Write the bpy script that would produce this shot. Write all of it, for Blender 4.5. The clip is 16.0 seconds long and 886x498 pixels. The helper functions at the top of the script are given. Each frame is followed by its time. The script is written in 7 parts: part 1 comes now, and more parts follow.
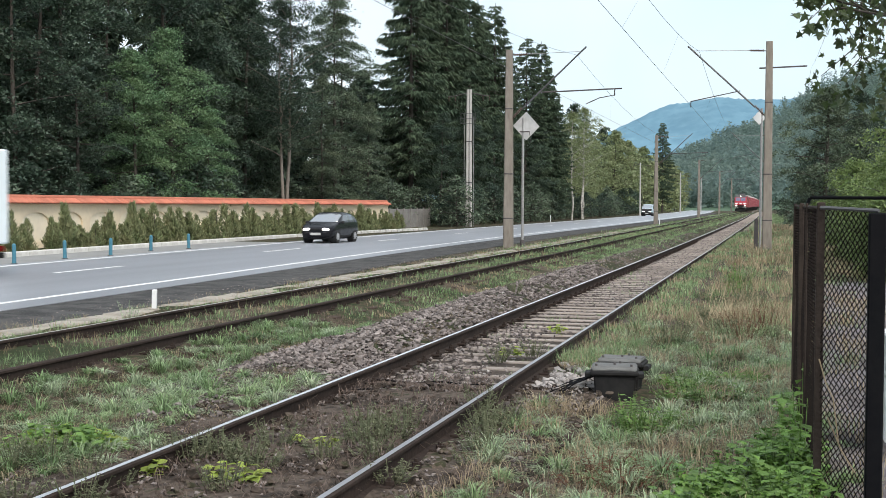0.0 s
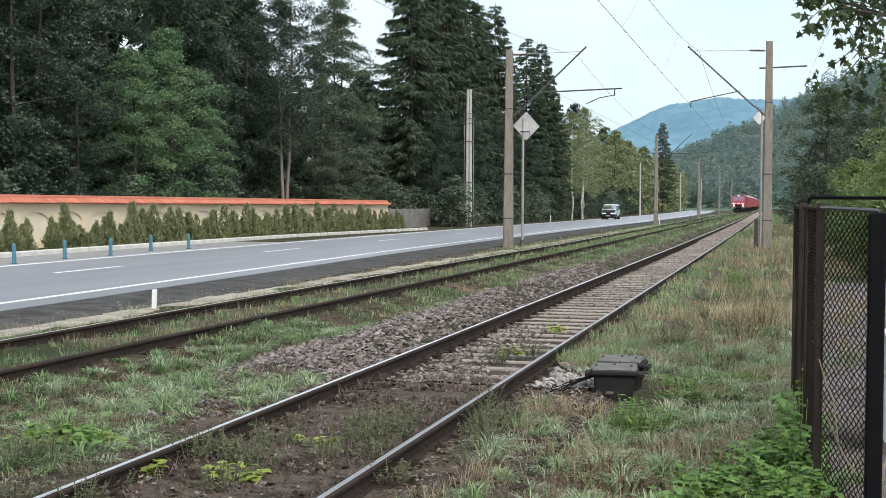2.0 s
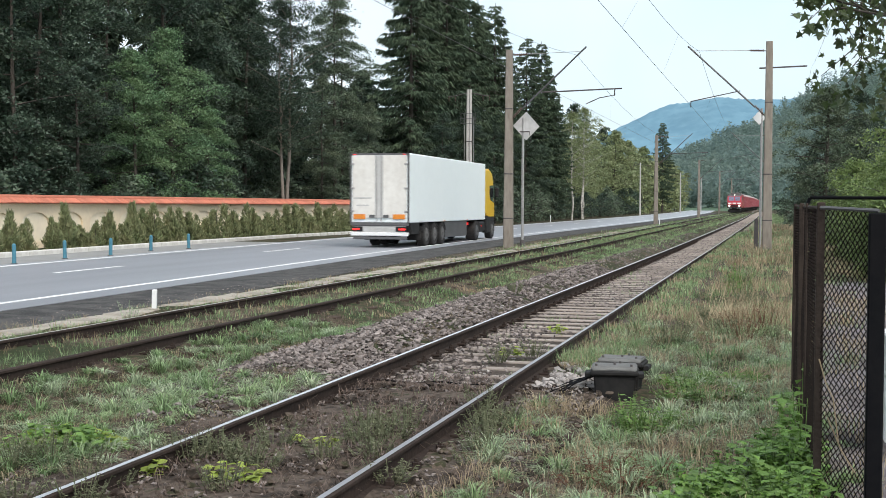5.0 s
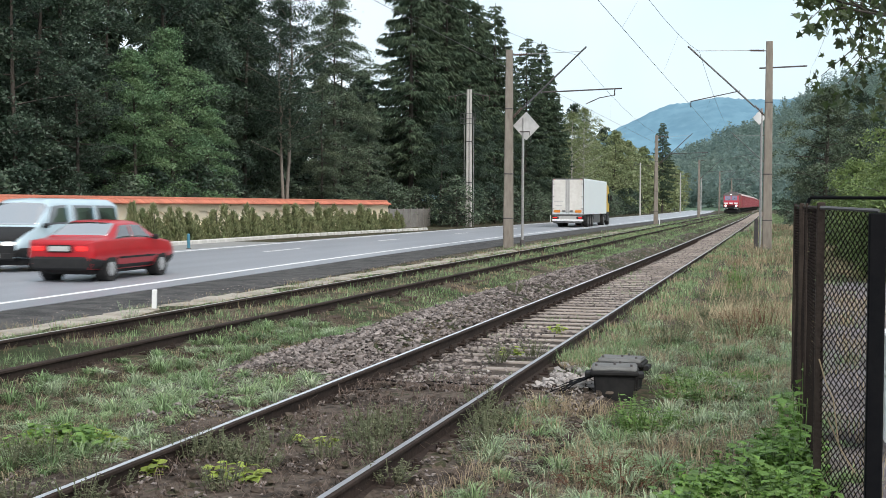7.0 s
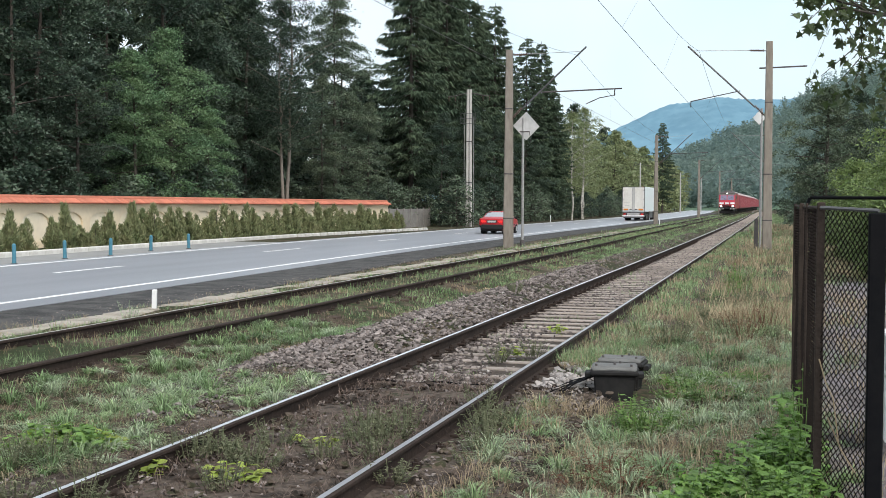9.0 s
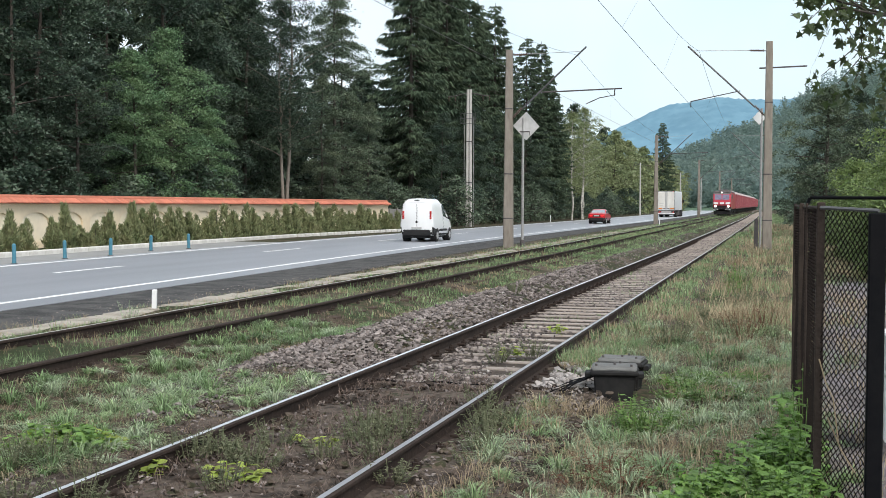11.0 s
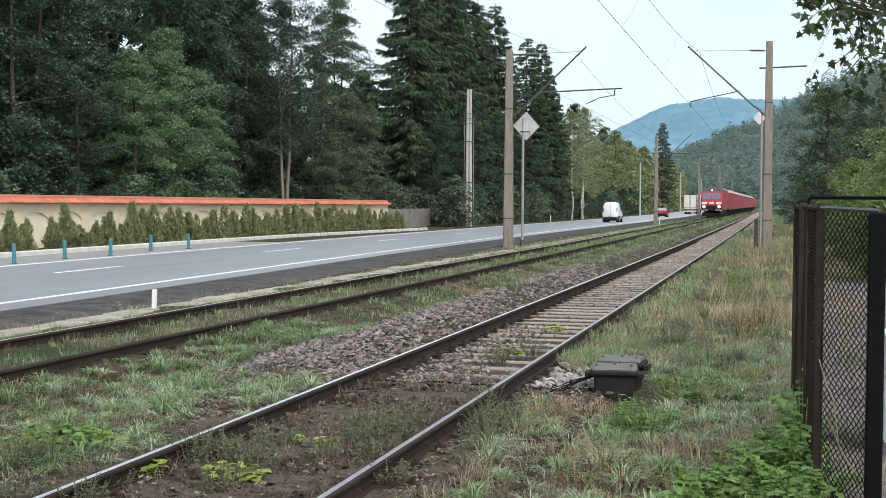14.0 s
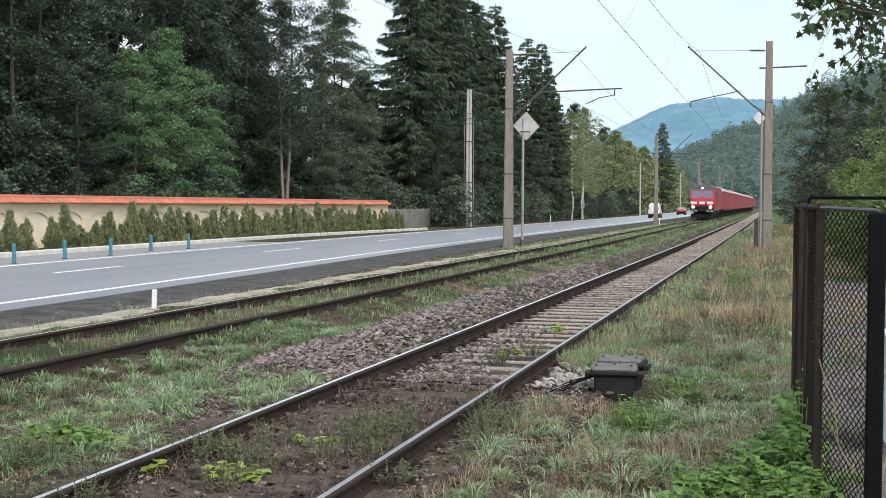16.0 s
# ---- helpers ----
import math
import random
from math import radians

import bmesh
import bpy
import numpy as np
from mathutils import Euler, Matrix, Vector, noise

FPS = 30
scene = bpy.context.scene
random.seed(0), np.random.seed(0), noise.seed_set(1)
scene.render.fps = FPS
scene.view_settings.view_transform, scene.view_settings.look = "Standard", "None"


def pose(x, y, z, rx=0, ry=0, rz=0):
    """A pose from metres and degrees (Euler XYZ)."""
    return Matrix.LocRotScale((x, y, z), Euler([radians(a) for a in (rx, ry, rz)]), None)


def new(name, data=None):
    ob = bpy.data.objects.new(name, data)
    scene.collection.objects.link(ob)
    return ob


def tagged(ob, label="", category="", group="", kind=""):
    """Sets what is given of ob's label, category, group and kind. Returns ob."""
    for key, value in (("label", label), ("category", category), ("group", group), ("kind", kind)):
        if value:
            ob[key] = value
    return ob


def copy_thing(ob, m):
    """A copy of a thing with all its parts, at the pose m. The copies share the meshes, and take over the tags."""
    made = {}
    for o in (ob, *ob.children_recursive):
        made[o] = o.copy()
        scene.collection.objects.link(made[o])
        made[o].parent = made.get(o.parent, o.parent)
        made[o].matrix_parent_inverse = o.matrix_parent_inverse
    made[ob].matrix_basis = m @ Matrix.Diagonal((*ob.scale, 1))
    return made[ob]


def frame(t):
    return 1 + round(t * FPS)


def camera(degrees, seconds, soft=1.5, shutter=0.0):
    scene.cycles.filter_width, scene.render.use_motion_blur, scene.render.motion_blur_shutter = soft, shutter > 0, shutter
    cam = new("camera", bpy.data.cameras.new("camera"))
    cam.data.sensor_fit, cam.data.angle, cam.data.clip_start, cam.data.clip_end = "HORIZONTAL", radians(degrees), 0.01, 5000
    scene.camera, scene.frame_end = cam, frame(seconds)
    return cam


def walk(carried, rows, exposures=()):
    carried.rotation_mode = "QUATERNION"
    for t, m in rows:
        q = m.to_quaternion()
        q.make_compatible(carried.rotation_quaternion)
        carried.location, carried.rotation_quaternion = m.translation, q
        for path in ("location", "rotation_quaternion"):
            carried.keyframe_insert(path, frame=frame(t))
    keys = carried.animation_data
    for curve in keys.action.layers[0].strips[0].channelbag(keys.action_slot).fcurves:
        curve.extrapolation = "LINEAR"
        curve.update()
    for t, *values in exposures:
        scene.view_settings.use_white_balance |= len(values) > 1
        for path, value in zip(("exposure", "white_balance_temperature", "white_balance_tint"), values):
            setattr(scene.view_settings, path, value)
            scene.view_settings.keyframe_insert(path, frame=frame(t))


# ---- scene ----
# ---------- camera: stands still on a tripod beside the line ----------
cam = camera(39.64, 16.0, soft=0.85, shutter=0.3)
CAM_POSE = Matrix.Translation((0, 0, 1.634)) @ pose(0, 0, 0, 0, 0, 15.232) @ pose(0, 0, 0, 90 - 2.057, 0, 0) @ pose(0, 0, 0, 0, 0, 0.266)
walk(cam, [(0, CAM_POSE), (16, CAM_POSE)])

# ---------- world: hazy overcast sky with a weak wide sun ----------
SUN_EL, SUN_AZ = 46, 142
world = bpy.data.worlds.new("sky")
scene.world = world
world.use_nodes = True
wn, wl = world.node_tree.nodes, world.node_tree.links
wn.clear()
sky = wn.new("ShaderNodeTexSky")
sky.sky_type, sky.sun_disc = "NISHITA", False
sky.sun_elevation, sky.sun_rotation = radians(SUN_EL), radians(SUN_AZ)
sky.air_density, sky.dust_density = 1.0, 3.0
bg_sky, bg_cloud, addn, wout = wn.new("ShaderNodeBackground"), wn.new("ShaderNodeBackground"), wn.new("ShaderNodeAddShader"), wn.new("ShaderNodeOutputWorld")
bg_sky.inputs["Strength"].default_value = 0.055
# cloud veil: pale and even, a little uneven in tone
wtex, wno, wramp = wn.new("ShaderNodeTexCoord"), wn.new("ShaderNodeTexNoise"), wn.new("ShaderNodeValToRGB")
wno.inputs["Scale"].default_value, wno.inputs["Detail"].default_value = 2.2, 5
wramp.color_ramp.elements[0].position, wramp.color_ramp.elements[0].color = 0.38, (0.60, 0.72, 0.80, 1)
wramp.color_ramp.elements[1].position, wramp.color_ramp.elements[1].color = 0.62, (0.80, 0.83, 0.84, 1)
bg_cloud.inputs["Strength"].default_value = 0.78
wl.new(wtex.outputs["Generated"], wno.inputs["Vector"])
wl.new(wno.outputs["Fac"], wramp.inputs["Fac"])
wl.new(wramp.outputs["Color"], bg_cloud.inputs["Color"])
wl.new(sky.outputs["Color"], bg_sky.inputs["Color"])
wl.new(bg_sky.outputs[0], addn.inputs[0])
wl.new(bg_cloud.outputs[0], addn.inputs[1])
wl.new(addn.outputs[0], wout.inputs["Surface"])
sun_data = bpy.data.lights.new("sun", "SUN")
sun_data.energy, sun_data.angle, sun_data.color = 1.7, radians(25), (1.0, 0.95, 0.88)
sun = new("sun", sun_data)
sun.rotation_euler = (radians(90 - SUN_EL), 0, radians(180 - SUN_AZ))
scene.view_settings.exposure = 0.42


# ---------- materials ----------
def mat(name, c1, c2=None, rough=0.8, scale=8.0, big=0.6, bump=0.2, metal=0.0, island=False, obj=False, amount=0.35, translucent=0.0, emit=0.0, stretch=None, coat=0.0, spec=None):
    """Two-scale noise between two colours, with bump; island/obj vary the tone from piece to piece."""
    m = bpy.data.materials.new(name)
    m.use_nodes = True
    n, l = m.node_tree.nodes, m.node_tree.links
    b = n["Principled BSDF"]
    c2 = c2 or tuple(v * 0.72 for v in c1)
    tc = n.new("ShaderNodeTexCoord")
    vec = tc.outputs["Object"]
    if stretch:
        mp = n.new("ShaderNodeMapping")
        mp.inputs["Scale"].default_value = stretch
        l.new(vec, mp.inputs["Vector"])
        vec = mp.outputs["Vector"]
    n1, n2 = n.new("ShaderNodeTexNoise"), n.new("ShaderNodeTexNoise")
    n1.inputs["Scale"].default_value, n1.inputs["Detail"].default_value = scale, 4
    n2.inputs["Scale"].default_value, n2.inputs["Detail"].default_value = big, 3
    l.new(vec, n1.inputs["Vector"])
    l.new(vec, n2.inputs["Vector"])
    add = n.new("ShaderNodeMath")
    add.operation = "ADD"
    l.new(n1.outputs["Fac"], add.inputs[0])
    l.new(n2.outputs["Fac"], add.inputs[1])
    rng = n.new("ShaderNodeMapRange")
    rng.inputs["From Min"].default_value, rng.inputs["From Max"].default_value = 0.72, 1.28
    l.new(add.outputs[0], rng.inputs["Value"])
    mix = n.new("ShaderNodeMix")
    mix.data_type = "RGBA"
    mix.inputs["A"].default_value, mix.inputs["B"].default_value = (*c1, 1), (*c2, 1)
    l.new(rng.outputs["Result"], mix.inputs["Factor"])
    col = mix.outputs["Result"]
    if island or obj:
        src = n.new("ShaderNodeNewGeometry").outputs["Random Per Island"] if island else n.new("ShaderNodeObjectInfo").outputs["Random"]
        r2 = n.new("ShaderNodeMapRange")
        r2.inputs["To Min"].default_value, r2.inputs["To Max"].default_value = 1 - amount, 1 + amount
        l.new(src, r2.inputs["Value"])
        hsv = n.new("ShaderNodeHueSaturation")
        l.new(r2.outputs["Result"], hsv.inputs["Value"])
        l.new(col, hsv.inputs["Color"])
        col = hsv.outputs["Color"]
    l.new(col, b.inputs["Base Color"])
    b.inputs["Roughness"].default_value, b.inputs["Metallic"].default_value = rough, metal
    b.inputs["Coat Weight"].default_value = coat
    b.inputs["Specular IOR Level"].default_value = spec if spec is not None else 0.15 if rough >= 0.7 else 0.5
    if bump:
        bp = n.new("ShaderNodeBump")
        bp.inputs["Strength"].default_value, bp.inputs["Distance"].default_value = bump, 0.02
        l.new(n1.outputs["Fac"], bp.inputs["Height"])
        l.new(bp.outputs["Normal"], b.inputs["Normal"])
    if emit:
        l.new(col, b.inputs["Emission Color"])
        b.inputs["Emission Strength"].default_value = emit
    if translucent:
        t, ms = n.new("ShaderNodeBsdfTranslucent"), n.new("ShaderNodeMixShader")
        l.new(col, t.inputs["Color"])
        ms.inputs["Fac"].default_value = translucent
        l.new(b.outputs[0], ms.inputs[1])
        l.new(t.outputs[0], ms.inputs[2])
        l.new(ms.outputs[0], n["Material Output"].inputs["Surface"])
    return m


def ramp_mat(name, stops, scale, big, rough=0.95, bump=0.5):
    """Ground: several colours along the sum of a fine and a coarse noise."""
    m = mat(name, stops[0][1], stops[-1][1], rough, scale, big, bump)
    n, l = m.node_tree.nodes, m.node_tree.links
    r = n.new("ShaderNodeValToRGB")
    e = r.color_ramp.elements
    e[0].position, e[0].color = stops[0][0], (*stops[0][1], 1)
    e[1].position, e[1].color = stops[-1][0], (*stops[-1][1], 1)
    for p, c in stops[1:-1]:
        k = e.new(p)
        k.color = (*c, 1)
    rng = next(x for x in n if x.type == "MAP_RANGE")
    l.new(rng.outputs["Result"], r.inputs["Fac"])
    l.new(r.outputs["Color"], n["Principled BSDF"].inputs["Base Color"])
    return m


def glass_mat(name, tint, rough=0.05):
    m = mat(name, tint, tint, rough, 3, 1, 0)
    m.node_tree.nodes["Principled BSDF"].inputs["IOR"].default_value = 8.0
    return m


M_GROUND = ramp_mat("soil_and_turf", [(0.15, (0.028, 0.040, 0.016)), (0.42, (0.045, 0.048, 0.024)), (0.62, (0.075, 0.058, 0.040)), (0.9, (0.125, 0.098, 0.072))], 9, 0.7)
M_SILT = ramp_mat("silty_earth", [(0.1, (0.030, 0.025, 0.02)), (0.45, (0.062, 0.048, 0.039)), (0.75, (0.12, 0.095, 0.077)), (0.95, (0.05, 0.05, 0.03))], 14, 1.6, 0.95, 0.9)
M_FOREST_FLOOR = mat("forest_floor", (0.05, 0.06, 0.025), (0.09, 0.07, 0.04), 0.95, 3, 0.4, 0.4)
M_ASPHALT = mat("asphalt", (0.325, 0.340, 0.372), (0.245, 0.258, 0.285), 0.40, 40, 0.8, 0.12, stretch=(1, 0.10, 1))
M_SHOULDER = mat("old_asphalt_shoulder", (0.030, 0.030, 0.031), (0.115, 0.112, 0.108), 0.95, 75, 2.5, 0.35)
M_LINE = mat("road_paint", (0.88, 0.88, 0.88), (0.66, 0.66, 0.66), 0.6, 20, 0.8, 0.1)
M_CONC = mat("weathered_concrete", (0.44, 0.40, 0.34), (0.27, 0.245, 0.21), 0.9, 14, 0.8, 0.3)
M_POLE = mat("mast_concrete", (0.29, 0.26, 0.225), (0.19, 0.165, 0.14), 0.9, 9, 0.6, 0.3, stretch=(1, 1, 0.25))
M_POLE_PALE = mat("pale_pole_concrete", (0.50, 0.49, 0.47), (0.38, 0.37, 0.35), 0.85, 9, 0.6, 0.2, stretch=(1, 1, 0.3))
M_KERB = mat("kerb_concrete", (0.68, 0.67, 0.63), (0.50, 0.485, 0.45), 0.9, 10, 0.6, 0.3)
M_SLEEPER = mat("sleeper_concrete", (0.42, 0.37, 0.33), (0.27, 0.225, 0.195), 0.92, 18, 2.0, 0.4, obj=True, amount=0.22)
M_WOOD_SLEEPER = mat("sleeper_wood", (0.10, 0.075, 0.06), (0.055, 0.04, 0.033), 0.95, 14, 2.0, 0.6, obj=True, amount=0.25, stretch=(0.3, 2, 2))
M_RUST = mat("rusted_rail_steel", (0.050, 0.036, 0.030), (0.026, 0.020, 0.017), 0.85, 25, 1.2, 0.3)
M_RAILTOP = mat("polished_rail_head", (0.90, 0.91, 0.93), (0.72, 0.73, 0.76), 0.42, 30, 0.8, 0.05, metal=0.9, stretch=(6, 0.2, 1))
M_RAILTOP_DULL = mat("dull_running_band", (0.46, 0.46, 0.48), (0.30, 0.29, 0.30), 0.40, 30, 0.8, 0.05, metal=0.85, stretch=(6, 0.2, 1))
M_STONE_PALE = mat("pale_stone", (0.40, 0.375, 0.36), (0.25, 0.23, 0.215), 0.92, 20, 3.0, 0.4, island=True, amount=0.3)
M_RAILTOP_B = mat("dull_rail_head", (0.86, 0.83, 0.80), (0.62, 0.56, 0.50), 0.38, 30, 0.8, 0.05, metal=0.8, stretch=(6, 0.2, 1))
M_STONE = mat("ballast_stone", (0.245, 0.215, 0.202), (0.125, 0.106, 0.098), 0.92, 20, 3.0, 0.4, island=True, amount=0.55)
M_BALLAST_BED = mat("ballast_bed", (0.085, 0.068, 0.058), (0.045, 0.037, 0.03), 0.95, 22, 1.2, 0.9)
M_GRASS_PALE = mat("grass_blue_grey", (0.26, 0.345, 0.205), (0.42, 0.485, 0.325), 0.65, 1.2, 0.35, 0, island=True, amount=0.5, translucent=0.3)
M_LITTER = mat("dead_plant_litter", (0.20, 0.155, 0.13), (0.085, 0.062, 0.052), 0.9, 3, 0.6, 0, island=True, amount=0.45, translucent=0.1)
M_GRASS = mat("grass_green", (0.145, 0.240, 0.098), (0.285, 0.375, 0.195), 0.65, 1.2, 0.35, 0, island=True, amount=0.6, translucent=0.3)
M_DRY = mat("grass_dry", (0.44, 0.37, 0.25), (0.30, 0.225, 0.145), 0.85, 1.2, 0.4, 0, island=True, amount=0.35, translucent=0.25)
M_WEED = mat("weed_leaf", (0.16, 0.27, 0.06), (0.10, 0.19, 0.045), 0.6, 4, 0.8, 0, island=True, amount=0.35, translucent=0.3)
M_LIME = mat("yellowing_leaf", (0.30, 0.36, 0.060), (0.22, 0.30, 0.055), 0.6, 4, 0.8, 0, island=True, amount=0.3, translucent=0.3)
M_HEATH = mat("dark_weed", (0.120, 0.142, 0.082), (0.205, 0.205, 0.128), 0.8, 3, 0.8, 0, island=True, amount=0.35, translucent=0.2)
M_BARK = mat("bark", (0.085, 0.076, 0.066), (0.05, 0.044, 0.038), 0.95, 6, 0.7, 0.8, stretch=(2, 2, 0.4))
M_THIN_BARK = mat("grey_brown_bark", (0.26, 0.23, 0.20), (0.17, 0.145, 0.125), 0.95, 6, 0.7, 0.6, stretch=(2, 2, 0.4))
M_BIRCH = mat("birch_bark", (0.62, 0.60, 0.56), (0.25, 0.23, 0.21), 0.85, 4, 1.5, 0.3, stretch=(1, 1, 2.5))
M_LEAF = mat("broadleaf_green", (0.038, 0.068, 0.048), (0.064, 0.098, 0.060), 0.55, 0.5, 0.12, 0, island=True, amount=0.5, translucent=0.25)
M_LEAF_GREY = mat("broadleaf_grey_green", (0.080, 0.118, 0.078), (0.128, 0.162, 0.098), 0.6, 0.5, 0.12, 0, island=True, amount=0.5, translucent=0.2)
M_LEAF_COOL = mat("broadleaf_cool_green", (0.098, 0.192, 0.098), (0.180, 0.262, 0.125), 0.55, 0.5, 0.12, 0, island=True, amount=0.45, translucent=0.25)
M_LEAF_YEL = mat("leaf_turning", (0.188, 0.240, 0.115), (0.265, 0.292, 0.148), 0.6, 0.5, 0.12, 0, island=True, amount=0.45, translucent=0.3)
M_LEAF_BRIGHT = mat("leaf_fresh", (0.115, 0.240, 0.048), (0.190, 0.290, 0.072), 0.5, 0.6, 0.2, 0, island=True, amount=0.4, translucent=0.35)
M_BUSH = mat("olive_bush_leaf", (0.130, 0.205, 0.066), (0.205, 0.258, 0.092), 0.55, 0.6, 0.2, 0, island=True, amount=0.4, translucent=0.35)
M_NEEDLE = mat("spruce_needles", (0.056, 0.088, 0.058), (0.092, 0.124, 0.074), 0.75, 0.6, 0.15, 0, island=True, amount=0.45, translucent=0.1)
M_THUJA = mat("thuja_needles", (0.172, 0.222, 0.110), (0.285, 0.278, 0.155), 0.8, 3, 0.5, 0, island=True, amount=0.45, translucent=0.2)
M_WALL = mat("cream_render", (0.84, 0.72, 0.53), (0.76, 0.64, 0.47), 0.9, 5, 0.4, 0.15)
M_WALL_PALE = mat("pale_niche_render", (0.88, 0.79, 0.62), (0.80, 0.71, 0.55), 0.9, 5, 0.4, 0.15)
M_TILE = mat("terracotta_tile", (0.56, 0.205, 0.135), (0.44, 0.160, 0.105), 0.75, 8, 0.7, 0.2, obj=True, amount=0.18)
M_TILE_J = mat("terracotta_tiles", (0.56, 0.205, 0.135), (0.44, 0.160, 0.105), 0.75, 8, 0.7, 0.2, island=True, amount=0.18)
M_BLUE = mat("blue_painted_steel", (0.055, 0.20, 0.27), (0.04, 0.15, 0.21), 0.55, 12, 2, 0.05)
M_WHITE = mat("white_paint", (0.78, 0.79, 0.79), (0.70, 0.71, 0.72), 0.5, 6, 0.5, 0.02)
M_GALV = mat("galvanised_steel", (0.42, 0.42, 0.42), (0.32, 0.31, 0.30), 0.5, 15, 1.5, 0.05, metal=0.5)
M_DARKSTEEL = mat("dark_steel", (0.11, 0.10, 0.10), (0.07, 0.06, 0.06), 0.6, 15, 1.5, 0.1, metal=0.3)
M_WIRE = mat("wire", (0.10, 0.10, 0.10), (0.07, 0.07, 0.07), 0.6, 5, 1, 0)
M_BLACK = mat("black_painted_steel", (0.004, 0.0045, 0.006), (0.008, 0.008, 0.009), 0.7, 20, 2, 0.1, spec=0.08)
M_MESH = mat("dark_mesh_wire", (0.012, 0.011, 0.011), (0.026, 0.020, 0.017), 0.9, 30, 3, 0.2, spec=0.04)
M_FENCE_RUST = mat("rusted_post", (0.060, 0.046, 0.038), (0.034, 0.026, 0.022), 0.9, 30, 3, 0.4)
M_BOXBLACK = mat("black_plastic_box", (0.016, 0.016, 0.017), (0.03, 0.029, 0.028), 0.75, 14, 2, 0.15)
M_BOXLID = mat("dusty_grey_lid", (0.17, 0.17, 0.165), (0.11, 0.11, 0.105), 0.7, 14, 2, 0.2)
M_INSUL = mat("brown_insulator", (0.10, 0.06, 0.045), (0.07, 0.04, 0.03), 0.3, 8, 1, 0)
M_SIGN_BACK = mat("bare_sign_back", (0.50, 0.50, 0.50), (0.40, 0.40, 0.40), 0.55, 6, 1.5, 0.05, metal=0.3)
M_TYRE = mat("tyre_rubber", (0.025, 0.025, 0.026), (0.04, 0.038, 0.036), 0.85, 20, 2, 0.1)
M_RIM = mat("wheel_steel", (0.55, 0.55, 0.56), (0.40, 0.40, 0.40), 0.45, 10, 2, 0.05, metal=0.6)
M_TRIM = mat("black_plastic_trim", (0.016, 0.016, 0.017), (0.026, 0.026, 0.026), 0.6, 12, 2, 0.05, spec=0.2)
M_REDWEED = mat("russet_weed", (0.19, 0.095, 0.062), (0.12, 0.07, 0.045), 0.85, 4, 0.8, 0, island=True, amount=0.4, translucent=0.2)
# violet-grey base colour paints in the sky mirrored by the panes
M_LOCO_GLASS = mat("locomotive_glass_sky_tint", (0.20, 0.18, 0.27), (0.15, 0.14, 0.21), 0.15, 3, 1, 0)
M_GLASS = glass_mat("vehicle_glass", (0.012, 0.015, 0.017), 0.03)
M_SIDE_GLASS = glass_mat("side_window_glass", (0.014, 0.018, 0.019), 0.05)
M_SIDE_GLASS.node_tree.nodes["Principled BSDF"].inputs["IOR"].default_value = 3.0
M_CAR_BLACK = mat("black_car_paint", (0.006, 0.006, 0.008), (0.010, 0.010, 0.012), 0.22, 4, 1, 0, spec=0.25)
M_CAR_RED = mat("red_car_paint", (0.42, 0.014, 0.022), (0.36, 0.012, 0.018), 0.32, 4, 1, 0, coat=0.25, spec=0.3)
M_CAR_SILVER = mat("silver_blue_van_paint", (0.50, 0.63, 0.69), (0.45, 0.57, 0.63), 0.4, 4, 1, 0, metal=0.2, coat=0.5)
M_CAR_WHITE = mat("white_van_paint", (0.80, 0.81, 0.81), (0.76, 0.77, 0.78), 0.4, 4, 1, 0, coat=0.5)
M_TRAILER = mat("white_trailer_skin", (0.82, 0.885, 0.90), (0.79, 0.855, 0.87), 0.40, 3, 0.4, 0.02)
M_TRAILER_REAR = mat("dirty_white_doors", (0.72, 0.71, 0.67), (0.60, 0.58, 0.54), 0.55, 5, 0.7, 0.05)
M_YELLOW = mat("yellow_cab_paint", (0.80, 0.50, 0.012), (0.72, 0.44, 0.01), 0.35, 4, 1, 0, coat=0.5)
M_GREYMETAL = mat("grey_metal", (0.13, 0.13, 0.135), (0.09, 0.09, 0.09), 0.55, 10, 1.5, 0.05, metal=0.3)
M_ORANGE = mat("orange_reflector", (0.70, 0.24, 0.03), (0.6, 0.2, 0.02), 0.4, 8, 1, 0)
M_PLATE = mat("plain_plate", (0.50, 0.50, 0.49), (0.42, 0.42, 0.41), 0.5, 8, 1, 0)
M_GRAFFITI = mat("faded_grey_paint", (0.40, 0.40, 0.40), (0.52, 0.52, 0.51), 0.7, 20, 3, 0)
M_TRUCK_RIM = mat("dusty_truck_wheel", (0.15, 0.147, 0.145), (0.09, 0.088, 0.085), 0.6, 10, 2, 0.05, metal=0.3)
M_LAMP = mat("lit_headlamp", (1.0, 0.97, 0.90), (1.0, 0.95, 0.86), 0.2, 3, 1, 0, emit=1.6)
M_LAMP_OFF = mat("headlamp_glass", (0.55, 0.57, 0.58), (0.45, 0.47, 0.48), 0.15, 3, 1, 0)
M_TAIL = mat("tail_lamp", (0.45, 0.02, 0.02), (0.35, 0.015, 0.015), 0.25, 3, 1, 0)
M_TAIL_LIT = mat("lit_tail_lamp", (0.85, 0.03, 0.03), (0.75, 0.025, 0.02), 0.25, 3, 1, 0, emit=0.7)
M_LOCO = mat("red_locomotive_paint", (0.46, 0.022, 0.045), (0.39, 0.018, 0.035), 0.4, 3, 0.6, 0.02, coat=0.3)
M_LOCO_ROOF = mat("grey_locomotive_roof", (0.16, 0.15, 0.15), (0.11, 0.10, 0.10), 0.7, 5, 1, 0.1)
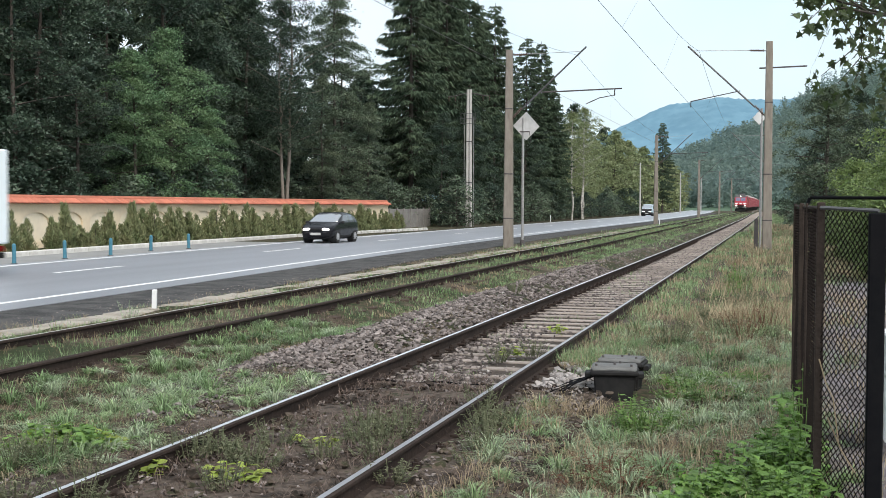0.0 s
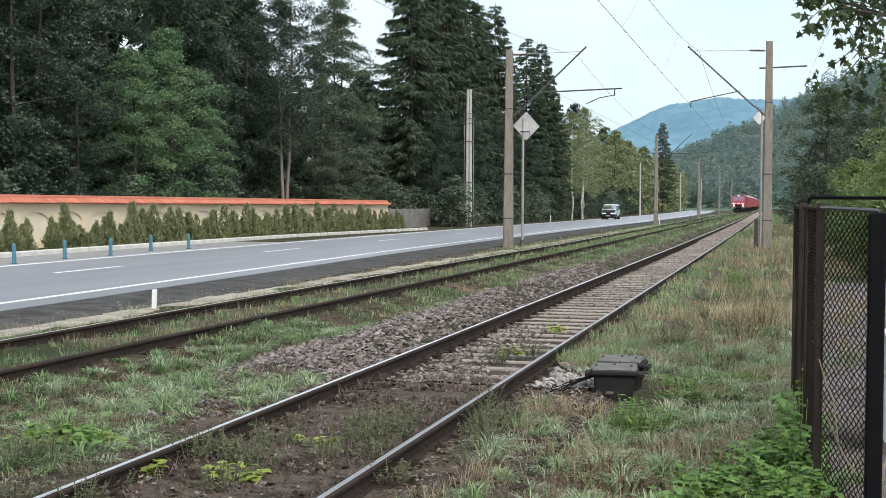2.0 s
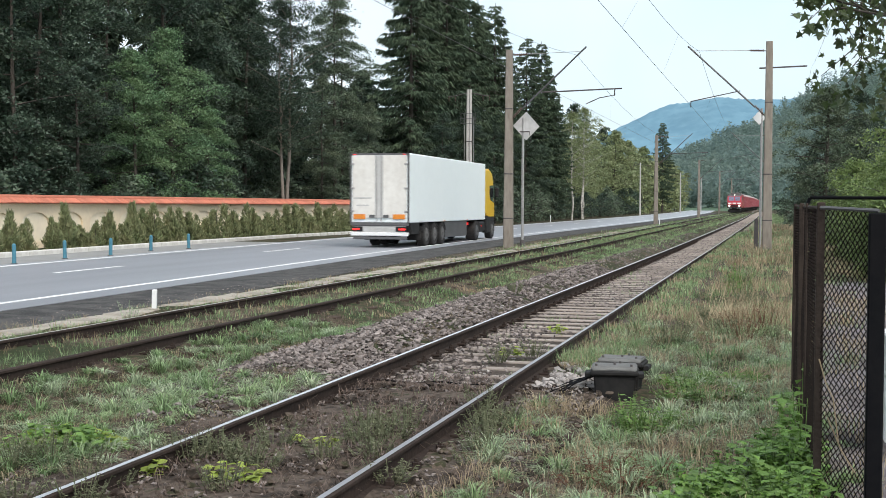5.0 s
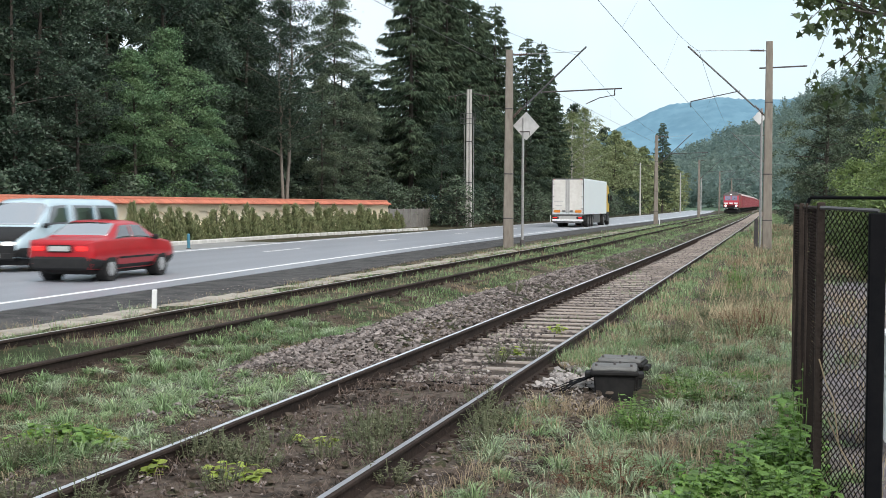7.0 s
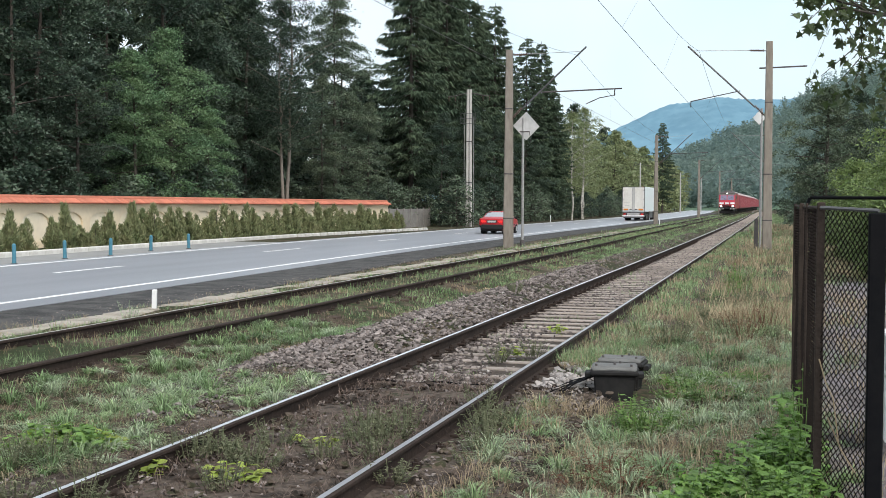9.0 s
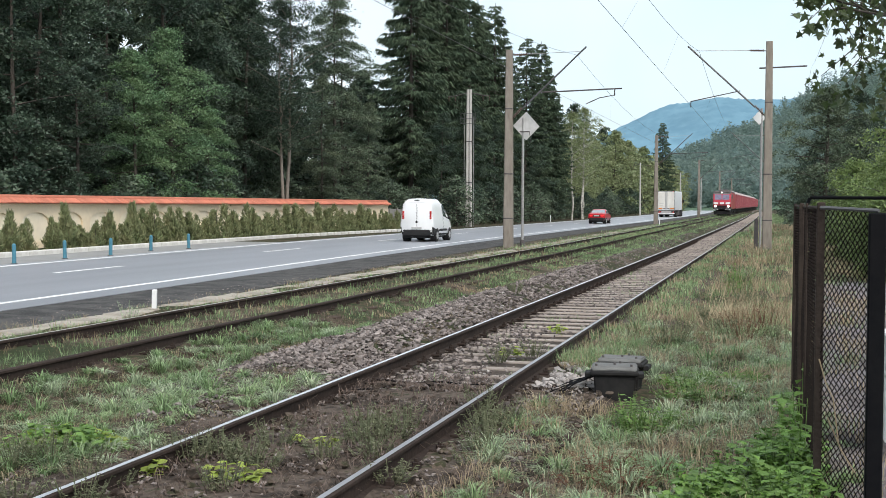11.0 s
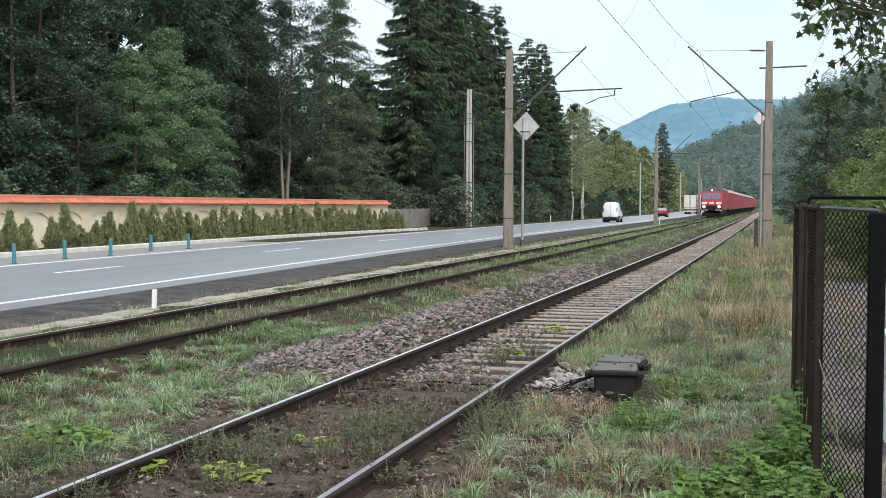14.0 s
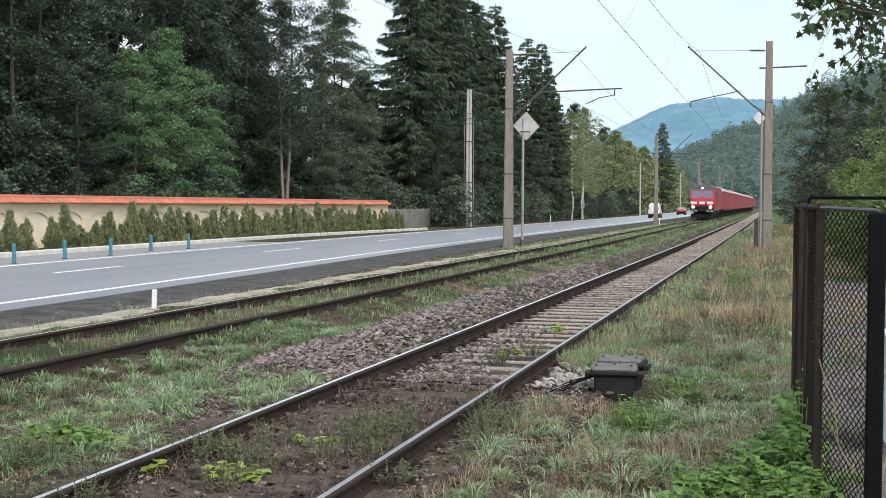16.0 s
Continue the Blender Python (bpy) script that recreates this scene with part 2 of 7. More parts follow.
M_WAGON = mat("dull_red_wagon", (0.31, 0.085, 0.10), (0.22, 0.06, 0.07), 0.6, 3, 0.5, 0.05, obj=True, amount=0.15)
M_LOAD = mat("pale_load", (0.46, 0.40, 0.385), (0.32, 0.27, 0.26), 0.9, 4, 0.8, 0.4)
# blue of the far air put into the forest colour, with a faint glow
M_FARHILL = mat("distant_forest_haze_tint", (0.118, 0.215, 0.275), (0.082, 0.160, 0.215), 1.0, 0.035, 0.008, 0, emit=0.5)
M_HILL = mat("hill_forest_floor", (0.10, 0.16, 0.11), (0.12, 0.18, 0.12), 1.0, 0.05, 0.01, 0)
# leaf green made paler and bluer to stand in for haze over the valley
M_HILLTREE = mat("hill_foliage_hazed", (0.185, 0.262, 0.250), (0.228, 0.295, 0.248), 0.9, 0.05, 0.012, 0, island=True, amount=0.06, translucent=0.5)
M_YARD = mat("pale_gravel_yard", (0.225, 0.205, 0.21), (0.06, 0.054, 0.05), 0.95, 5, 0.8, 0.6)


# ---------- mesh helpers ----------
def bm_obj(name, bm, material, parent=None, label="", smooth=False):
    me = bpy.data.meshes.new(name)
    bmesh.ops.recalc_face_normals(bm, faces=bm.faces[:])
    bm.to_mesh(me)
    bm.free()
    if smooth:
        for f in me.polygons:
            f.use_smooth = True
    for m in material if isinstance(material, (list, tuple)) else [material]:
        me.materials.append(m)
    ob = new(name, me)
    if parent:
        ob.parent = parent
    if label:
        ob["label"] = label
    return ob


part = bm_obj


def np_obj(name, verts, faces, material, parent=None, smooth=False, idx=None):
    me = bpy.data.meshes.new(name)
    verts, faces = np.asarray(verts, np.float32), np.asarray(faces, np.int32)
    k = faces.shape[1]
    me.vertices.add(len(verts))
    me.vertices.foreach_set("co", verts.ravel())
    me.loops.add(faces.size)
    me.loops.foreach_set("vertex_index", faces.ravel())
    me.polygons.add(len(faces))
    me.polygons.foreach_set("loop_start", np.arange(0, faces.size, k, dtype=np.int32))
    me.polygons.foreach_set("use_smooth", np.full(len(faces), smooth))
    for m in material if isinstance(material, (list, tuple)) else [material]:
        me.materials.append(m)
    if idx is not None:
        me.polygons.foreach_set("material_index", np.asarray(idx, np.int32))
    me.update(calc_edges=True)
    me.validate()
    ob = new(name, me)
    if parent:
        ob.parent = parent
    return ob


def box(bm, c, s, bev=0.0, m=None, idx=0, seg=1):
    """A box with centre c and size s, its edges bevelled."""
    t = Matrix.Translation(c) @ Matrix.Diagonal((*s, 1))
    r = bmesh.ops.create_cube(bm, size=1.0, matrix=(m @ t) if m else t)
    fs = {f for v in r["verts"] for f in v.link_faces}
    for f in fs:
        f.material_index = idx
    if bev:
        bmesh.ops.bevel(bm, geom=list({e for v in r["verts"] for e in v.link_edges}), offset=bev, segments=seg, affect="EDGES", profile=0.6)
    return bm


def tube(bm, p0, p1, r0, r1=None, n=8, idx=0):
    """A capped tapered tube from p0 to p1."""
    p0, p1 = Vector(p0), Vector(p1)
    r1 = r0 if r1 is None else r1
    q = (p1 - p0).to_track_quat("Z", "Y").to_matrix()
    a, b = [], []
    for i in range(n):
        u = Vector((math.cos(math.tau * i / n), math.sin(math.tau * i / n), 0))
        a.append(bm.verts.new(p0 + q @ (u * r0)))
        b.append(bm.verts.new(p1 + q @ (u * r1)))
    for i in range(n):
        f = bm.faces.new((a[i], a[(i + 1) % n], b[(i + 1) % n], b[i]))
        f.material_index = idx
    bm.faces.new(a[::-1]).material_index = idx
    bm.faces.new(b).material_index = idx
    return bm


def polytube(bm, pts, r, n=6):
    """One continuous bent tube through the points."""
    pts = [Vector(p) for p in pts]
    rings = []
    for i, p in enumerate(pts):
        d = (pts[min(i + 1, len(pts) - 1)] - pts[max(i - 1, 0)]).normalized()
        u = d.cross(Vector((0, 0, 1)))
        u = (u if u.length > 1e-3 else d.cross(Vector((1, 0, 0)))).normalized()
        w = d.cross(u).normalized()
        rr = r[i] if isinstance(r, (list, tuple)) else r
        rings.append([bm.verts.new(p + (u * math.cos(math.tau * k / n) + w * math.sin(math.tau * k / n)) * rr) for k in range(n)])
    for a, b in zip(rings, rings[1:]):
        for k in range(n):
            bm.faces.new((a[k], a[(k + 1) % n], b[(k + 1) % n], b[k]))
    bm.faces.new(rings[0][::-1])
    bm.faces.new(rings[-1])
    return bm


def prism(bm, pts, w0, w1, axis="x", idx=0):
    """A closed outline of (a, z) points drawn out from w0 to w1 along x (a runs along y) or along y (a runs along x)."""
    mk = (lambda w, a, z: (w, a, z)) if axis == "x" else (lambda w, a, z: (a, w, z))
    A = [bm.verts.new(mk(w0, a, z)) for a, z in pts]
    B = [bm.verts.new(mk(w1, a, z)) for a, z in pts]
    k = len(pts)
    for i in range(k):
        bm.faces.new((A[i], A[(i + 1) % k], B[(i + 1) % k], B[i])).material_index = idx
    bm.faces.new(A[::-1]).material_index = idx
    bm.faces.new(B).material_index = idx
    return bm


def small_box(name, parent, c, s, material, bev=0.02, label=""):
    bm = B()
    box(bm, c, s, bev)
    return part(name, bm, material, parent, label)


def B():
    return bmesh.new()


def empty(name, label, category, group="", m=None):
    e = new(name)
    e.empty_display_size = 0.2
    tagged(e, label, category, group)
    if m is not None:
        e.matrix_basis = m
    return e


# ---------- plan ----------
XA, XB = -3.193, -7.704          # track centres
GAUGE = 0.7525                   # half the distance of the rail heads
NEAR_Y = (-60, 0, 15, 25, 40, 60, 90, 130, 200, 300, 500, 900)
NEAR_X = (-12.6, -12.8, -13.1, -13.5, -14.3, -14.9, -14.95, -14.6, -14.8, -16.5, -24, -50)
_gy = np.linspace(-60, 900, 1921)
_gx = np.convolve(np.pad(np.interp(_gy, NEAR_Y, NEAR_X), 30, mode="edge"), np.hanning(61) / np.hanning(61).sum(), "valid")


def near(y):
    """The road's edge line beside the railway."""
    return np.interp(y, _gy, _gx)


def grade(y):
    return 0.0018 * np.clip(np.asarray(y, float) - 50, 0, 300)


def road_grade(y):
    return 0.0008 * np.clip(np.asarray(y, float) - 60, 0, 300)


def bend(y):
    """Track in front bends gently away far off."""
    return -0.00004 * np.clip(np.asarray(y, float) - 100, 0, 400) ** 2


def soft_step(x, a, b):
    t = np.clip((x - a) / (b - a), 0, 1)
    return t * t * (3 - 2 * t)


def bumps(x, y, s, seed=0.0):
    return (np.sin(x * 1.7 * s + seed) * np.cos(y * 1.3 * s + 2 * seed) + 0.6 * np.sin(x * 3.1 * s - y * 2.3 * s + seed) + 0.4 * np.cos(y * 4.7 * s + x * 0.9 * s)) / 2


def ground_z(x, y):
    x, y = np.asarray(x, float), np.asarray(y, float)
    z = np.full(np.broadcast(x, y).shape, -0.22)
    z = z + 0.165 * soft_step(x, -6.0, -6.9) - 0.115 * soft_step(x, -8.6, -9.6)
    z = z + 0.05 * soft_step(x, -1.6, 0.2)
    z = z + (0.05 + 0.13 * soft_step(y, 10.5, 13.5)) * soft_step(x, -6.1, -5.0) * soft_step(x, -4.2, -4.9)
    rough_bit = 0.035 * bumps(x, y, 1.0) + 0.015 * bumps(x, y, 3.3, 1.0)
    free = soft_step(x, -10.6, -10.0)
    track = np.clip(np.abs(x - XA) < 1.3, 0, 1) * 1.0
    z = z + rough_bit * free * (1 - 0.8 * track)
    z = np.where(x < -10.6, -0.18, z)
    # land rises behind the wall and to the far sides
    z = z + 0.02 * np.clip(-30 - x, 0, 200) + 0.0 * y
    z = z - 0.25 * soft_step(x, 1.0, 3.0)
    return z + np.where(x < -11.5, road_grade(y), grade(y) + (road_grade(y) - grade(y)) * soft_step(x, -9.6, -11.5))


ROAD_Z = -0.15


# ---------- ground, road, kerbs ----------
def build_ground():
    xs = np.unique(np.concatenate([np.linspace(-3000, -200, 15), np.linspace(-200, -40, 17), np.linspace(-40, -11, 30), np.arange(-11, 2.5, 0.12), np.linspace(2.5, 60, 24), np.linspace(60, 3000, 15)]))
    ys = np.unique(np.concatenate([np.linspace(-600, -20, 12), np.linspace(-20, 4, 13), np.geomspace(4, 60, 240), np.geomspace(60, 500, 60), np.linspace(500, 4000, 12)]))
    X, Y = np.meshgrid(xs, ys)
    Z = ground_z(X, Y)
    v = np.stack([X, Y, Z], -1).reshape(-1, 3)
    nx, ny = len(xs), len(ys)
    i = (np.arange(ny - 1)[:, None] * nx + np.arange(nx - 1)[None, :]).ravel()
    f = np.stack([i, i + 1, i + nx + 1, i + nx], 1)
    cx = X[:-1, :-1].ravel()
    ob = np_obj("ground", v, f, [M_GROUND, M_FOREST_FLOOR], smooth=True, idx=(cx < -27.5).astype(int))
    tagged(ob, "patchy turf and bare soil along the railway", "ground", kind="structure")


def strip(name, off0, off1, z, material, y0, y1, label, category="road", parent=None, thick=0.05, step=2.0, follow=True, skirt=True):
    """A flat band along the road between two offsets from its edge line, with a small thickness."""
    ys = np.linspace(y0, y1, max(2, int(round((y1 - y0) / step)) + 1))
    a = near(ys) + off0 if follow else np.full(len(ys), off0)
    b = near(ys) + off1 if follow else np.full(len(ys), off1)
    zz = z + road_grade(ys)
    n = len(ys)
    v = np.concatenate([np.stack([a, ys, zz], 1), np.stack([b, ys, zz], 1), np.stack([a, ys, zz - thick], 1), np.stack([b, ys, zz - thick], 1)])
    i = np.arange(n - 1)
    f = [np.stack([i, i + 1, i + n + 1, i + n], 1), np.stack([i, i + 2 * n, i + 2 * n + 1, i + 1], 1), np.stack([i + n, i + n + 1, i + 3 * n + 1, i + 3 * n], 1)]
    f = np.concatenate(f)
    e = np.array([[0, n, 3 * n, 2 * n], [n - 1, 3 * n - 1, 4 * n - 1, 2 * n - 1]])
    ob = np_obj(name, v, np.concatenate([f, e]), material, parent)
    if not parent:
        tagged(ob, label, category, kind="structure")
    elif label:
        ob["label"] = label
    return ob


def build_road():
    road = strip("road", 0.85, -7.75, ROAD_Z, M_ASPHALT, -420, 700, "grey two-lane asphalt road with white lines")
    strip("edge_line", 0.09, -0.09, ROAD_Z + 0.006, M_LINE, -420, 600, "worn white edge line", parent=road, thick=0.004)
    strip("edge_line", -7.06, -7.32, ROAD_Z + 0.006, M_LINE, -420, 600, "worn white edge line", parent=road, thick=0.004)
    # lane dashes at a steady rhythm
    for k in range(-4, 34):
        y0 = 27.3 + k * 14.9
        strip("lane_dash", -4.05, -4.20, ROAD_Z + 0.006, M_LINE, y0 + 0.3, y0 + 4.0, "", parent=road, thick=0.004, step=1.4)
    strip("road_shoulder", 2.9, 0.85, ROAD_Z - 0.012, M_SHOULDER, -40, 300, "dark crumbling asphalt shoulder beside the road")
    # a bay of old paving behind the far line
    strip("paved_bay", -7.75, -10.4, ROAD_Z - 0.012, mat("bay_paving", (0.24, 0.24, 0.235), (0.31, 0.31, 0.30), 0.9, 30, 0.7, 0.3), -40, 54, "grey paved lay-by strip along the road", "pavement")
    strip("verge_far", -7.75, -10.4, ROAD_Z - 0.010, M_GROUND, 54, 92, "short grass verge along the road", "verge")


def build_kerbs():
    """Pale kerb stones on the far side and the concrete channel beside the track."""
    kerb = empty("kerb", "pale concrete kerb along the far side of the road", "kerb")
    kerb["kind"] = "structure"
    y = 26.0
    me = None
    while y < 84:
        x = near(y) - 10.55 + max(0, y - 62) * 0.07
        if me is None:
            bm = B()
            box(bm, (0, 0, -0.03), (0.32, 0.994, 0.30), 0.02)
            ob = part("kerb_stone", bm, M_KERB, kerb)
            me = ob.data
        else:
            ob = new("kerb_stone", me)
            ob.parent = kerb
        ob.matrix_basis = pose(x, y, -0.12 + float(road_grade(y)), 0, 0, math.degrees(math.atan2(near(y + 1) - near(y), -1)) + 180)
        y += 1.0
    edge = empty("edge_channel", "broken concrete edge slabs beside the track, partly overgrown", "kerb")
    edge["kind"] = "structure"
    rnd = random.Random(4)
    me = None
    y = 6.0
    while y < 110:
        if me is None:
            bm = B()
            box(bm, (0, 0, 0), (0.5, 0.97, 0.12), 0.03)
            ob = part("slab", bm, M_CONC, edge)
            me = ob.data
        else:
            ob = new("slab", me)
            ob.parent = edge
        ob.matrix_basis = pose(-10.2 + rnd.uniform(-0.05, 0.05), y, -0.195 + float(grade(y)) + rnd.uniform(-0.03, 0.008), rnd.uniform(-1, 1), rnd.uniform(-3, 3), rnd.uniform(-3, 3))
        y += 1.0


# ---------- tracks ----------
RAIL = [(-0.020, 0), (-0.036, -0.011), (-0.036, -0.03), (-0.009, -0.045), (-0.009, -0.125), (-0.07, -0.145), (-0.07, -0.155), (0.07, -0.155), (0.07, -0.145), (0.009, -0.125), (0.009, -0.045), (0.036, -0.03), (0.036, -0.011), (0.020, 0)]


def rail(parent, x, ztop, y0, y1, head, bendy, label):
    ys = np.concatenate([np.arange(y0, 40, 2.0), np.arange(40, y1 + 1, 6.0)])
    n, k = len(ys), len(RAIL)
    px, pz = np.array([p[0] for p in RAIL]), np.array([p[1] for p in RAIL])
    cx = x + (bend(ys) if bendy else 0 * ys)
    v = np.stack([cx[:, None] + px[None], np.repeat(ys[:, None], k, 1), (ztop + grade(ys))[:, None] + pz[None]], -1).reshape(-1, 3)
    i = np.arange(n - 1)[:, None] * k
    f, idx = [], []
    for j in range(k):
        j2 = (j + 1) % k
        f.append(np.concatenate([i + j, i + j2, i + k + j2, i + k + j], 1))
        idx.append(np.full(n - 1, 1 if j == k - 1 else 0))
    ob = np_obj("rail", v, np.concatenate(f), [M_RUST, head], parent, idx=np.concatenate(idx))
    ob["label"] = label
    return ob


def build_track(name, x, ztop, heads, conc, label, y_first, bendy):
    tr = empty(name, label, "railway track")
    tr["kind"] = "structure"
    rail(tr, x - GAUGE, ztop, -30, 620, heads[0], bendy, "rusty steel rail with a polished running top")
    rail(tr, x + GAUGE, ztop, -30, 620, heads[1], bendy, "rusty steel rail with a polished running top")
    bm = B()
    if conc:
        prism(bm, [(-0.13, -0.2), (-0.085, 0), (0.085, 0), (0.13, -0.2)], -1.2, 1.2)
    else:
        box(bm, (0, 0, -0.08), (2.4, 0.24, 0.16), 0.012)
    first = part("sleeper", bm, M_SLEEPER if conc else M_WOOD_SLEEPER, tr)
    me = first.data
    bpy.data.objects.remove(first)
    # fastening: a base plate with two screws and a clip
    bm = B()
    box(bm, (0, 0, 0.006), (0.36, 0.15, 0.012), 0.003)
    for sx in (-0.12, 0.12):
        tube(bm, (sx, 0.03, 0.0), (sx, 0.03, 0.095), 0.017, 0.015, 6)
        tube(bm, (sx, 0.03, 0.045), (sx, 0.03, 0.072), 0.032, 0.032, 6)
        box(bm, (sx * 0.78, 0.03, 0.032), (0.10, 0.09, 0.026), 0.005)
    first = part("rail_fastening", bm, M_RUST, tr)
    fme = first.data
    bpy.data.objects.remove(first)
    rnd = random.Random(7)
    y, k = y_first, 0
    vs, fs = [], []
    while y < 420:
        cx, cz = x + (float(bend(y)) if bendy else 0), ztop - 0.165 + float(grade(y))
        if k < 290:
            o = new("sleeper", me)
            o.parent = tr
            o.matrix_basis = pose(cx, y, cz - 0.003 + rnd.uniform(-0.006, 0.004), 0, 0, rnd.uniform(-0.5, 0.5))
        else:
            b = len(vs)
            for dx in (-1.2, 1.2):
                vs += [(cx + dx, y - 0.13, cz - 0.15), (cx + dx, y - 0.11, cz), (cx + dx, y + 0.11, cz), (cx + dx, y + 0.13, cz - 0.15)]
            fs += [(b, b + 1, b + 5, b + 4), (b + 1, b + 2, b + 6, b + 5), (b + 2, b + 3, b + 7, b + 6)]
        if k < 100:
            for s in (-1, 1):
                o = new("rail_fastening", fme)
                o.parent = tr
                o.matrix_basis = pose(cx + s * GAUGE, y, cz)
        y += 0.6
        k += 1
    far = np_obj("far_sleepers", vs, fs, M_SLEEPER if conc else M_WOOD_SLEEPER, tr)
    tagged(far, "far sleepers in one run", kind="stuff")
    return tr


def build_ballast():
    """Bed under the near track as a raised sheet, and loose stones as one mass."""
    ys = np.concatenate([np.arange(-12, 60, 1.0), np.arange(60, 620, 8.0)])
    prof = [(-2.3, -0.34), (-1.75, -0.235), (-1.2, -0.19), (-0.6, -0.184), (0, -0.186), (0.6, -0.184), (1.2, -0.19), (1.6, -0.25), (2.0, -0.36)]
    n, k = len(ys), len(prof)
    px, pz = np.array([p[0] for p in prof]), np.array([p[1] for p in prof])
    X = XA + bend(ys)[:, None] + px[None]
    Z = grade(ys)[:, None] + pz[None] + 0.012 * bumps(X, ys[:, None], 2.5)
    v = np.stack([X, np.repeat(ys[:, None], k, 1), Z], -1).reshape(-1, 3)
    i = (np.arange(n - 1)[:, None] * k + np.arange(k - 1)[None]).ravel()
    ob = np_obj("ballast_bed", v, np.stack([i, i + 1, i + k + 1, i + k], 1), M_BALLAST_BED, smooth=True)
    tagged(ob, "brown gritty ballast bed under the track", "ballast", kind="structure")
    # earth that has silted up the near stretch, hiding the sleepers
    xs, ys = np.linspace(XA - 0.71, XA + 0.71, 30), np.arange(-6, 13.0, 0.1)
    X, Y = np.meshgrid(xs, ys)
    Z = -0.115 + 0.02 * bumps(X, Y, 2.2) + 0.008 * bumps(X, Y, 7.0, 2.0) - 0.13 * soft_step(Y, 10.9, 12.2) - 0.02 * soft_step(np.abs(X - XA), 0.45, 0.7)
    n = len(xs)
    i = (np.arange(len(ys) - 1)[:, None] * n + np.arange(n - 1)[None]).ravel()
    ob = np_obj("track_silt", np.stack([X, Y, Z], -1).reshape(-1, 3), np.stack([i, i + 1, i + n + 1, i + n], 1), M_SILT, smooth=True)
    tagged(ob, "brown earth silted up between the near rails", "soil", kind="structure")
    for s in (-1, 1):
        xs = XA + s * np.linspace(0.8, 1.9, 16)
        X, Y = np.meshgrid(xs, np.arange(-6, 12.4 if s < 0 else 90, 0.1 if s < 0 else 0.3))
        d = np.abs(X - XA)
        Z = np.where(d < 1.5, -0.14, -0.14 - 0.12 * (d - 1.5) / 0.4) + 0.025 * bumps(X, Y, 2.4, 3.0) - (0.16 * soft_step(Y, 11.2, 12.3) if s < 0 else 0.0) + grade(Y)
        n = len(xs)
        i = (np.arange(len(Y) - 1)[:, None] * n + np.arange(n - 1)[None]).ravel()
        ob = np_obj("track_silt", np.stack([X, Y, Z], -1).reshape(-1, 3), np.stack([i, i + 1, i + n + 1, i + n], 1), M_SILT, smooth=True)
        tagged(ob, "brown earth silted up beside the near rail", "soil", kind="structure")
    rng = np.random.default_rng(3)
    # stone shape: a cube with shaken corners
    cube = np.array([(1, 0.2, 0), (-1, -0.2, 0), (0.2, 1, 0), (-0.2, -1, 0), (0.5, 0.5, 0.7), (-0.4, -0.5, 0.75), (0.2, -0.2, -0.9)], float)
    cf = np.array([(0, 2, 4), (2, 1, 4), (1, 5, 4), (1, 3, 5), (3, 0, 5), (0, 4, 5), (2, 0, 6), (1, 2, 6), (3, 1, 6), (0, 3, 6)])
    P, S = [], []

    def scatter(n, x0, x1, y0, y1, zfun, smin, smax, power=1.0):
        x = rng.uniform(x0, x1, n)
        y = y0 + (y1 - y0) * rng.uniform(0, 1, n) ** power
        P.append(np.stack([x + bend(y), y, zfun(x, y)], 1))
        S.append(rng.uniform(smin, smax, n))

    bedz = lambda x, y: np.interp(x - XA, px, pz) + grade(y) + rng.uniform(-0.012, 0.012, len(x))
    scatter(7000, XA - 1.25, XA + 1.25, 4.5, 70, bedz, 0.014, 0.034, 1.7)
    scatter(2600, XA - 0.72, XA + 0.72, 22, 130, lambda x, y: np.full(len(x), -0.172) + grade(y), 0.02, 0.045, 1.3)
    scatter(500, XA + 1.1, XA + 1.9, 4.5, 60, bedz, 0.014, 0.035, 1.7)
    # fresh heap of ballast between the tracks
    heap = lambda x, y: ground_z(x, y) + rng.uniform(-0.02, 0.05, len(x))
    scatter(9000, -5.75, -4.25, 12.0, 34, heap, 0.020, 0.052, 1.5)
    scatter(1400, -5.9, -4.3, 10.6, 13.5, heap, 0.010, 0.026, 1.0)
    scatter(1500, -5.6, -4.3, 30, 75, heap, 0.02, 0.045, 1.4)
    scatter(700, XA - 0.7, XA + 0.7, 4.5, 10.5, lambda x, y: -0.105 + 0.0 * x, 0.008, 0.024, 1.0)
    scatter(500, XA - 1.9, XA - 0.85, 4.5, 11.0, lambda x, y: -0.135 + 0.0 * x, 0.008, 0.024, 1.0)
    scatter(500, XA + 0.85, XA + 1.6, 4.5, 11.0, lambda x, y: -0.135 + 0.0 * x, 0.008, 0.024, 1.0)
    # stones spilled over the first sleepers, thinning out along the line
    scatter(850, XA - 0.70, XA + 0.10, 10.4, 18.0, lambda x, y: np.full(len(x), -0.162) + rng.uniform(-0.01, 0.02, len(x)), 0.016, 0.038, 1.5)
    scatter(480, XA - 0.70, XA + 0.70, 10.0, 12.6, lambda x, y: np.full(len(x), -0.152) + rng.uniform(-0.02, 0.02, len(x)), 0.014, 0.036, 1.0)
    scatter(500, XA - 1.9, XA - 0.85, 9.0, 14.0, lambda x, y: np.full(len(x), -0.13) + rng.uniform(-0.01, 0.02, len(x)), 0.014, 0.034, 1.0)
    scatter(350, XA + 0.85, XA + 1.5, 8.0, 12.0, lambda x, y: np.full(len(x), -0.128) + rng.uniform(-0.01, 0.02, len(x)), 0.012, 0.030, 1.0)
    scatter(200, -2.1, -1.5, 10.5, 14.0, lambda x, y: ground_z(x, y) + 0.06, 0.015, 0.04)
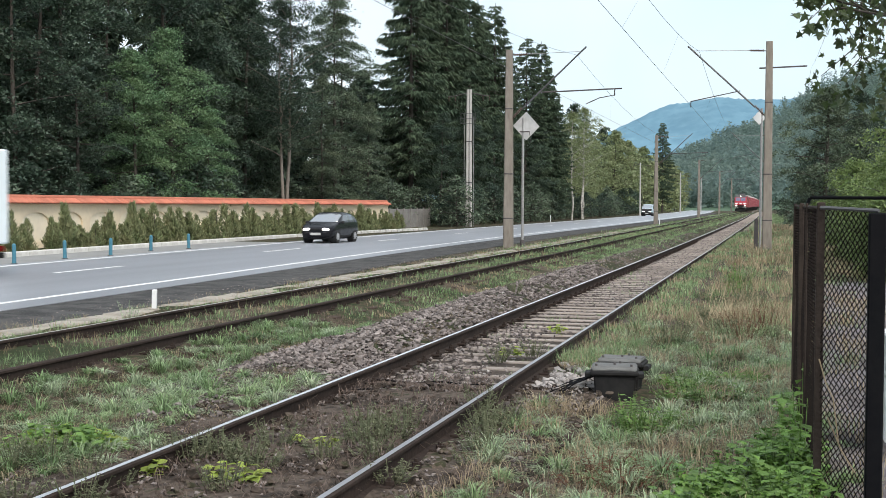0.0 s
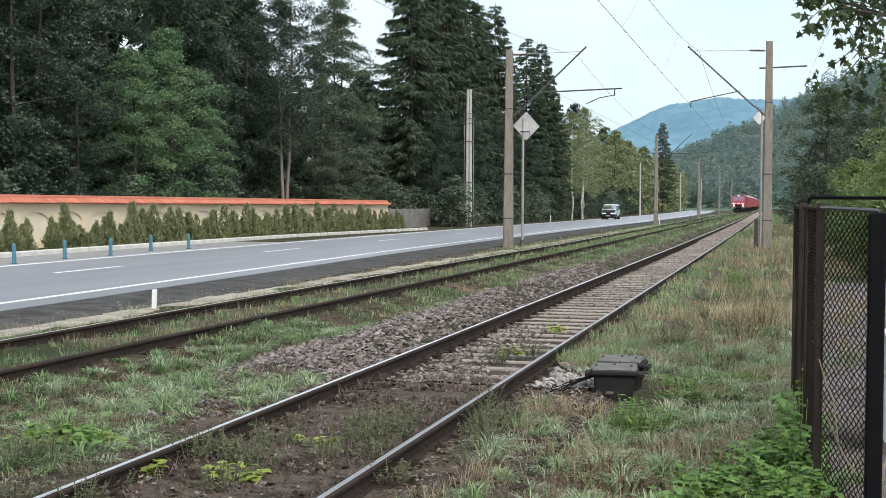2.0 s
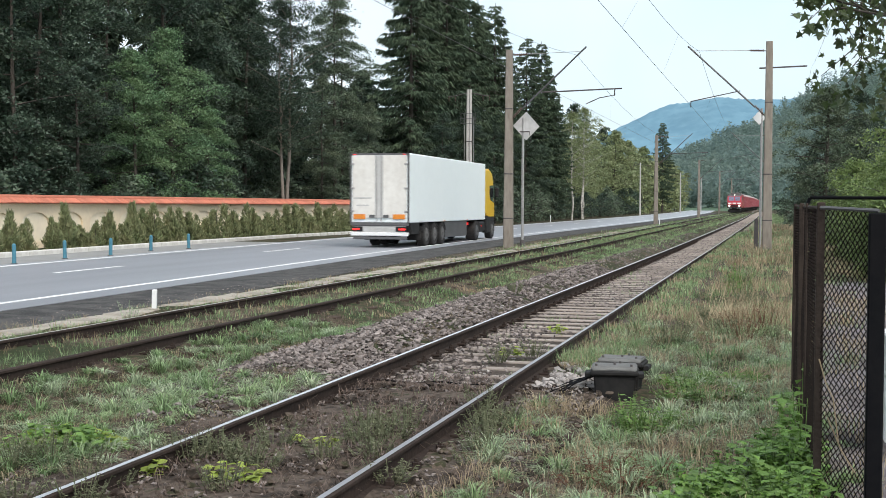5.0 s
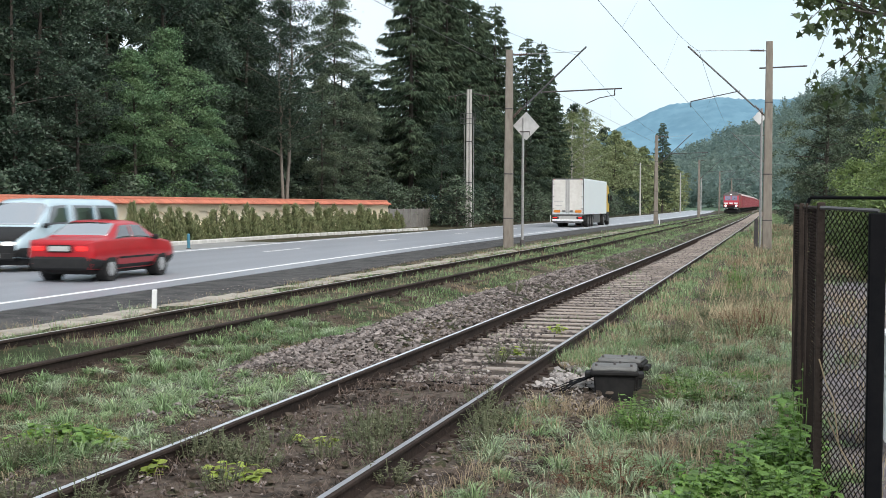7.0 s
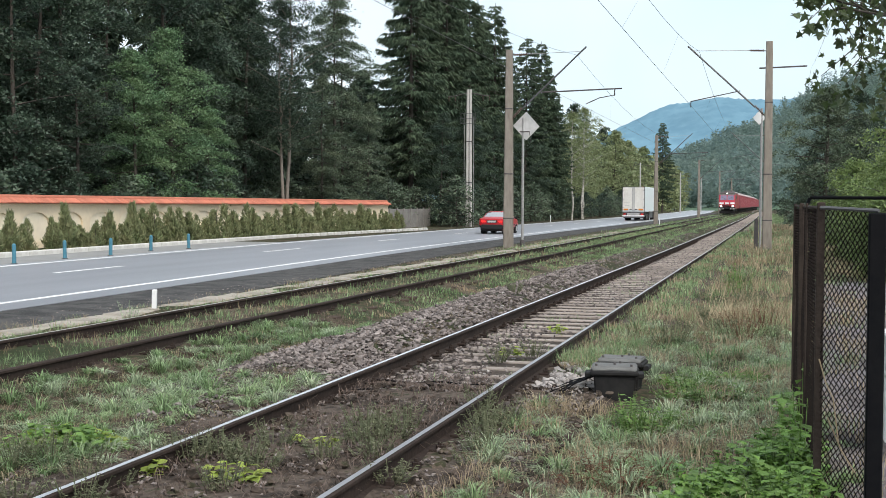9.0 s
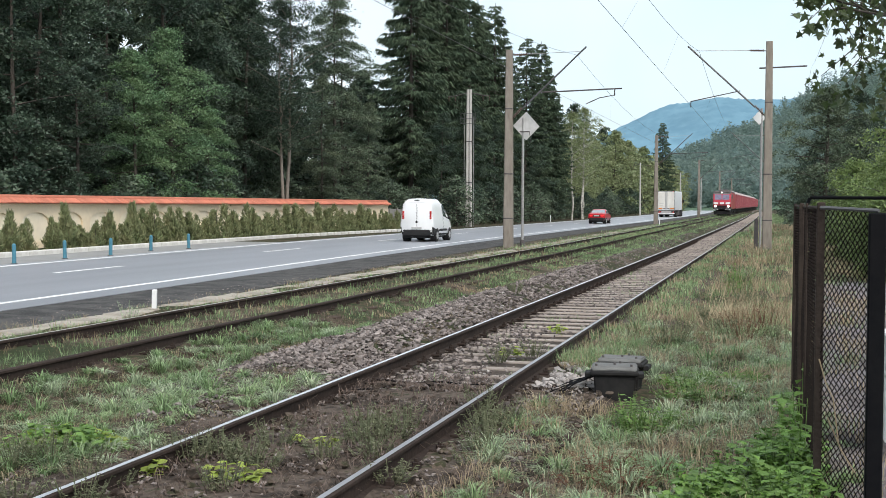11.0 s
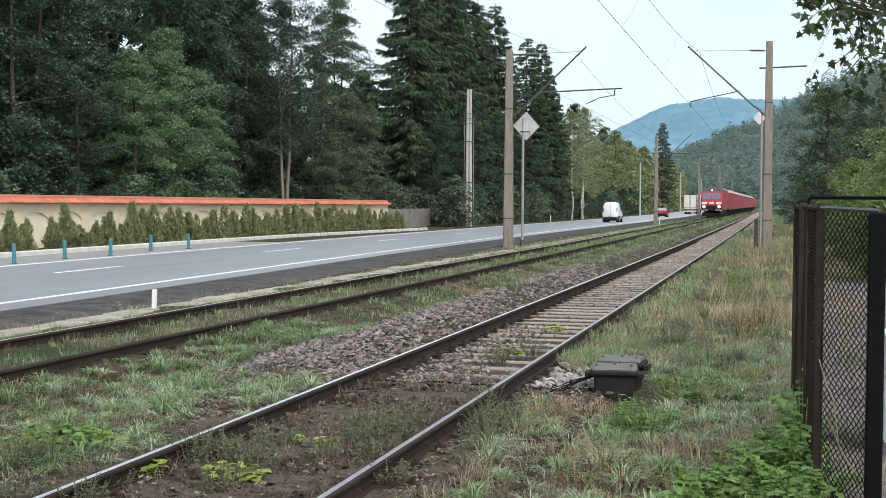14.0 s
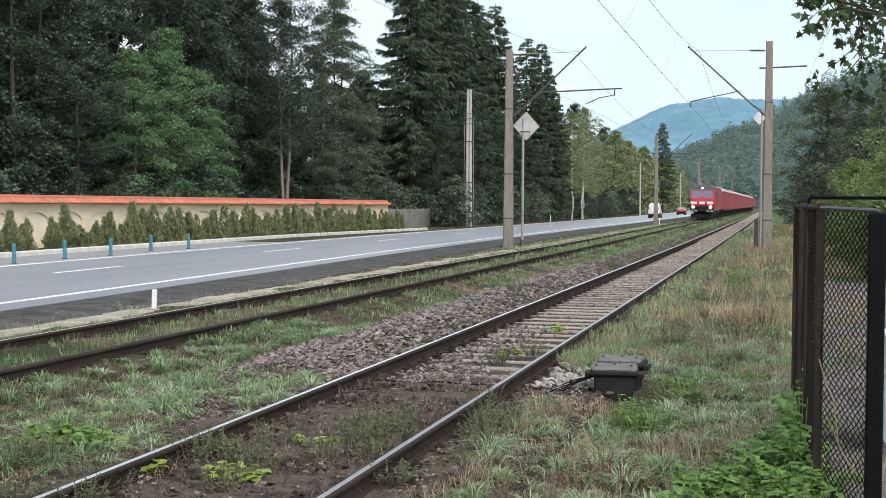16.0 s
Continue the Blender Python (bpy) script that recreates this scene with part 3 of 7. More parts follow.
    def pile(name, P, S, material, label):
        P, S = np.concatenate(P), np.concatenate(S)
        n = len(P)
        c = cube[None] * rng.uniform(0.55, 1.25, (n, 7, 1)) * rng.uniform(0.7, 1.25, (n, 1, 3)) * S[:, None, None]
        c[:, :, 2] *= 0.75
        a = rng.uniform(0, math.tau, n)
        b = rng.uniform(-0.7, 0.7, n)
        ca, sa, cb, sb = np.cos(a)[:, None], np.sin(a)[:, None], np.cos(b)[:, None], np.sin(b)[:, None]
        y1, z1 = c[:, :, 1] * cb - c[:, :, 2] * sb, c[:, :, 1] * sb + c[:, :, 2] * cb
        x2, y2 = c[:, :, 0] * ca - y1 * sa, c[:, :, 0] * sa + y1 * ca
        v = np.stack([x2, y2, z1], -1) + P[:, None]
        f = (np.arange(n)[:, None, None] * 7 + cf[None]).reshape(-1, 3)
        tagged(np_obj(name, v.reshape(-1, 3), f, material), label, "ballast", kind="stuff")

    scatter(1500, -11.5, -10.4, 12, 50, lambda x, y: np.full(len(x), -0.165) + grade(y), 0.008, 0.026, 1.5)
    pile("ballast_stones", P, S, M_STONE, "loose grey-brown crushed ballast stones around the track")
    P.clear()
    S.clear()
    scatter(520, XA - 0.70, XA + 0.70, 6.0, 11.6, lambda x, y: np.full(len(x), -0.112) + rng.uniform(-0.015, 0.012, len(x)), 0.015, 0.055)
    scatter(420, XA + 0.85, XA + 1.7, 6.5, 12.0, lambda x, y: np.full(len(x), -0.135) + rng.uniform(-0.015, 0.012, len(x)), 0.015, 0.055)
    scatter(300, XA - 1.8, XA - 0.85, 6.5, 11.0, lambda x, y: np.full(len(x), -0.14) + rng.uniform(-0.015, 0.012, len(x)), 0.015, 0.05)
    pile("soil_clods", P, S, M_SILT, "brown clods of dry earth along the rails")
    P.clear()
    S.clear()
    scatter(420, -2.25, -1.62, 11.6, 14.0, lambda x, y: np.full(len(x), -0.13) + rng.uniform(0, 0.03, len(x)), 0.02, 0.055)
    scatter(60, -5.6, -4.3, 12.5, 30, heap, 0.02, 0.045)
    scatter(60, XA - 0.7, XA + 0.7, 11.5, 16, bedz, 0.02, 0.04)
    pile("pale_stones", P, S, M_STONE_PALE, "pale broken stones beside the lineside boxes")


# ---------- boundary wall with niches and tile cap ----------
WX = -27.6


def build_wall():
    w = empty("wall_boundary", "cream rendered garden wall with arched niches and a red tile cap", "wall")
    w["kind"] = "structure"
    y0, y1 = 26.0, 86.0
    bm = B()
    base, top = -0.12, 1.52
    g = lambda y: float(grade(y))
    # back sheet, front face with arches left open, so the niches are real recesses
    prism(bm, [(WX - 0.3, base), (WX - 0.3, top), (WX - 0.08, top), (WX - 0.08, base)], y0, y1, "y", 1)
    pitch, half, spring, rise = 2.4, 0.92, 0.86, 0.42
    n_arch = int((y1 - y0) / pitch)
    for k in range(n_arch):
        c = y0 + pitch * (k + 0.5)
        pts = [(c - half, spring)] + [(c - half * math.cos(math.pi * i / 10), spring + rise * math.sin(math.pi * i / 10)) for i in range(1, 10)] + [(c + half, spring)]
        for i in range(10):
            (a, za), (b, zb) = pts[i], pts[i + 1]
            q = [(a, za), (b, zb), (b, top), (a, top)]
            prism(bm, q, WX - 0.08, WX, "x", 0)
        for s in (-1, 1):
            e = c + s * half
            o = c + s * pitch / 2
            prism(bm, [(min(e, o), base), (max(e, o), base), (max(e, o), top), (min(e, o), top)], WX - 0.08, WX, "x", 0)
        prism(bm, [(c - half, base), (c + half, base), (c + half, 0.12), (c - half, 0.12)], WX - 0.08, WX, "x", 0)
    part("wall_body", bm, [M_WALL, M_WALL_PALE], w, "cream render with paler arched niches")
    bm = B()
    box(bm, (WX - 0.13, (y0 + y1) / 2, top + 0.05), (0.42, y1 - y0, 0.10), 0.02)
    part("cornice", bm, M_WALL, w, "cream plaster cornice")
    # cap of overlapping tiles: two slopes
    bm = B()
    for i in range(4):
        a0, a1 = math.pi * i / 4, math.pi * (i + 1) / 4
        q = [(-0.105 * math.cos(a0), 0.05 * math.sin(a0)), (-0.105 * math.cos(a1), 0.05 * math.sin(a1))]
        v = [bm.verts.new((0.0, q[0][0], q[0][1])), bm.verts.new((0.0, q[1][0], q[1][1])), bm.verts.new((0.42, q[1][0], q[1][1] - 0.23)), bm.verts.new((0.42, q[0][0], q[0][1] - 0.23))]
        bm.faces.new(v)
        u = [bm.verts.new((0.42, q[0][0], q[0][1] - 0.23)), bm.verts.new((0.42, q[1][0], q[1][1] - 0.23)), bm.verts.new((0.42, q[1][0], q[1][1] - 0.255)), bm.verts.new((0.42, q[0][0], q[0][1] - 0.255))]
        bm.faces.new(u)
    first = part("roof_tile", bm, M_TILE, w)
    me = first.data
    bpy.data.objects.remove(first)
    bm = B()
    prism(bm, [(WX - 0.50, top + 0.10), (WX - 0.13, top + 0.32), (WX + 0.24, top + 0.10)], y0, y1, "y")
    part("cap_core", bm, M_TILE_J, w, "red tile bedding")
    y, k = y0 + 0.1, 0
    rnd = random.Random(2)
    while y < y1:
        o = new("roof_tile", me)
        o.parent = w
        o.matrix_basis = pose(WX - 0.13, y, top + 0.335 + rnd.uniform(-0.006, 0.006), 0, 0, rnd.uniform(-0.8, 0.8))
        y += 0.212
        k += 1
    bm = B()
    tube(bm, (WX - 0.13, y0, top + 0.34), (WX - 0.13, y1, top + 0.34), 0.09, 0.09, 8)
    part("ridge", bm, M_TILE_J, w, "red ridge tiles")
    bm = B()
    box(bm, (WX - 0.2, y1 + 6.1, 0.55), (0.12, 11.6, 1.5), 0.02)
    for i in range(7):
        box(bm, (WX - 0.12, y1 + 0.7 + i * 1.8, 0.58), (0.12, 0.14, 1.6), 0.01)
    e = part("fence_plain", bm, mat("grey_boards", (0.27, 0.26, 0.24), (0.17, 0.16, 0.15), 0.9, 10, 1, 0.3))
    tagged(e, "low grey concrete panel fence past the wall", "fence", kind="structure")


def build_posts():
    """Blue bollards by the lay-by and white road markers."""
    pts = [(-21.6, 31.45), (-22.1, 34.9), (-22.12, 37.74), (-22.86, 41.91), (-22.65, 44.59)]
    first = None
    for x, y in pts:
        m = pose(x, y, ROAD_Z - 0.03, 0, random.Random(x).uniform(-2, 2), 0)
        if first is None:
            first = empty("bollard", "blue painted steel bollard beside the lay-by", "bollard", "blue bollards", m)
            bm = B()
            tube(bm, (0, 0, 0), (0, 0, 0.58), 0.062, 0.06, 12)
            tube(bm, (0, 0, 0.58), (0, 0, 0.62), 0.06, 0.035, 12)
            part("post", bm, M_BLUE, first)
            bm = B()
            tube(bm, (0, 0, -0.02), (0, 0, 0.04), 0.11, 0.10, 12)
            part("foot", bm, M_DARKSTEEL, first)
        else:
            copy_thing(first, m)
    first = None
    for x, y in [(-10.06, 18.55), (-10.3, 112.0), (-22.6, 125.0)]:
        m = pose(x, y, float(ground_z(x, y)) - 0.02 if x > -11 else ROAD_Z + float(road_grade(y)), 0, 1.5, 0)
        h = 0.36 if y < 50 else 0.7
        mk = empty("marker_post", "short white concrete marker post in the grass", "marker post", "white marker posts", m)
        bm = B()
        box(bm, (0, 0, h / 2), (0.075, 0.07, h), 0.012)
        part("post", bm, M_WHITE, mk)
        bm = B()
        box(bm, (0, 0, 0.02), (0.14, 0.13, 0.05), 0.012)
        part("foot", bm, M_CONC, mk)


# ---------- catenary ----------
def insulator(bm, p0, p1, r=0.07, n=6, idx=0):
    p0, p1 = Vector(p0), Vector(p1)
    tube(bm, p0, p1, 0.025, 0.025, 8, idx)
    for i in range(n):
        a = p0.lerp(p1, (i + 0.3) / n)
        b = p0.lerp(p1, (i + 0.75) / n)
        tube(bm, a, b, r, r * 0.5, 10, idx)


def mast(name, x, y, side, height, label, crossarm=False):
    """Square tapered concrete mast; side +1: its cantilever reaches to +x, -1: to -x."""
    z0 = float(ground_z(x, y))
    m = empty(name, label, "catenary mast", "catenary masts", pose(x, y, z0 - 0.05))
    g = float(grade(y)) - z0 + 0.05
    h = height
    bm = B()
    w0, w1 = 0.20, 0.135
    prof = lambda w: [(-w, -w + 0.04), (-w + 0.04, -w), (w - 0.04, -w), (w, -w + 0.04), (w, w - 0.04), (w - 0.04, w), (-w + 0.04, w), (-w, w - 0.04)]
    a = [bm.verts.new((px, py, 0)) for px, py in prof(w0)]
    b = [bm.verts.new((px, py, h)) for px, py in prof(w1)]
    for i in range(8):
        bm.faces.new((a[i], a[(i + 1) % 8], b[(i + 1) % 8], b[i]))
    bm.faces.new(b)
    bm.faces.new(a[::-1])
    part("shaft", bm, M_POLE, m, "weathered concrete shaft")
    for zb in (1.3, 3.2, h - 2.5):
        bm = B()
        w = w0 + (w1 - w0) * zb / h + 0.008
        box(bm, (0, 0, zb), (2 * w, 2 * w, 0.05), 0.004)
        part("band", bm, M_DARKSTEEL, m, "dark steel band")
    s = side
    X = lambda v: s * v
    zt = g  # rail level in the mast's space
    bm = B()
    # diagonal tube, horizontal register tube, steady arm and top tie
    tube(bm, (X(0.55), 0, zt + 5.72), (X(3.30), 0, zt + 8.30), 0.035, 0.035, 8)
    part("diagonal_tube", bm, M_GREYMETAL, m, "grey steel cantilever tube")
    bm = B()
    insulator(bm, (X(0.18), 0, zt + 5.38), (X(0.55), 0, zt + 5.78), 0.075, 7)
    part("insulator", bm, M_INSUL, m, "brown ribbed insulator")
    bm = B()
    tube(bm, (X(0.10), 0, zt + 8.02), (X(0.25), 0, zt + 8.03), 0.025, 0.025, 6)
    tube(bm, (X(0.75), 0, zt + 8.05), (X(3.05), 0, zt + 8.1), 0.014, 0.014, 6)
    part("top_tie", bm, M_GALV, m)
    bm = B()
    insulator(bm, (X(0.2), 0, zt + 8.03), (X(0.78), 0, zt + 8.05), 0.065, 6)
    part("insulator", bm, M_INSUL, m, "brown ribbed insulator")
    bm = B()
    if side > 0:
        tube(bm, (X(1.35), 0, zt + 6.42), (X(4.80), 0, zt + 6.52), 0.030, 0.030, 8)
        tube(bm, (X(4.5), 0, zt + 6.50), (X(4.5), 0, zt + 6.22), 0.024, 0.024, 6)
        tube(bm, (X(4.5), 0, zt + 6.25), (X(3.85), 0, zt + 6.14), 0.020, 0.020, 6)
        tube(bm, (X(3.85), 0, zt + 6.14), (X(3.30), 0, zt + 5.90), 0.020, 0.020, 6)
    else:
        tube(bm, (X(1.15), 0, zt + 6.40), (X(3.15), 0, zt + 6.00), 0.022, 0.022, 6)
        tube(bm, (X(3.15), 0, zt + 6.00), (X(3.15), 0, zt + 5.75), 0.018, 0.018, 6)
    part("register_arm", bm, M_DARKSTEEL, m, "thin steel register arm")
    if crossarm:
        bm = B()
        box(bm, (0.75, 0, zt + 7.32), (1.9, 0.06, 0.06), 0.008, m=pose(0, 0, 0, 0, -1.5, 0))
        part("crossarm", bm, M_DARKSTEEL, m)
    return m


def cable(name, pts, r, label):
    bm = B()
    polytube(bm, pts, r, 5)
    ob = part(name, bm, M_WIRE)
    tagged(ob, label, "overhead wire")
    return ob


MAST_Y = (-13.5, 51.6, 117.5, 182.5, 247.5, 312.0)


def build_catenary():
    for y in MAST_Y[1:]:
        mast("catenary_mast", -11.15, y, 1, 8.47, "weathered square concrete catenary mast with steel cantilever")
    for y in (52.5, 117.5, 182.5, 247.5):
        mast("catenary_mast", -0.43 - 0.0078 * (y - 52.5), y, -1, 8.65, "weathered concrete catenary mast with cantilever and crossarm", crossarm=True)
    for x0, side, nm in ((-8.25, 1, "far"), (-3.2, -1, "near")):
        for lo, hi in zip(MAST_Y, MAST_Y[1:]):
            g0, g1 = float(grade(lo)), float(grade(hi))
            b0, b1 = (0, 0) if side > 0 else (float(bend(lo)), float(bend(hi)))
            cont, cat = [], []
            for i in range(13):
                t = i / 12
                y = lo + (hi - lo) * t
                sag = 4 * t * (1 - t)
                zg = g0 + (g1 - g0) * t
                xx = x0 + b0 + (b1 - b0) * t
                cont.append((xx - (0.49 if side < 0 else 0.0), y, 5.95 + zg - 0.03 * sag))
                cat.append((xx, y, 7.95 + zg - 1.35 * sag))
            cable("contact_wire", cont, 0.0065, "thin dark contact wire above the track")
            cable("catenary_wire", cat, 0.0065, "thin dark carrying wire above the track")
            for i in (2, 4, 6, 8, 10):
                cable("dropper", [cont[i], cat[i]], 0.002, "short dropper between two wires")
    # feeder wire on the crossarms
    pts = []
    for lo, hi in zip((-13.5, 52.5, 117.5, 182.5), (52.5, 117.5, 182.5, 247.5)):
        for i in range(8):
            t = i / 8
            y = lo + (hi - lo) * t
            pts.append((1.22 + float(bend(y)) * 1.3, y, 7.25 + float(grade(y)) - 1.1 * 4 * t * (1 - t)))
    cable("feeder_wire", pts, 0.005, "thin feeder wire along the masts")


def build_signs():
    # diamond board seen from behind, on its own pole
    s = empty("diamond_sign", "bare metal back of a diamond board on a steel pole", "railway sign", m=pose(-10.66, 52.2, -0.2))
    bm = B()
    tube(bm, (0, 0, 0), (0, 0, 5.6), 0.06, 0.055, 10)
    part("pole", bm, M_GALV, s)
    bm = B()
    box(bm, (0, 0, 0), (0.88, 0.02, 0.88), 0.006, m=pose(0.12, 0.10, 5.25, 0, 0, 34) @ pose(0, 0, 0, 0, 45, 0))
    part("board", bm, M_SIGN_BACK, s, "plain grey board")
    bm = B()
    box(bm, (0.06, -0.06, 5.0), (0.5, 0.05, 0.05), 0.008)
    part("bracket", bm, M_DARKSTEEL, s)
    bm = B()
    tube(bm, (0.28, -0.05, 5.0), (0.36, -0.02, 4.55), 0.012, 0.012, 6)
    part("loose_strap", bm, M_DARKSTEEL, s)
    bm = B()
    tube(bm, (0, 0, 0), (0, 0, 0.35), 0.12, 0.09, 10)
    part("base", bm, M_DARKSTEEL, s, "dark cast base")
    # galvanised pole with a small board behind the near mast
    s = empty("small_sign", "galvanised pole with a small white diamond board", "railway sign", m=pose(-0.72, 53.6, -0.2))
    bm = B()
    tube(bm, (0, 0, 0), (0, 0, 5.95), 0.055, 0.05, 10)
    part("pole", bm, M_GALV, s)
    bm = B()
    box(bm, (0, 0, 0), (0.42, 0.02, 0.42), 0.006, m=pose(-0.1, -0.08, 5.55, 0, 45, 25))
    part("board", bm, M_WHITE, s, "white board")
    bm = B()
    box(bm, (-0.16, -0.06, 0.6), (0.16, 0.12, 1.4), 0.01)
    part("cable_trunk", bm, M_DARKSTEEL, s, "dark cable trunk")


def utility_pole(x, y, h, label, two=True):
    p = empty("utility_pole", label, "utility pole", "utility poles", pose(x, y, ROAD_Z + float(road_grade(y)) - 0.05))
    for sx in ((-0.15, 0.15) if two else (0,)):
        bm = B()
        tube(bm, (sx, 0, -0.2), (sx * 0.72, 0, h), 0.135, 0.10, 8)
        part("leg", bm, M_POLE_PALE, p)
    if two:
        for sx, z1 in ((-0.36, h - 2.9), (0.42, h - 2.2)):
            bm = B()
            tube(bm, (sx, -0.12, 0), (sx, -0.12, z1), 0.022, 0.022, 6)
            part("conduit", bm, M_GALV, p, "thin grey cable conduit")
        for z in (h - 4.2, h - 7.5, 2.3):
            small_box("clamp", p, (0, -0.02, z), (0.62, 0.3, 0.06), M_DARKSTEEL, 0.006)
        # open steel frame that carries the cable ends
        bm = B()
        for z in (h - 2.75, h - 2.35, h - 1.95):
            tube(bm, (-0.65, -0.18, z), (0.6, -0.18, z), 0.02, 0.02, 6)
        for sx in (-0.65, -0.35, 0.35, 0.6):
            tube(bm, (sx, -0.18, h - 2.75), (sx, -0.18, h - 1.95), 0.02, 0.02, 6)
        part("bracket", bm, M_GREYMETAL, p)
    else:
        small_box("bracket", p, (0, 0, h - 2.4), (0.8, 0.1, 0.08), M_GALV, 0.01)
    bm = B()
    for s in (-1, 1):
        tube(bm, (0, 0, h - 0.25), (s * 1.15, 0, h - 0.5), 0.04, 0.04, 6)
        tube(bm, (s * 1.15, 0, h - 0.5), (s * 1.75, 0, h - 0.55), 0.035, 0.035, 6)
    part("crossarm", bm, M_DARKSTEEL, p)
    for ox in (-1.7, -1.15, 1.15, 1.7):
        bm = B()
        insulator(bm, (ox, 0, h - 0.55), (ox, 0, h - 0.95), 0.06, 3)
        part("insulator", bm, M_INSUL, p)
    return p


def build_utility():
    utility_pole(-24.27, 97, 11.15, "pale twin-leg concrete power pole with crossarm")
    for x, y, h in ((-22.6, 210, 9), (-20.8, 275, 9), (-19.0, 320, 9)):
        utility_pole(x, y, h, "thin pale concrete power pole by the road", False)


# ---------- plants ----------
def leaf_cloud(rng, c, size, flat=0.0, droop=0.0):
    """Small pointed leaves at the points c, turned at random; flat > 0 keeps them nearer to level."""
    n = len(c)
    d = rng.normal(size=(n, 3))
    d[:, 2] = d[:, 2] * (1 - flat) - droop
    d /= np.linalg.norm(d, axis=1)[:, None]
    e = rng.normal(size=(n, 3))
    e[:, 2] *= 1 - flat
    e -= (e * d).sum(1)[:, None] * d
    e /= np.linalg.norm(e, axis=1)[:, None] + 1e-6
    s = (size * rng.uniform(0.6, 1.3, n))[:, None]
    k = rng.uniform(-0.1, 0.3, n)[:, None]
    v = np.stack([c - d * s * 0.55, c + e * s * 0.40 + d * s * k, c - e * s * 0.30 + d * s * 0.5], 1)
    return v.reshape(-1, 3), np.arange(3 * n).reshape(n, 3)


def limb(bm, p0, p1, r0, r1, n=6, wob=0.15, rnd=random):
    """A slightly crooked branch in three pieces."""
    p0, p1 = Vector(p0), Vector(p1)
    L = (p1 - p0).length
    P, R = [p0], [r0]
    for i in (1, 2, 3):
        t = i / 3
        q = p0.lerp(p1, t) + Vector((rnd.uniform(-1, 1), rnd.uniform(-1, 1), rnd.uniform(-0.5, 0.5))) * wob * L * (0.3 if i < 3 else 0)
        r = r0 + (r1 - r0) * t
        P.append(q)
        R.append(r)
    polytube(bm, P, R, n)


def broadleaf(name, seed, h, spread, low, n_leaf, size, leaf, bark, label, trunk_r=0.16, upright=0.45, n_limb=30, full=0.7):
    """Trunk, crooked limbs, and layered sprays of small leaves with dark gaps between them."""
    rnd, rng = random.Random(seed), np.random.default_rng(seed)
    t = empty(name, label, "tree")
    bm = B()
    lean = Vector((rnd.uniform(-0.5, 0.5), rnd.uniform(-0.5, 0.5), 0))
    top = Vector((0, 0, h * 0.93)) + lean
    limb(bm, (0, 0, -0.3), top * 0.5, trunk_r, trunk_r * 0.65, 9, 0.10 if bark is M_BIRCH else 0.04, rnd)
    limb(bm, top * 0.5, top, trunk_r * 0.65, 0.03, 7, 0.05, rnd)
    C, R, D = [], [], []
    for i in range(n_limb):
        f = low + (1 - low) * (i + rnd.random()) / n_limb
        p0 = top * f
        az = i * 2.4 + rnd.uniform(-0.6, 0.6)
        shape = math.sin(math.pi * min(1, (f - low) / (1 - low) * 0.85 + 0.18)) ** full
        L = spread * shape * rnd.uniform(0.55, 1.15)
        p1 = p0 + Vector((math.cos(az) * L, math.sin(az) * L, L * rnd.uniform(upright - 0.5, upright)))
        limb(bm, p0, p1, trunk_r * 0.3 * (1.1 - f) + 0.015, 0.01, 4, 0.2, rnd)
        for k in range(5):
            s = (0.3, 0.55, 0.75, 0.9, 1.03)[k]
            C.append(p0.lerp(p1, s) + Vector((rnd.gauss(0, 0.18), rnd.gauss(0, 0.18), rnd.gauss(0, 0.10))) * (0.4 + 0.3 * L))
            R.append(rnd.uniform(0.55, 1.05) * (0.22 + 0.17 * spread))
            D.append((math.cos(az), math.sin(az)))
    part("trunk", bm, bark, t)
    C, R, D = np.array(C), np.array(R), np.array(D)
    w = R ** 2
    k = rng.choice(len(C), n_leaf, p=w / w.sum())
    q = rng.normal(size=(n_leaf, 3)) * np.array([0.52, 0.52, 0.17])
    out = q[:, 0] * D[k, 0] + q[:, 1] * D[k, 1]
    q[:, 2] -= 0.38 * np.clip(out, -0.4, 2) + 0.18 * (q[:, 0] ** 2 + q[:, 1] ** 2)
    c = C[k] + q * R[k][:, None]
    c[:, 2] = np.maximum(c[:, 2], 0.15)
    v, f = leaf_cloud(rng, c, size, 0.45, 0.25)
    np_obj("crown", v, f, leaf, t)
    return t


def spray_cloud(rng, c, d, length, width):
    """Narrow pointed sprays from the points c along the directions d."""
    n = len(c)
    d = d / (np.linalg.norm(d, axis=1)[:, None] + 1e-6)
    e = np.cross(d, rng.normal(size=(n, 3)))
    e /= np.linalg.norm(e, axis=1)[:, None] + 1e-6
    L = (length * rng.uniform(0.55, 1.3, n))[:, None]
    v = np.stack([c - e * width * 0.5, c + e * width * 0.5, c + d * L], 1)
    return v.reshape(-1, 3), np.arange(3 * n).reshape(n, 3)


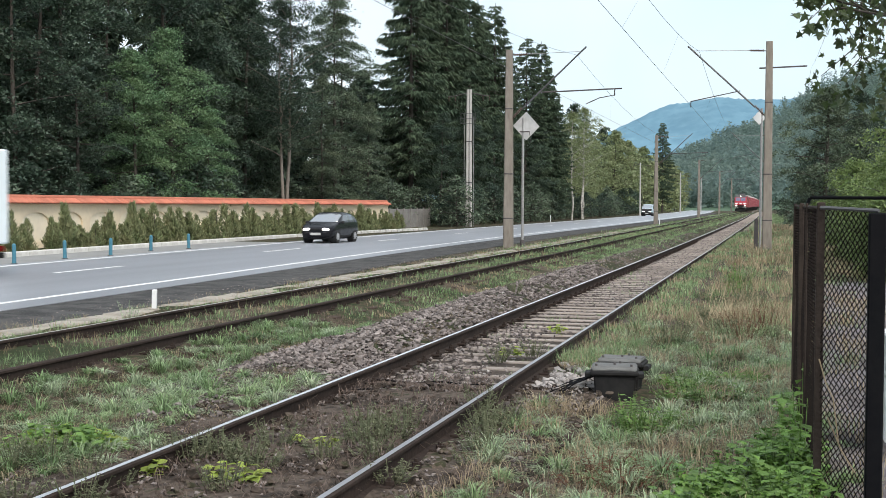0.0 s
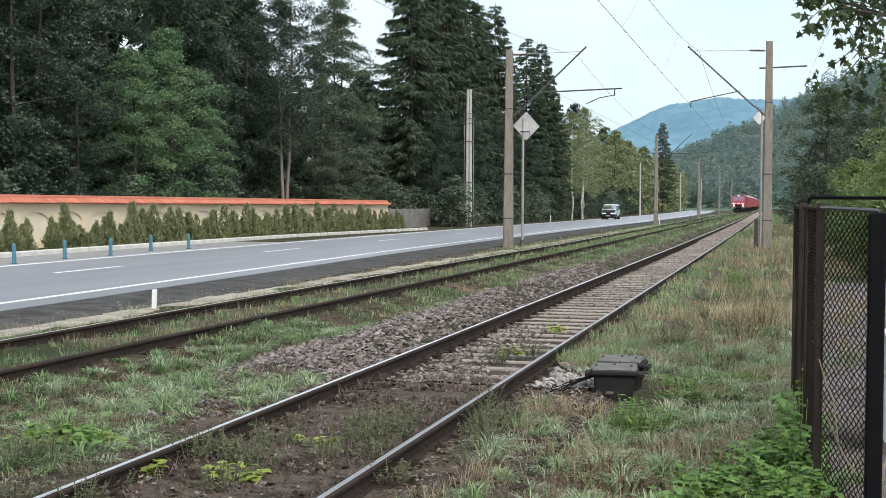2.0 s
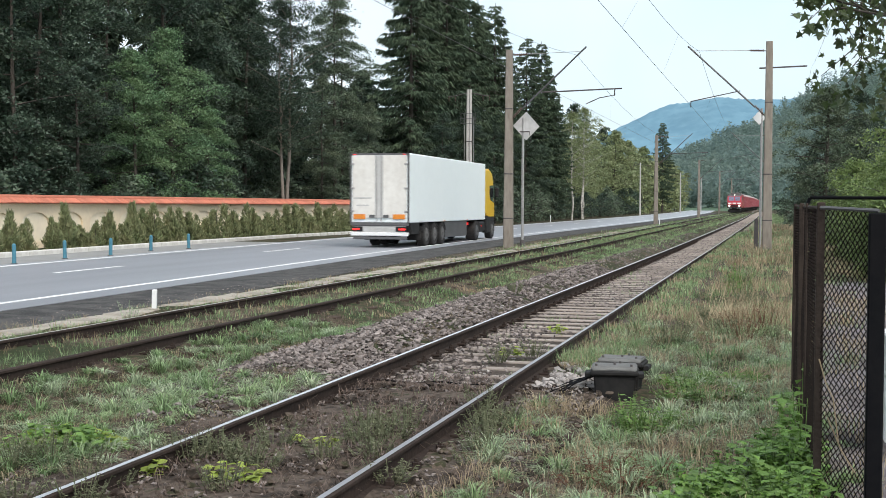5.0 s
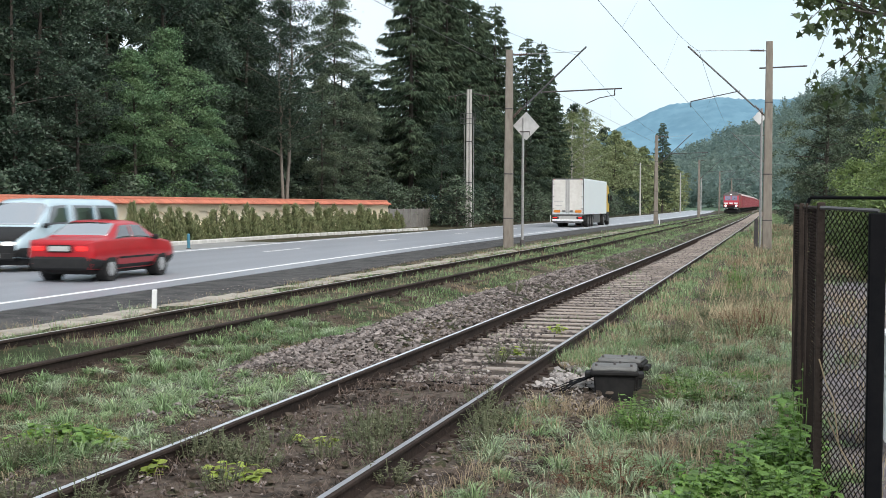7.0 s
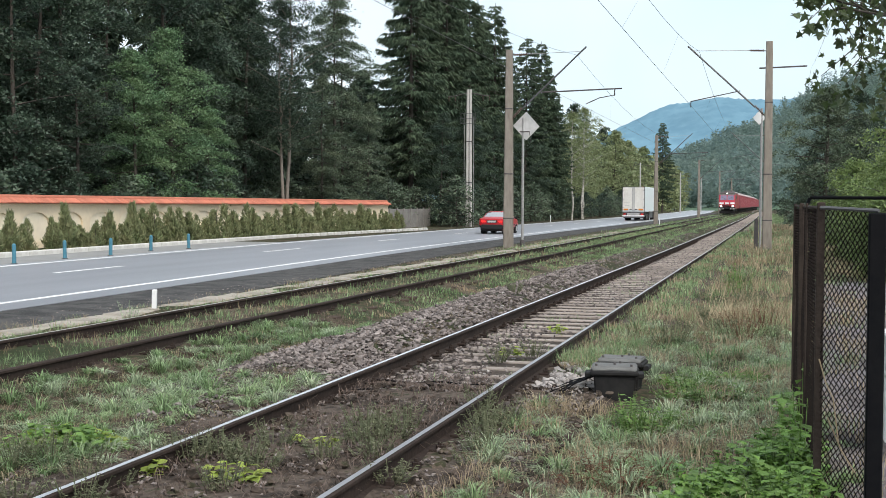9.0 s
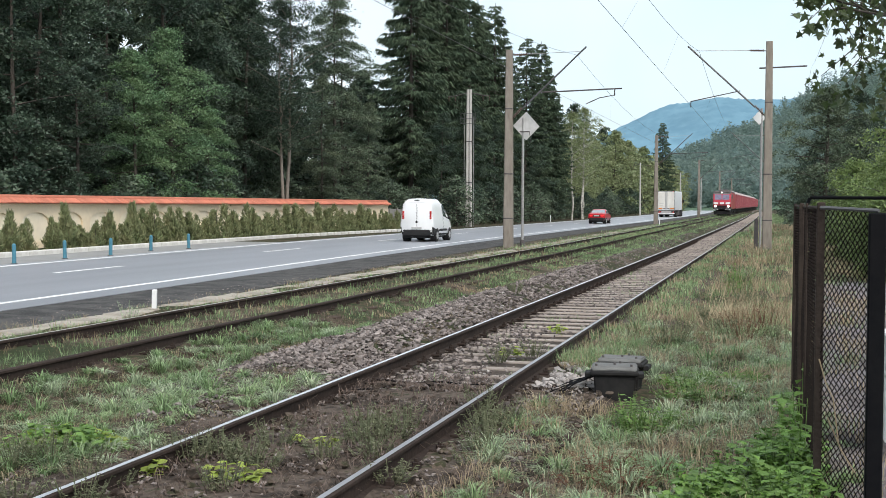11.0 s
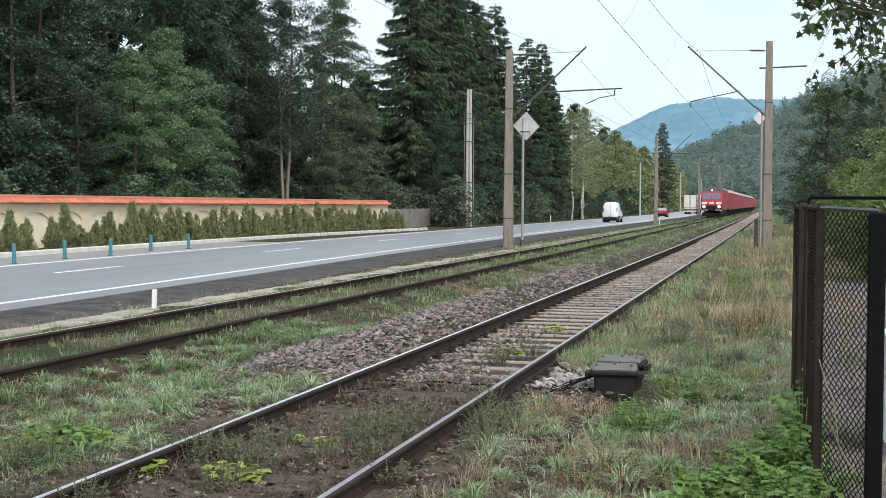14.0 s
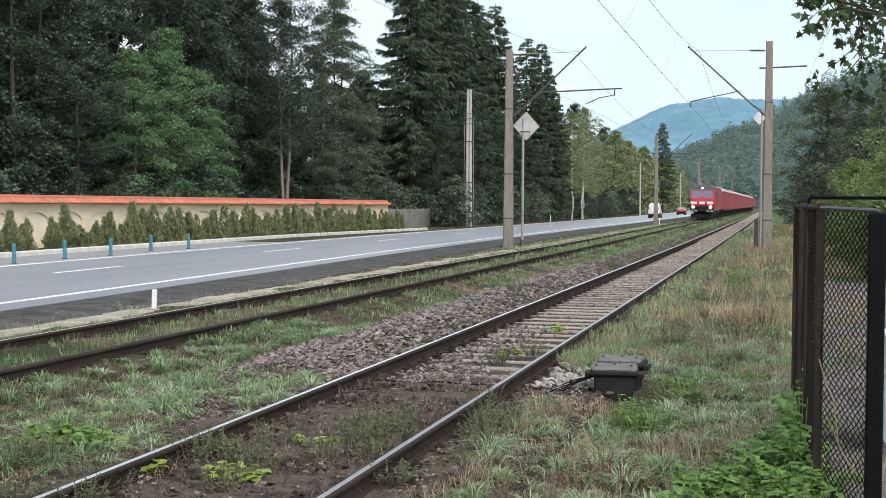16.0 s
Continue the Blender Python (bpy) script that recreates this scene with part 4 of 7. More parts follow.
def spruce(name, seed, h, spread, n_whorl, label, size=0.5, low=0.10, per=24, width=0.14):
    """Whorls of drooping boughs, each hung with narrow sprays of needles; dead twigs low on the trunk."""
    rnd, rng = random.Random(seed), np.random.default_rng(seed)
    t = empty(name, label, "tree")
    bm = B()
    tube(bm, (0, 0, -0.3), (0, 0, h), 0.24, 0.02, 9)
    for k in range(26):
        z, az = h * low * rnd.uniform(0.25, 1.3), rnd.uniform(0, math.tau)
        L = rnd.uniform(0.8, 2.4)
        tube(bm, (0, 0, z), (math.cos(az) * L, math.sin(az) * L, z - 0.45 * L), 0.02, 0.006, 4)
    C, D = [], []
    for w in range(n_whorl):
        f = low + (1 - low) * (w / n_whorl) ** 0.9
        z = h * f
        for b in range(rnd.randint(5, 7)):
            az = rnd.uniform(0, math.tau)
            L = spread * (1 - f) ** 0.72 * rnd.uniform(0.6, 1.15) * min(1, 0.55 + 2.2 * (f - low)) + 0.3
            droop = rnd.uniform(0.12, 0.45) * (1.25 - f)
            if f < 0.8:
                tube(bm, (0, 0, z), (math.cos(az) * L, math.sin(az) * L, z - droop * L), 0.03, 0.008, 4)
            m = max(9, int(per * L))
            s = np.sqrt(rng.uniform(0.03, 1, m))
            side = rng.normal(0, 0.10, m) * L * (1.25 - s)
            ca, sa = math.cos(az), math.sin(az)
            zz = z - droop * L * s ** 1.3 + 0.12 * L * s ** 4 - np.abs(rng.normal(0, 0.05, m))
            C.append(np.stack([ca * L * s - sa * side, sa * L * s + ca * side, zz], 1))
            u = rng.normal(0, 0.7, m)
            D.append(np.stack([ca * 0.7 - sa * u, sa * 0.7 + ca * u, rng.uniform(-1.5, -0.25, m)], 1))
    part("trunk", bm, M_BARK, t)
    v, f = spray_cloud(rng, np.concatenate(C), np.concatenate(D), size, width)
    np_obj("crown", v, f, M_NEEDLE, t)
    return t


def put(first, used, m):
    """Place the first of a kind, then copies."""
    if first.name not in used:
        used.add(first.name)
        first.matrix_basis = m
        return first
    return copy_thing(first, m)


def scaled(x, y, s, rz, dz=0.0):
    return pose(x, y, float(ground_z(x, y)) + dz, 0, 0, rz) @ Matrix.Diagonal((s, s, s, 1))


def place(first, used, x, y, s, rz, group, dz=0.0):
    o = put(first, used, Matrix())
    o.matrix_basis = scaled(x, y, s, rz, dz)
    o["group"] = group
    return o


def build_forest():
    rnd = random.Random(11)
    used = set()
    dec = [broadleaf("broadleaf_tree", 20 + i, 16.5, 3.6, 0.10, 22000, 0.165, M_LEAF, M_BARK, "dark green broadleaf tree in the wood", 0.17) for i in range(3)]
    cool = [broadleaf("broadleaf_tree", 40 + i, 12.6, 3.4, 0.05, 30000, 0.135, M_LEAF_COOL, M_BARK, "bright green leafy tree at the wood's edge", 0.15, 0.35, 38) for i in range(2)]
    grey = [broadleaf("broadleaf_tree", 50 + i, 18.5, 3.1, 0.04, 34000, 0.14, M_LEAF_GREY, M_BARK, "tall grey-green broadleaf tree at the wood's edge", 0.17, 0.3, 46, 0.45) for i in range(2)]
    dec_far = [broadleaf("broadleaf_tree", 24 + i, 16.5, 3.8, 0.05, 4200, 0.45, M_LEAF, M_BARK, "dark green tree deep in the wood", 0.17) for i in range(2)]
    spr = [spruce("spruce_tree", 60 + i, 23.0, 4.6, 50, "tall dark spruce with drooping branches", low=0.14) for i in range(3)]
    spr_far = [spruce("spruce_tree", 64 + i, 23.0, 4.6, 34, "tall dark spruce deep in the wood", 0.8, 0.06, 9, 0.34) for i in range(2)]
    birch = [broadleaf("birch_tree", 80 + i, 12.5, 2.3, 0.30, 8000, 0.14, M_LEAF_YEL, M_BIRCH, "slender birch with thin yellowing crown", 0.12, 0.75, 26) for i in range(2)]
    mixed = [broadleaf("broadleaf_tree", 90 + i, 11.0, 3.2, 0.03, 9500, 0.25, M_LEAF_YEL, M_BARK, "yellow-green tree along the road", 0.12, 0.5, 34, 0.5) for i in range(2)]
    mixed_far = [broadleaf("broadleaf_tree", 94 + i, 11.0, 3.4, 0.03, 2600, 0.5, M_LEAF_YEL, M_BARK, "yellow-green tree far along the road", 0.12, 0.5, 24, 0.5) for i in range(2)]
    shrub = [broadleaf("shrub", 100 + i, 3.4, 1.6, 0.02, 1600, 0.19, (M_LEAF, M_LEAF_GREY)[i], M_BARK, "dark undergrowth shrub under the trees", 0.05) for i in range(2)]
    low_tree = broadleaf("broadleaf_tree", 110, 8.0, 3.0, 0.03, 7000, 0.27, M_LEAF, M_BARK, "low dark tree deep in the wood", 0.1)

    def gap(x, y):
        """Open sky shows through the wood in two narrow directions."""
        return -0.352 < x / y < -0.316 or -0.452 < x / y < -0.388

    # wood behind the wall: front row, then ever darker rows behind
    y = 42.0
    while y < 70:
        place(dec[rnd.randrange(3)], used, -33.5 - rnd.uniform(0, 3), y, rnd.uniform(0.9, 1.15), rnd.uniform(0, 360), "wood behind the wall")
        y += rnd.uniform(3.6, 5.0)
    for x, yy, s in ((-31.5, 46.0, 0.85), (-31.0, 50.3, 0.62), (-32.5, 66.5, 0.8), (-35.5, 78.2, 1.05), (-38.5, 83.0, 1.1)):
        place(dec[rnd.randrange(3)], used, x, yy, s, rnd.uniform(0, 360), "wood behind the wall")
    place(cool[0], used, -30.6, 58.6, 0.92, 100, "wood behind the wall")
    place(cool[1], used, -31.0, 55.4, 0.80, 10, "wood behind the wall")
    place(cool[1], used, -30.2, 61.8, 0.60, 70, "wood behind the wall")
    for x, yy, s in ((-30.6, 82.6, 1.0), (-31.4, 86.8, 0.92), (-30.4, 79.6, 0.62), (-30.0, 88.5, 0.55)):
        place(grey[rnd.randrange(2)], used, x, yy, s, rnd.uniform(0, 360), "wood behind the wall")
    for x, yy in ((-39, 90), (-41, 97), (-43, 103), (-38, 86.5), (-46, 108), (-44, 99), (-40, 93.5), (-37, 104), (-40, 113), (-36, 100), (-43, 121), (-38, 110), (-36.5, 116.5), (-34.5, 109.5)):
        place(low_tree, used, x, yy, rnd.uniform(1.25, 1.55), rnd.uniform(0, 360), "wood behind the wall")
    y = 42.0
    while y < 98:
        f = spr_far[rnd.randrange(2)] if rnd.random() < 0.4 else dec_far[rnd.randrange(2)]
        if gap(-40.5, y):
            y += 3
            continue
        place(f, used, -38.5 - rnd.uniform(0, 4), y, rnd.uniform(0.95, 1.25), rnd.uniform(0, 360), "wood behind the wall")
        y += rnd.uniform(3.8, 5.2)
    y = 46.0
    while y < 120:
        f = spr_far[rnd.randrange(2)] if rnd.random() < 0.6 else dec_far[rnd.randrange(2)]
        if gap(-50, y):
            y += 3
            continue
        place(f, used, -47 - rnd.uniform(0, 6), y, rnd.uniform(0.95, 1.2), rnd.uniform(0, 360), "wood behind the wall")
        y += rnd.uniform(7, 10)
    # a pale thin-crowned tree and a bright leafy one stand out in the front row
    thin = broadleaf("broadleaf_tree", 140, 17.0, 3.2, 0.32, 15000, 0.135, M_LEAF, M_THIN_BARK, "thin-crowned tree with a pale leaning trunk", 0.13, 0.7)
    place(thin, used, -30.4, 73.5, 1.05, 30, "wood behind the wall")
    place(thin, used, -30.3, 72.6, 0.92, 200, "wood behind the wall")
    for x, yy, s in ((-36, 106, 0.6), (-38, 111, 0.92), (-41, 120, 0.95), (-43, 124, 0.95), (-39.5, 117, 0.9), (-44, 114, 1.1), (-40, 133, 0.8), (-38, 142, 0.8), (-37, 151, 0.8), (-34, 147, 0.75)):
        place(dec_far[rnd.randrange(2)], used, x, yy, s, rnd.uniform(0, 360), "wood behind the wall")
    # spruces past the end of the wall
    for x, yy, s in ((-31.0, 103, 1.1), (-32.5, 110, 1.2), (-30.5, 113, 1.15), (-29.5, 118, 1.0), (-33, 121, 1.12), (-29, 127, 1.0), (-31.5, 132, 0.98), (-27.4, 136, 0.90), (-26.7, 141, 0.90), (-26.9, 146, 0.80), (-25.4, 143, 0.66), (-34, 124, 1.25), (-35, 132, 1.25), (-34, 140, 1.1)):
        place(spr[rnd.randrange(3)], used, x, yy, s, rnd.uniform(0, 360), "spruces by the road")
    for x, yy, s in ((-27.5, 100, 0.62), (-27.2, 109, 0.7), (-26.8, 118, 0.65), (-26.5, 130, 0.7), (-26.2, 138, 0.75)):
        place(dec[rnd.randrange(3)], used, x, yy, s, rnd.uniform(0, 360), "wood's edge by the road")
    # birches and light trees towards the valley
    for x, yy, s in ((-24.0, 147, 1.12), (-23.6, 153, 1.2), (-24.4, 159, 1.1)):
        place(birch[rnd.randrange(2)], used, x, yy, s, rnd.uniform(0, 360), "birches by the road")
    yy = 150.0
    while yy < 560:
        x = float(near(yy)) - 10.8 - rnd.uniform(0, 4)
        kind = mixed if yy < 230 else mixed_far
        place(kind[rnd.randrange(2)], used, x, yy, rnd.uniform(0.85, 1.2) * (1 if yy < 200 else 1.2), rnd.uniform(0, 360), "light trees along the road")
        place(kind[rnd.randrange(2)] if rnd.random() < 0.6 else dec_far[rnd.randrange(2)], used, x - 7, yy + 4, rnd.uniform(1.0, 1.35), rnd.uniform(0, 360), "light trees along the road")
        yy += rnd.uniform(9, 14) if yy < 230 else rnd.uniform(15, 21)
    place(spr[0], used, -27, 300, 0.95, 40, "spruces by the road")
    # undergrowth
    y = 42.0
    while y < 150:
        place(shrub[rnd.randrange(2)], used, (-32.5 if 63 < y < 78 else -29.4) - rnd.uniform(0, 1.2) + max(0, y - 84) * 0.05, y, rnd.uniform(0.7, 1.25), rnd.uniform(0, 360), "undergrowth shrubs")
        y += rnd.uniform(2.4, 3.6)
    for k in range(34):
        yy = 96 + 4.2 * k
        place(shrub[rnd.randrange(2)], used, float(near(yy)) - 10.0 - rnd.uniform(0, 1.6), yy, rnd.uniform(0.8, 1.5), rnd.uniform(0, 360), "undergrowth shrubs")
    for x, yy, s in ((-31.5, 100.0, 1.2), (-33.0, 105.0, 1.3), (-30.6, 97.5, 1.1), (-26.9, 97.5, 0.7), (-26.6, 99.5, 0.8), (-26.4, 101.5, 0.75)):
        place(shrub[rnd.randrange(2)], used, x, yy, s, rnd.uniform(0, 360), "undergrowth shrubs")
    # right side of the line
    bright = [broadleaf("bright_shrub_tree", 120 + i, 5.0, 2.2, 0.03, 15000, 0.11, M_BUSH, M_BARK, "bright yellow-green leafy young tree", 0.07) for i in range(2)]
    for x, yy, s in ((3.3, 38, 0.85), (4.6, 42, 1.1), (2.6, 33, 0.6), (3.6, 31, 0.85), (3.2, 48, 0.8), (2.4, 44, 0.55)):
        place(bright[rnd.randrange(2)], used, x, yy, s, rnd.uniform(0, 360), "young trees beyond the fence")
    big = broadleaf("broadleaf_tree", 130, 9.0, 2.25, 0.04, 26000, 0.12, M_LEAF_GREY, M_BARK, "dense dark green tree with yellowing top", 0.16, 0.5, 44, 0.45)
    place(big, used, 2.45, 70, 1.0, 20, "trees right of the line")
    place(big, used, 4.3, 78, 0.85, 150, "trees right of the line")
    for x, yy, s in ((4.4, 78, 0.5), (2.4, 95, 0.42), (4.9, 84, 0.62), (6.6, 90, 0.55), (9.5, 95, 0.6), (5.5, 100, 0.5), (3.4, 125, 0.5), (4.6, 140, 0.6), (3.2, 165, 0.5), (3.6, 190, 0.6), (9, 120, 0.6), (8, 140, 0.65)):
        place(dec[rnd.randrange(3)] if yy < 90 else dec_far[rnd.randrange(2)], used, x, yy, s, rnd.uniform(0, 360), "trees right of the line")
    for x, yy, s in ((2.6, 60, 0.6), (3.2, 68, 0.8), (2.4, 78, 0.55), (2.2, 92, 0.6), (1.9, 112, 0.6), (2.0, 135, 0.7), (1.0, 170, 0.8), (0.5, 205, 0.9)):
        place(shrub[rnd.randrange(2)], used, x, yy, s, rnd.uniform(0, 360), "shrubs right of the line")


def build_hedge():
    rnd, used, rng = random.Random(5), set(), np.random.default_rng(5)
    kinds = []
    for k in range(4):
        t = empty("thuja_shrub", "narrow pointed thuja shrub planted before the wall", "shrub", "thuja hedge")
        bm = B()
        tube(bm, (0, 0, -0.1), (0, 0, 1.2), 0.03, 0.008, 6)
        part("trunk", bm, M_BARK, t)
        n = 2300
        LX, LY, LH = rng.normal(0, 0.24, 4), rng.normal(0, 0.24, 4), np.array([1.0, 0.85, 0.7, 0.55])
        z = 0.05 + 1.5 * rng.random(n)
        lead = rng.integers(0, 4, n)
        prof = 0.62 * np.interp(z, [0, 0.15, 0.6, 1.1, 1.55], [0.34, 0.42, 0.40, 0.27, 0.05]) * (1 + 0.35 * np.sin(z * (7 + k) + 2 * k))
        a = rng.uniform(0, math.tau, n)
        r = prof * np.sqrt(rng.uniform(0.15, 1.1, n)) * (1 + 0.25 * np.sin(3 * a + k + 4 * z))
        p = np.stack([r * np.cos(a) + LX[lead], r * np.sin(a) + LY[lead], z * LH[lead]], 1)
        d = np.stack([0.55 * np.cos(a), 0.55 * np.sin(a), np.ones(n)], 1) + rng.normal(0, 0.3, (n, 3))
        v, f = spray_cloud(rng, p, d, 0.17, 0.06)
        np_obj("foliage", v, f, M_THUJA, t)
        kinds.append(t)
    y = 35.5
    while y < 86:
        s = rnd.uniform(0.68, 1.15)
        o = put(kinds[rnd.randrange(4)], used, Matrix())
        o.matrix_basis = pose(float(near(y)) - 11.75 + rnd.uniform(-0.15, 0.15), y, -0.18 + float(road_grade(y)), rnd.uniform(-3, 3), rnd.uniform(-3, 3), rnd.uniform(0, 360)) @ Matrix.Diagonal((s * 1.05, s * 1.05, s * 1.02, 1))
        y += rnd.uniform(0.9, 1.5)


def blades(rng, base, h, w, lean, az=None, simple=False):
    """Bent grass blades as strips that end in a point; far ones are single pointed leaves."""
    n = len(base)
    az = rng.uniform(0, math.tau, n) if az is None else az
    d = np.stack([np.cos(az), np.sin(az), np.zeros(n)], 1)
    s = np.stack([-np.sin(az), np.cos(az), np.zeros(n)], 1)
    up = np.array([0, 0, 1.0])
    ww = w[:, None]
    p2 = base + up * (h * (1 - 0.35 * lean))[:, None] + d * (h * lean)[:, None]
    if simple:
        return np.stack([base - s * ww, base + s * ww, p2], 1).reshape(-1, 3), np.arange(3 * n).reshape(n, 3)
    p1 = base + up * (h * 0.6)[:, None] + d * (h * lean * 0.35)[:, None]
    v = np.stack([base - s * ww, base + s * ww, p1 + s * ww * 0.75, p1 - s * ww * 0.75, p2 + s * ww * 0.1, p2 - s * ww * 0.1], 1).reshape(-1, 3)
    i = np.arange(n)[:, None] * 6
    f = np.concatenate([i + np.array([[0, 1, 2, 3]]), i + np.array([[3, 2, 4, 5]])])
    return v, f


def density(x, y, s, seed):
    """Soft patches for turf and bare spots, 0..1."""
    return np.clip(0.5 + 0.55 * bumps(x, y, s, seed), 0, 1)


def build_grass():
    rng = np.random.default_rng(21)

    def bed_z(x, y):
        """The ground, or the earth silted up beside the near rails where that lies higher."""
        d = np.abs(x - XA)
        silt = -0.155 - 0.3 * np.clip(d - 1.5, 0, 1) + grade(y)
        return np.where((d > 0.85) & (d < 1.85) & ((x > XA) | (y < 11.2)), np.maximum(ground_z(x, y), silt), ground_z(x, y))

    def field(name, material, n_tuft, per, x0, x1, y0, y1, hmin, hmax, label, power=1.8, w=0.0035, spread=0.07, patch=None, lean=(0.2, 0.8), zoff=0.0):
        x = rng.uniform(x0, x1, n_tuft)
        y = y0 + (y1 - y0) * rng.uniform(0, 1, n_tuft) ** power
        if patch:
            keep = rng.random(n_tuft) < density(x, y, *patch) ** 1.6
            x, y = x[keep], y[keep]
        # keep clear of the boxes and the pale stones beside them
        free = ~((x > -2.45) & (x < -1.05) & (y > 10.7) & (y < 12.7)) & ~((x > -5.7 + 0.25 * np.sin(y * 1.3)) & (x < -4.2) & (y > 11.8) & (y < 45) & (rng.random(len(x)) < 0.93))
        free &= ~((x > 0.42) & (y < 32) & (rng.random(len(x)) < 0.7))
        x, y = x[free], y[free]
        m = len(x)
        ht = rng.uniform(hmin, hmax, m)
        far = 1 + np.clip(y - 12, 0, 80) / 13
        k = np.repeat(np.arange(m), per)
        ox, oy = rng.normal(0, spread, len(k)), rng.normal(0, spread, len(k))
        bx, by = x[k] + ox * far[k] ** 0.5, y[k] + oy * far[k] ** 0.5
        base = np.stack([bx, by, bed_z(bx, by) - 0.01 + zoff], 1)
        h = ht[k] * rng.uniform(0.5, 1.1, len(k))
        v, f = blades(rng, base, h, w * far[k] * rng.uniform(0.7, 1.3, len(k)), rng.uniform(*lean, len(k)), np.arctan2(oy, ox) + rng.normal(0, 0.5, len(k)), y0 >= 9)
        tagged(np_obj(name, v, f, material), label, "grass", kind="stuff")

    def rosettes(name, material, n_try, gap, per, x0, x1, y0, y1, hmin, hmax, label, patch, zoff=0.0):
        """Separate arching tussocks with bare soil between them."""
        pts = []
        for _ in range(n_try):
            x, y = rng.uniform(x0, x1), y0 + (y1 - y0) * rng.random() ** 1.2
            if rng.random() > density(x, y, *patch) ** 1.3 or (-2.45 < x < -1.0 and 10.7 < y < 12.7) or (-5.7 + 0.25 * math.sin(y * 1.3) < x < -4.2 and y > 11.6):
                continue
            if all((x - a) ** 2 + (y - b) ** 2 > gap * gap for a, b in pts):
                pts.append((x, y))
        pts = np.array(pts)
        m = len(pts)
        size = rng.uniform(0.6, 1.25, m)
        k = np.repeat(np.arange(m), per)
        az = rng.uniform(0, math.tau, len(k))
        r = np.abs(rng.normal(0, 0.036, len(k))) * size[k]
        bx, by = pts[k, 0] + r * np.cos(az), pts[k, 1] + r * np.sin(az)
        base = np.stack([bx, by, bed_z(bx, by) - 0.01 + zoff], 1)
        h = rng.uniform(hmin, hmax, m)[k] * size[k] * rng.uniform(0.55, 1.1, len(k))
        v, f = blades(rng, base, h, 0.0046 * rng.uniform(0.7, 1.3, len(k)), rng.uniform(0.35, 1.75, len(k)), az + rng.normal(0, 0.35, len(k)))
        tagged(np_obj(name, v, f, material), label, "grass", kind="stuff")

    # between the tracks
    rosettes("grass_tussocks", M_GRASS, 1500, 0.24, 95, -6.75, -4.45, 7.0, 17.0, 0.12, 0.205, "arching green grass tussocks between the tracks", (1.3, 2.0))
    rosettes("grass_tussocks", M_GRASS_PALE, 800, 0.30, 90, -6.6, -4.2, 7.0, 17.0, 0.11, 0.185, "pale grey-green grass tussocks between the tracks", (1.1, 5.0))
    field("grass_tufts", M_GRASS, 700, 18, -6.85, -4.7, 7.0, 16.5, 0.05, 0.12, "short green grass between the tracks", 1.2, patch=(1.3, 2.0), spread=0.07, lean=(0.45, 1.15), w=0.0036)
    field("plant_litter", M_LITTER, 2600, 6, -6.75, -4.15, 7.0, 18.0, 0.05, 0.13, "dead brown litter on the soil", 1.3, w=0.0024, lean=(1.2, 2.4), spread=0.06)
    field("plant_litter", M_LITTER, 2600, 6, -2.1, 0.6, 7.0, 20.0, 0.05, 0.15, "dead brown litter on the soil", 1.3, w=0.0024, lean=(1.2, 2.4), spread=0.06)
    field("plant_litter", M_LITTER, 420, 6, -3.88, -2.5, 6.0, 12.0, 0.05, 0.14, "dead brown litter between the rails", 1.0, w=0.0026, lean=(1.2, 2.4), spread=0.06, zoff=0.115)
    field("dry_litter", M_DRY, 800, 5, -6.75, -4.2, 7.0, 18.0, 0.06, 0.14, "dead straw litter on the soil", 1.3, w=0.002, lean=(0.95, 1.6), spread=0.05)
    field("dry_litter", M_DRY, 1600, 5, -2.0, 0.6, 7.0, 20.0, 0.06, 0.16, "dead straw litter on the soil", 1.3, w=0.002, lean=(0.95, 1.6), spread=0.05)
    field("grass_tufts", M_GRASS, 2600, 12, -6.8, -5.3, 15, 80, 0.07, 0.18, "green grass tufts between the tracks", 1.9, patch=(0.7, 2.6))
    field("dry_grass", M_DRY, 1500, 14, -6.8, -4.6, 5.5, 40, 0.04, 0.12, "short dry grass between the tracks", 1.9, patch=(0.9, 4.0), lean=(0.5, 1.0))
    # between and beside the far rails
    field("grass_tufts", M_GRASS, 2300, 12, -8.35, -7.05, 9, 100, 0.08, 0.20, "grass grown between the far rails", 1.9, patch=(0.8, 1.2))
    field("dry_grass", M_DRY, 1300, 10, -9.9, -6.9, 9, 90, 0.08, 0.2, "dry grass along the far track", 1.9, patch=(0.6, 3.2))
    field("grass_tufts", M_GRASS, 1900, 12, -10.0, -8.6, 12, 110, 0.05, 0.16, "green verge between track and road", 1.8, patch=(0.5, 0.4))
    field("grass_tufts", M_GRASS, 900, 14, -10.6, -9.6, 14, 110, 0.04, 0.14, "weeds over the broken edge slabs", 1.7, patch=(0.9, 1.4))
    field("dry_grass", M_DRY, 900, 10, -10.9, -9.5, 12, 80, 0.05, 0.16, "dry weeds over the broken edge slabs", 1.7, patch=(0.8, 0.4))
    field("grass_tufts", M_GRASS, 2600, 9, -10.9, -6.6, 45, 260, 0.08, 0.26, "green verge along the far track", 1.4, patch=(0.25, 0.9), spread=0.12)
    field("grass_tufts", M_GRASS, 1600, 9, -6.7, -4.6, 40, 240, 0.08, 0.24, "green strip between the tracks", 1.5, patch=(0.25, 2.9), spread=0.12)
    field("grass_tufts", M_GRASS, 500, 9, -2.0, 0.8, 60, 240, 0.15, 0.4, "green grass along the line", 1.4, spread=0.15)
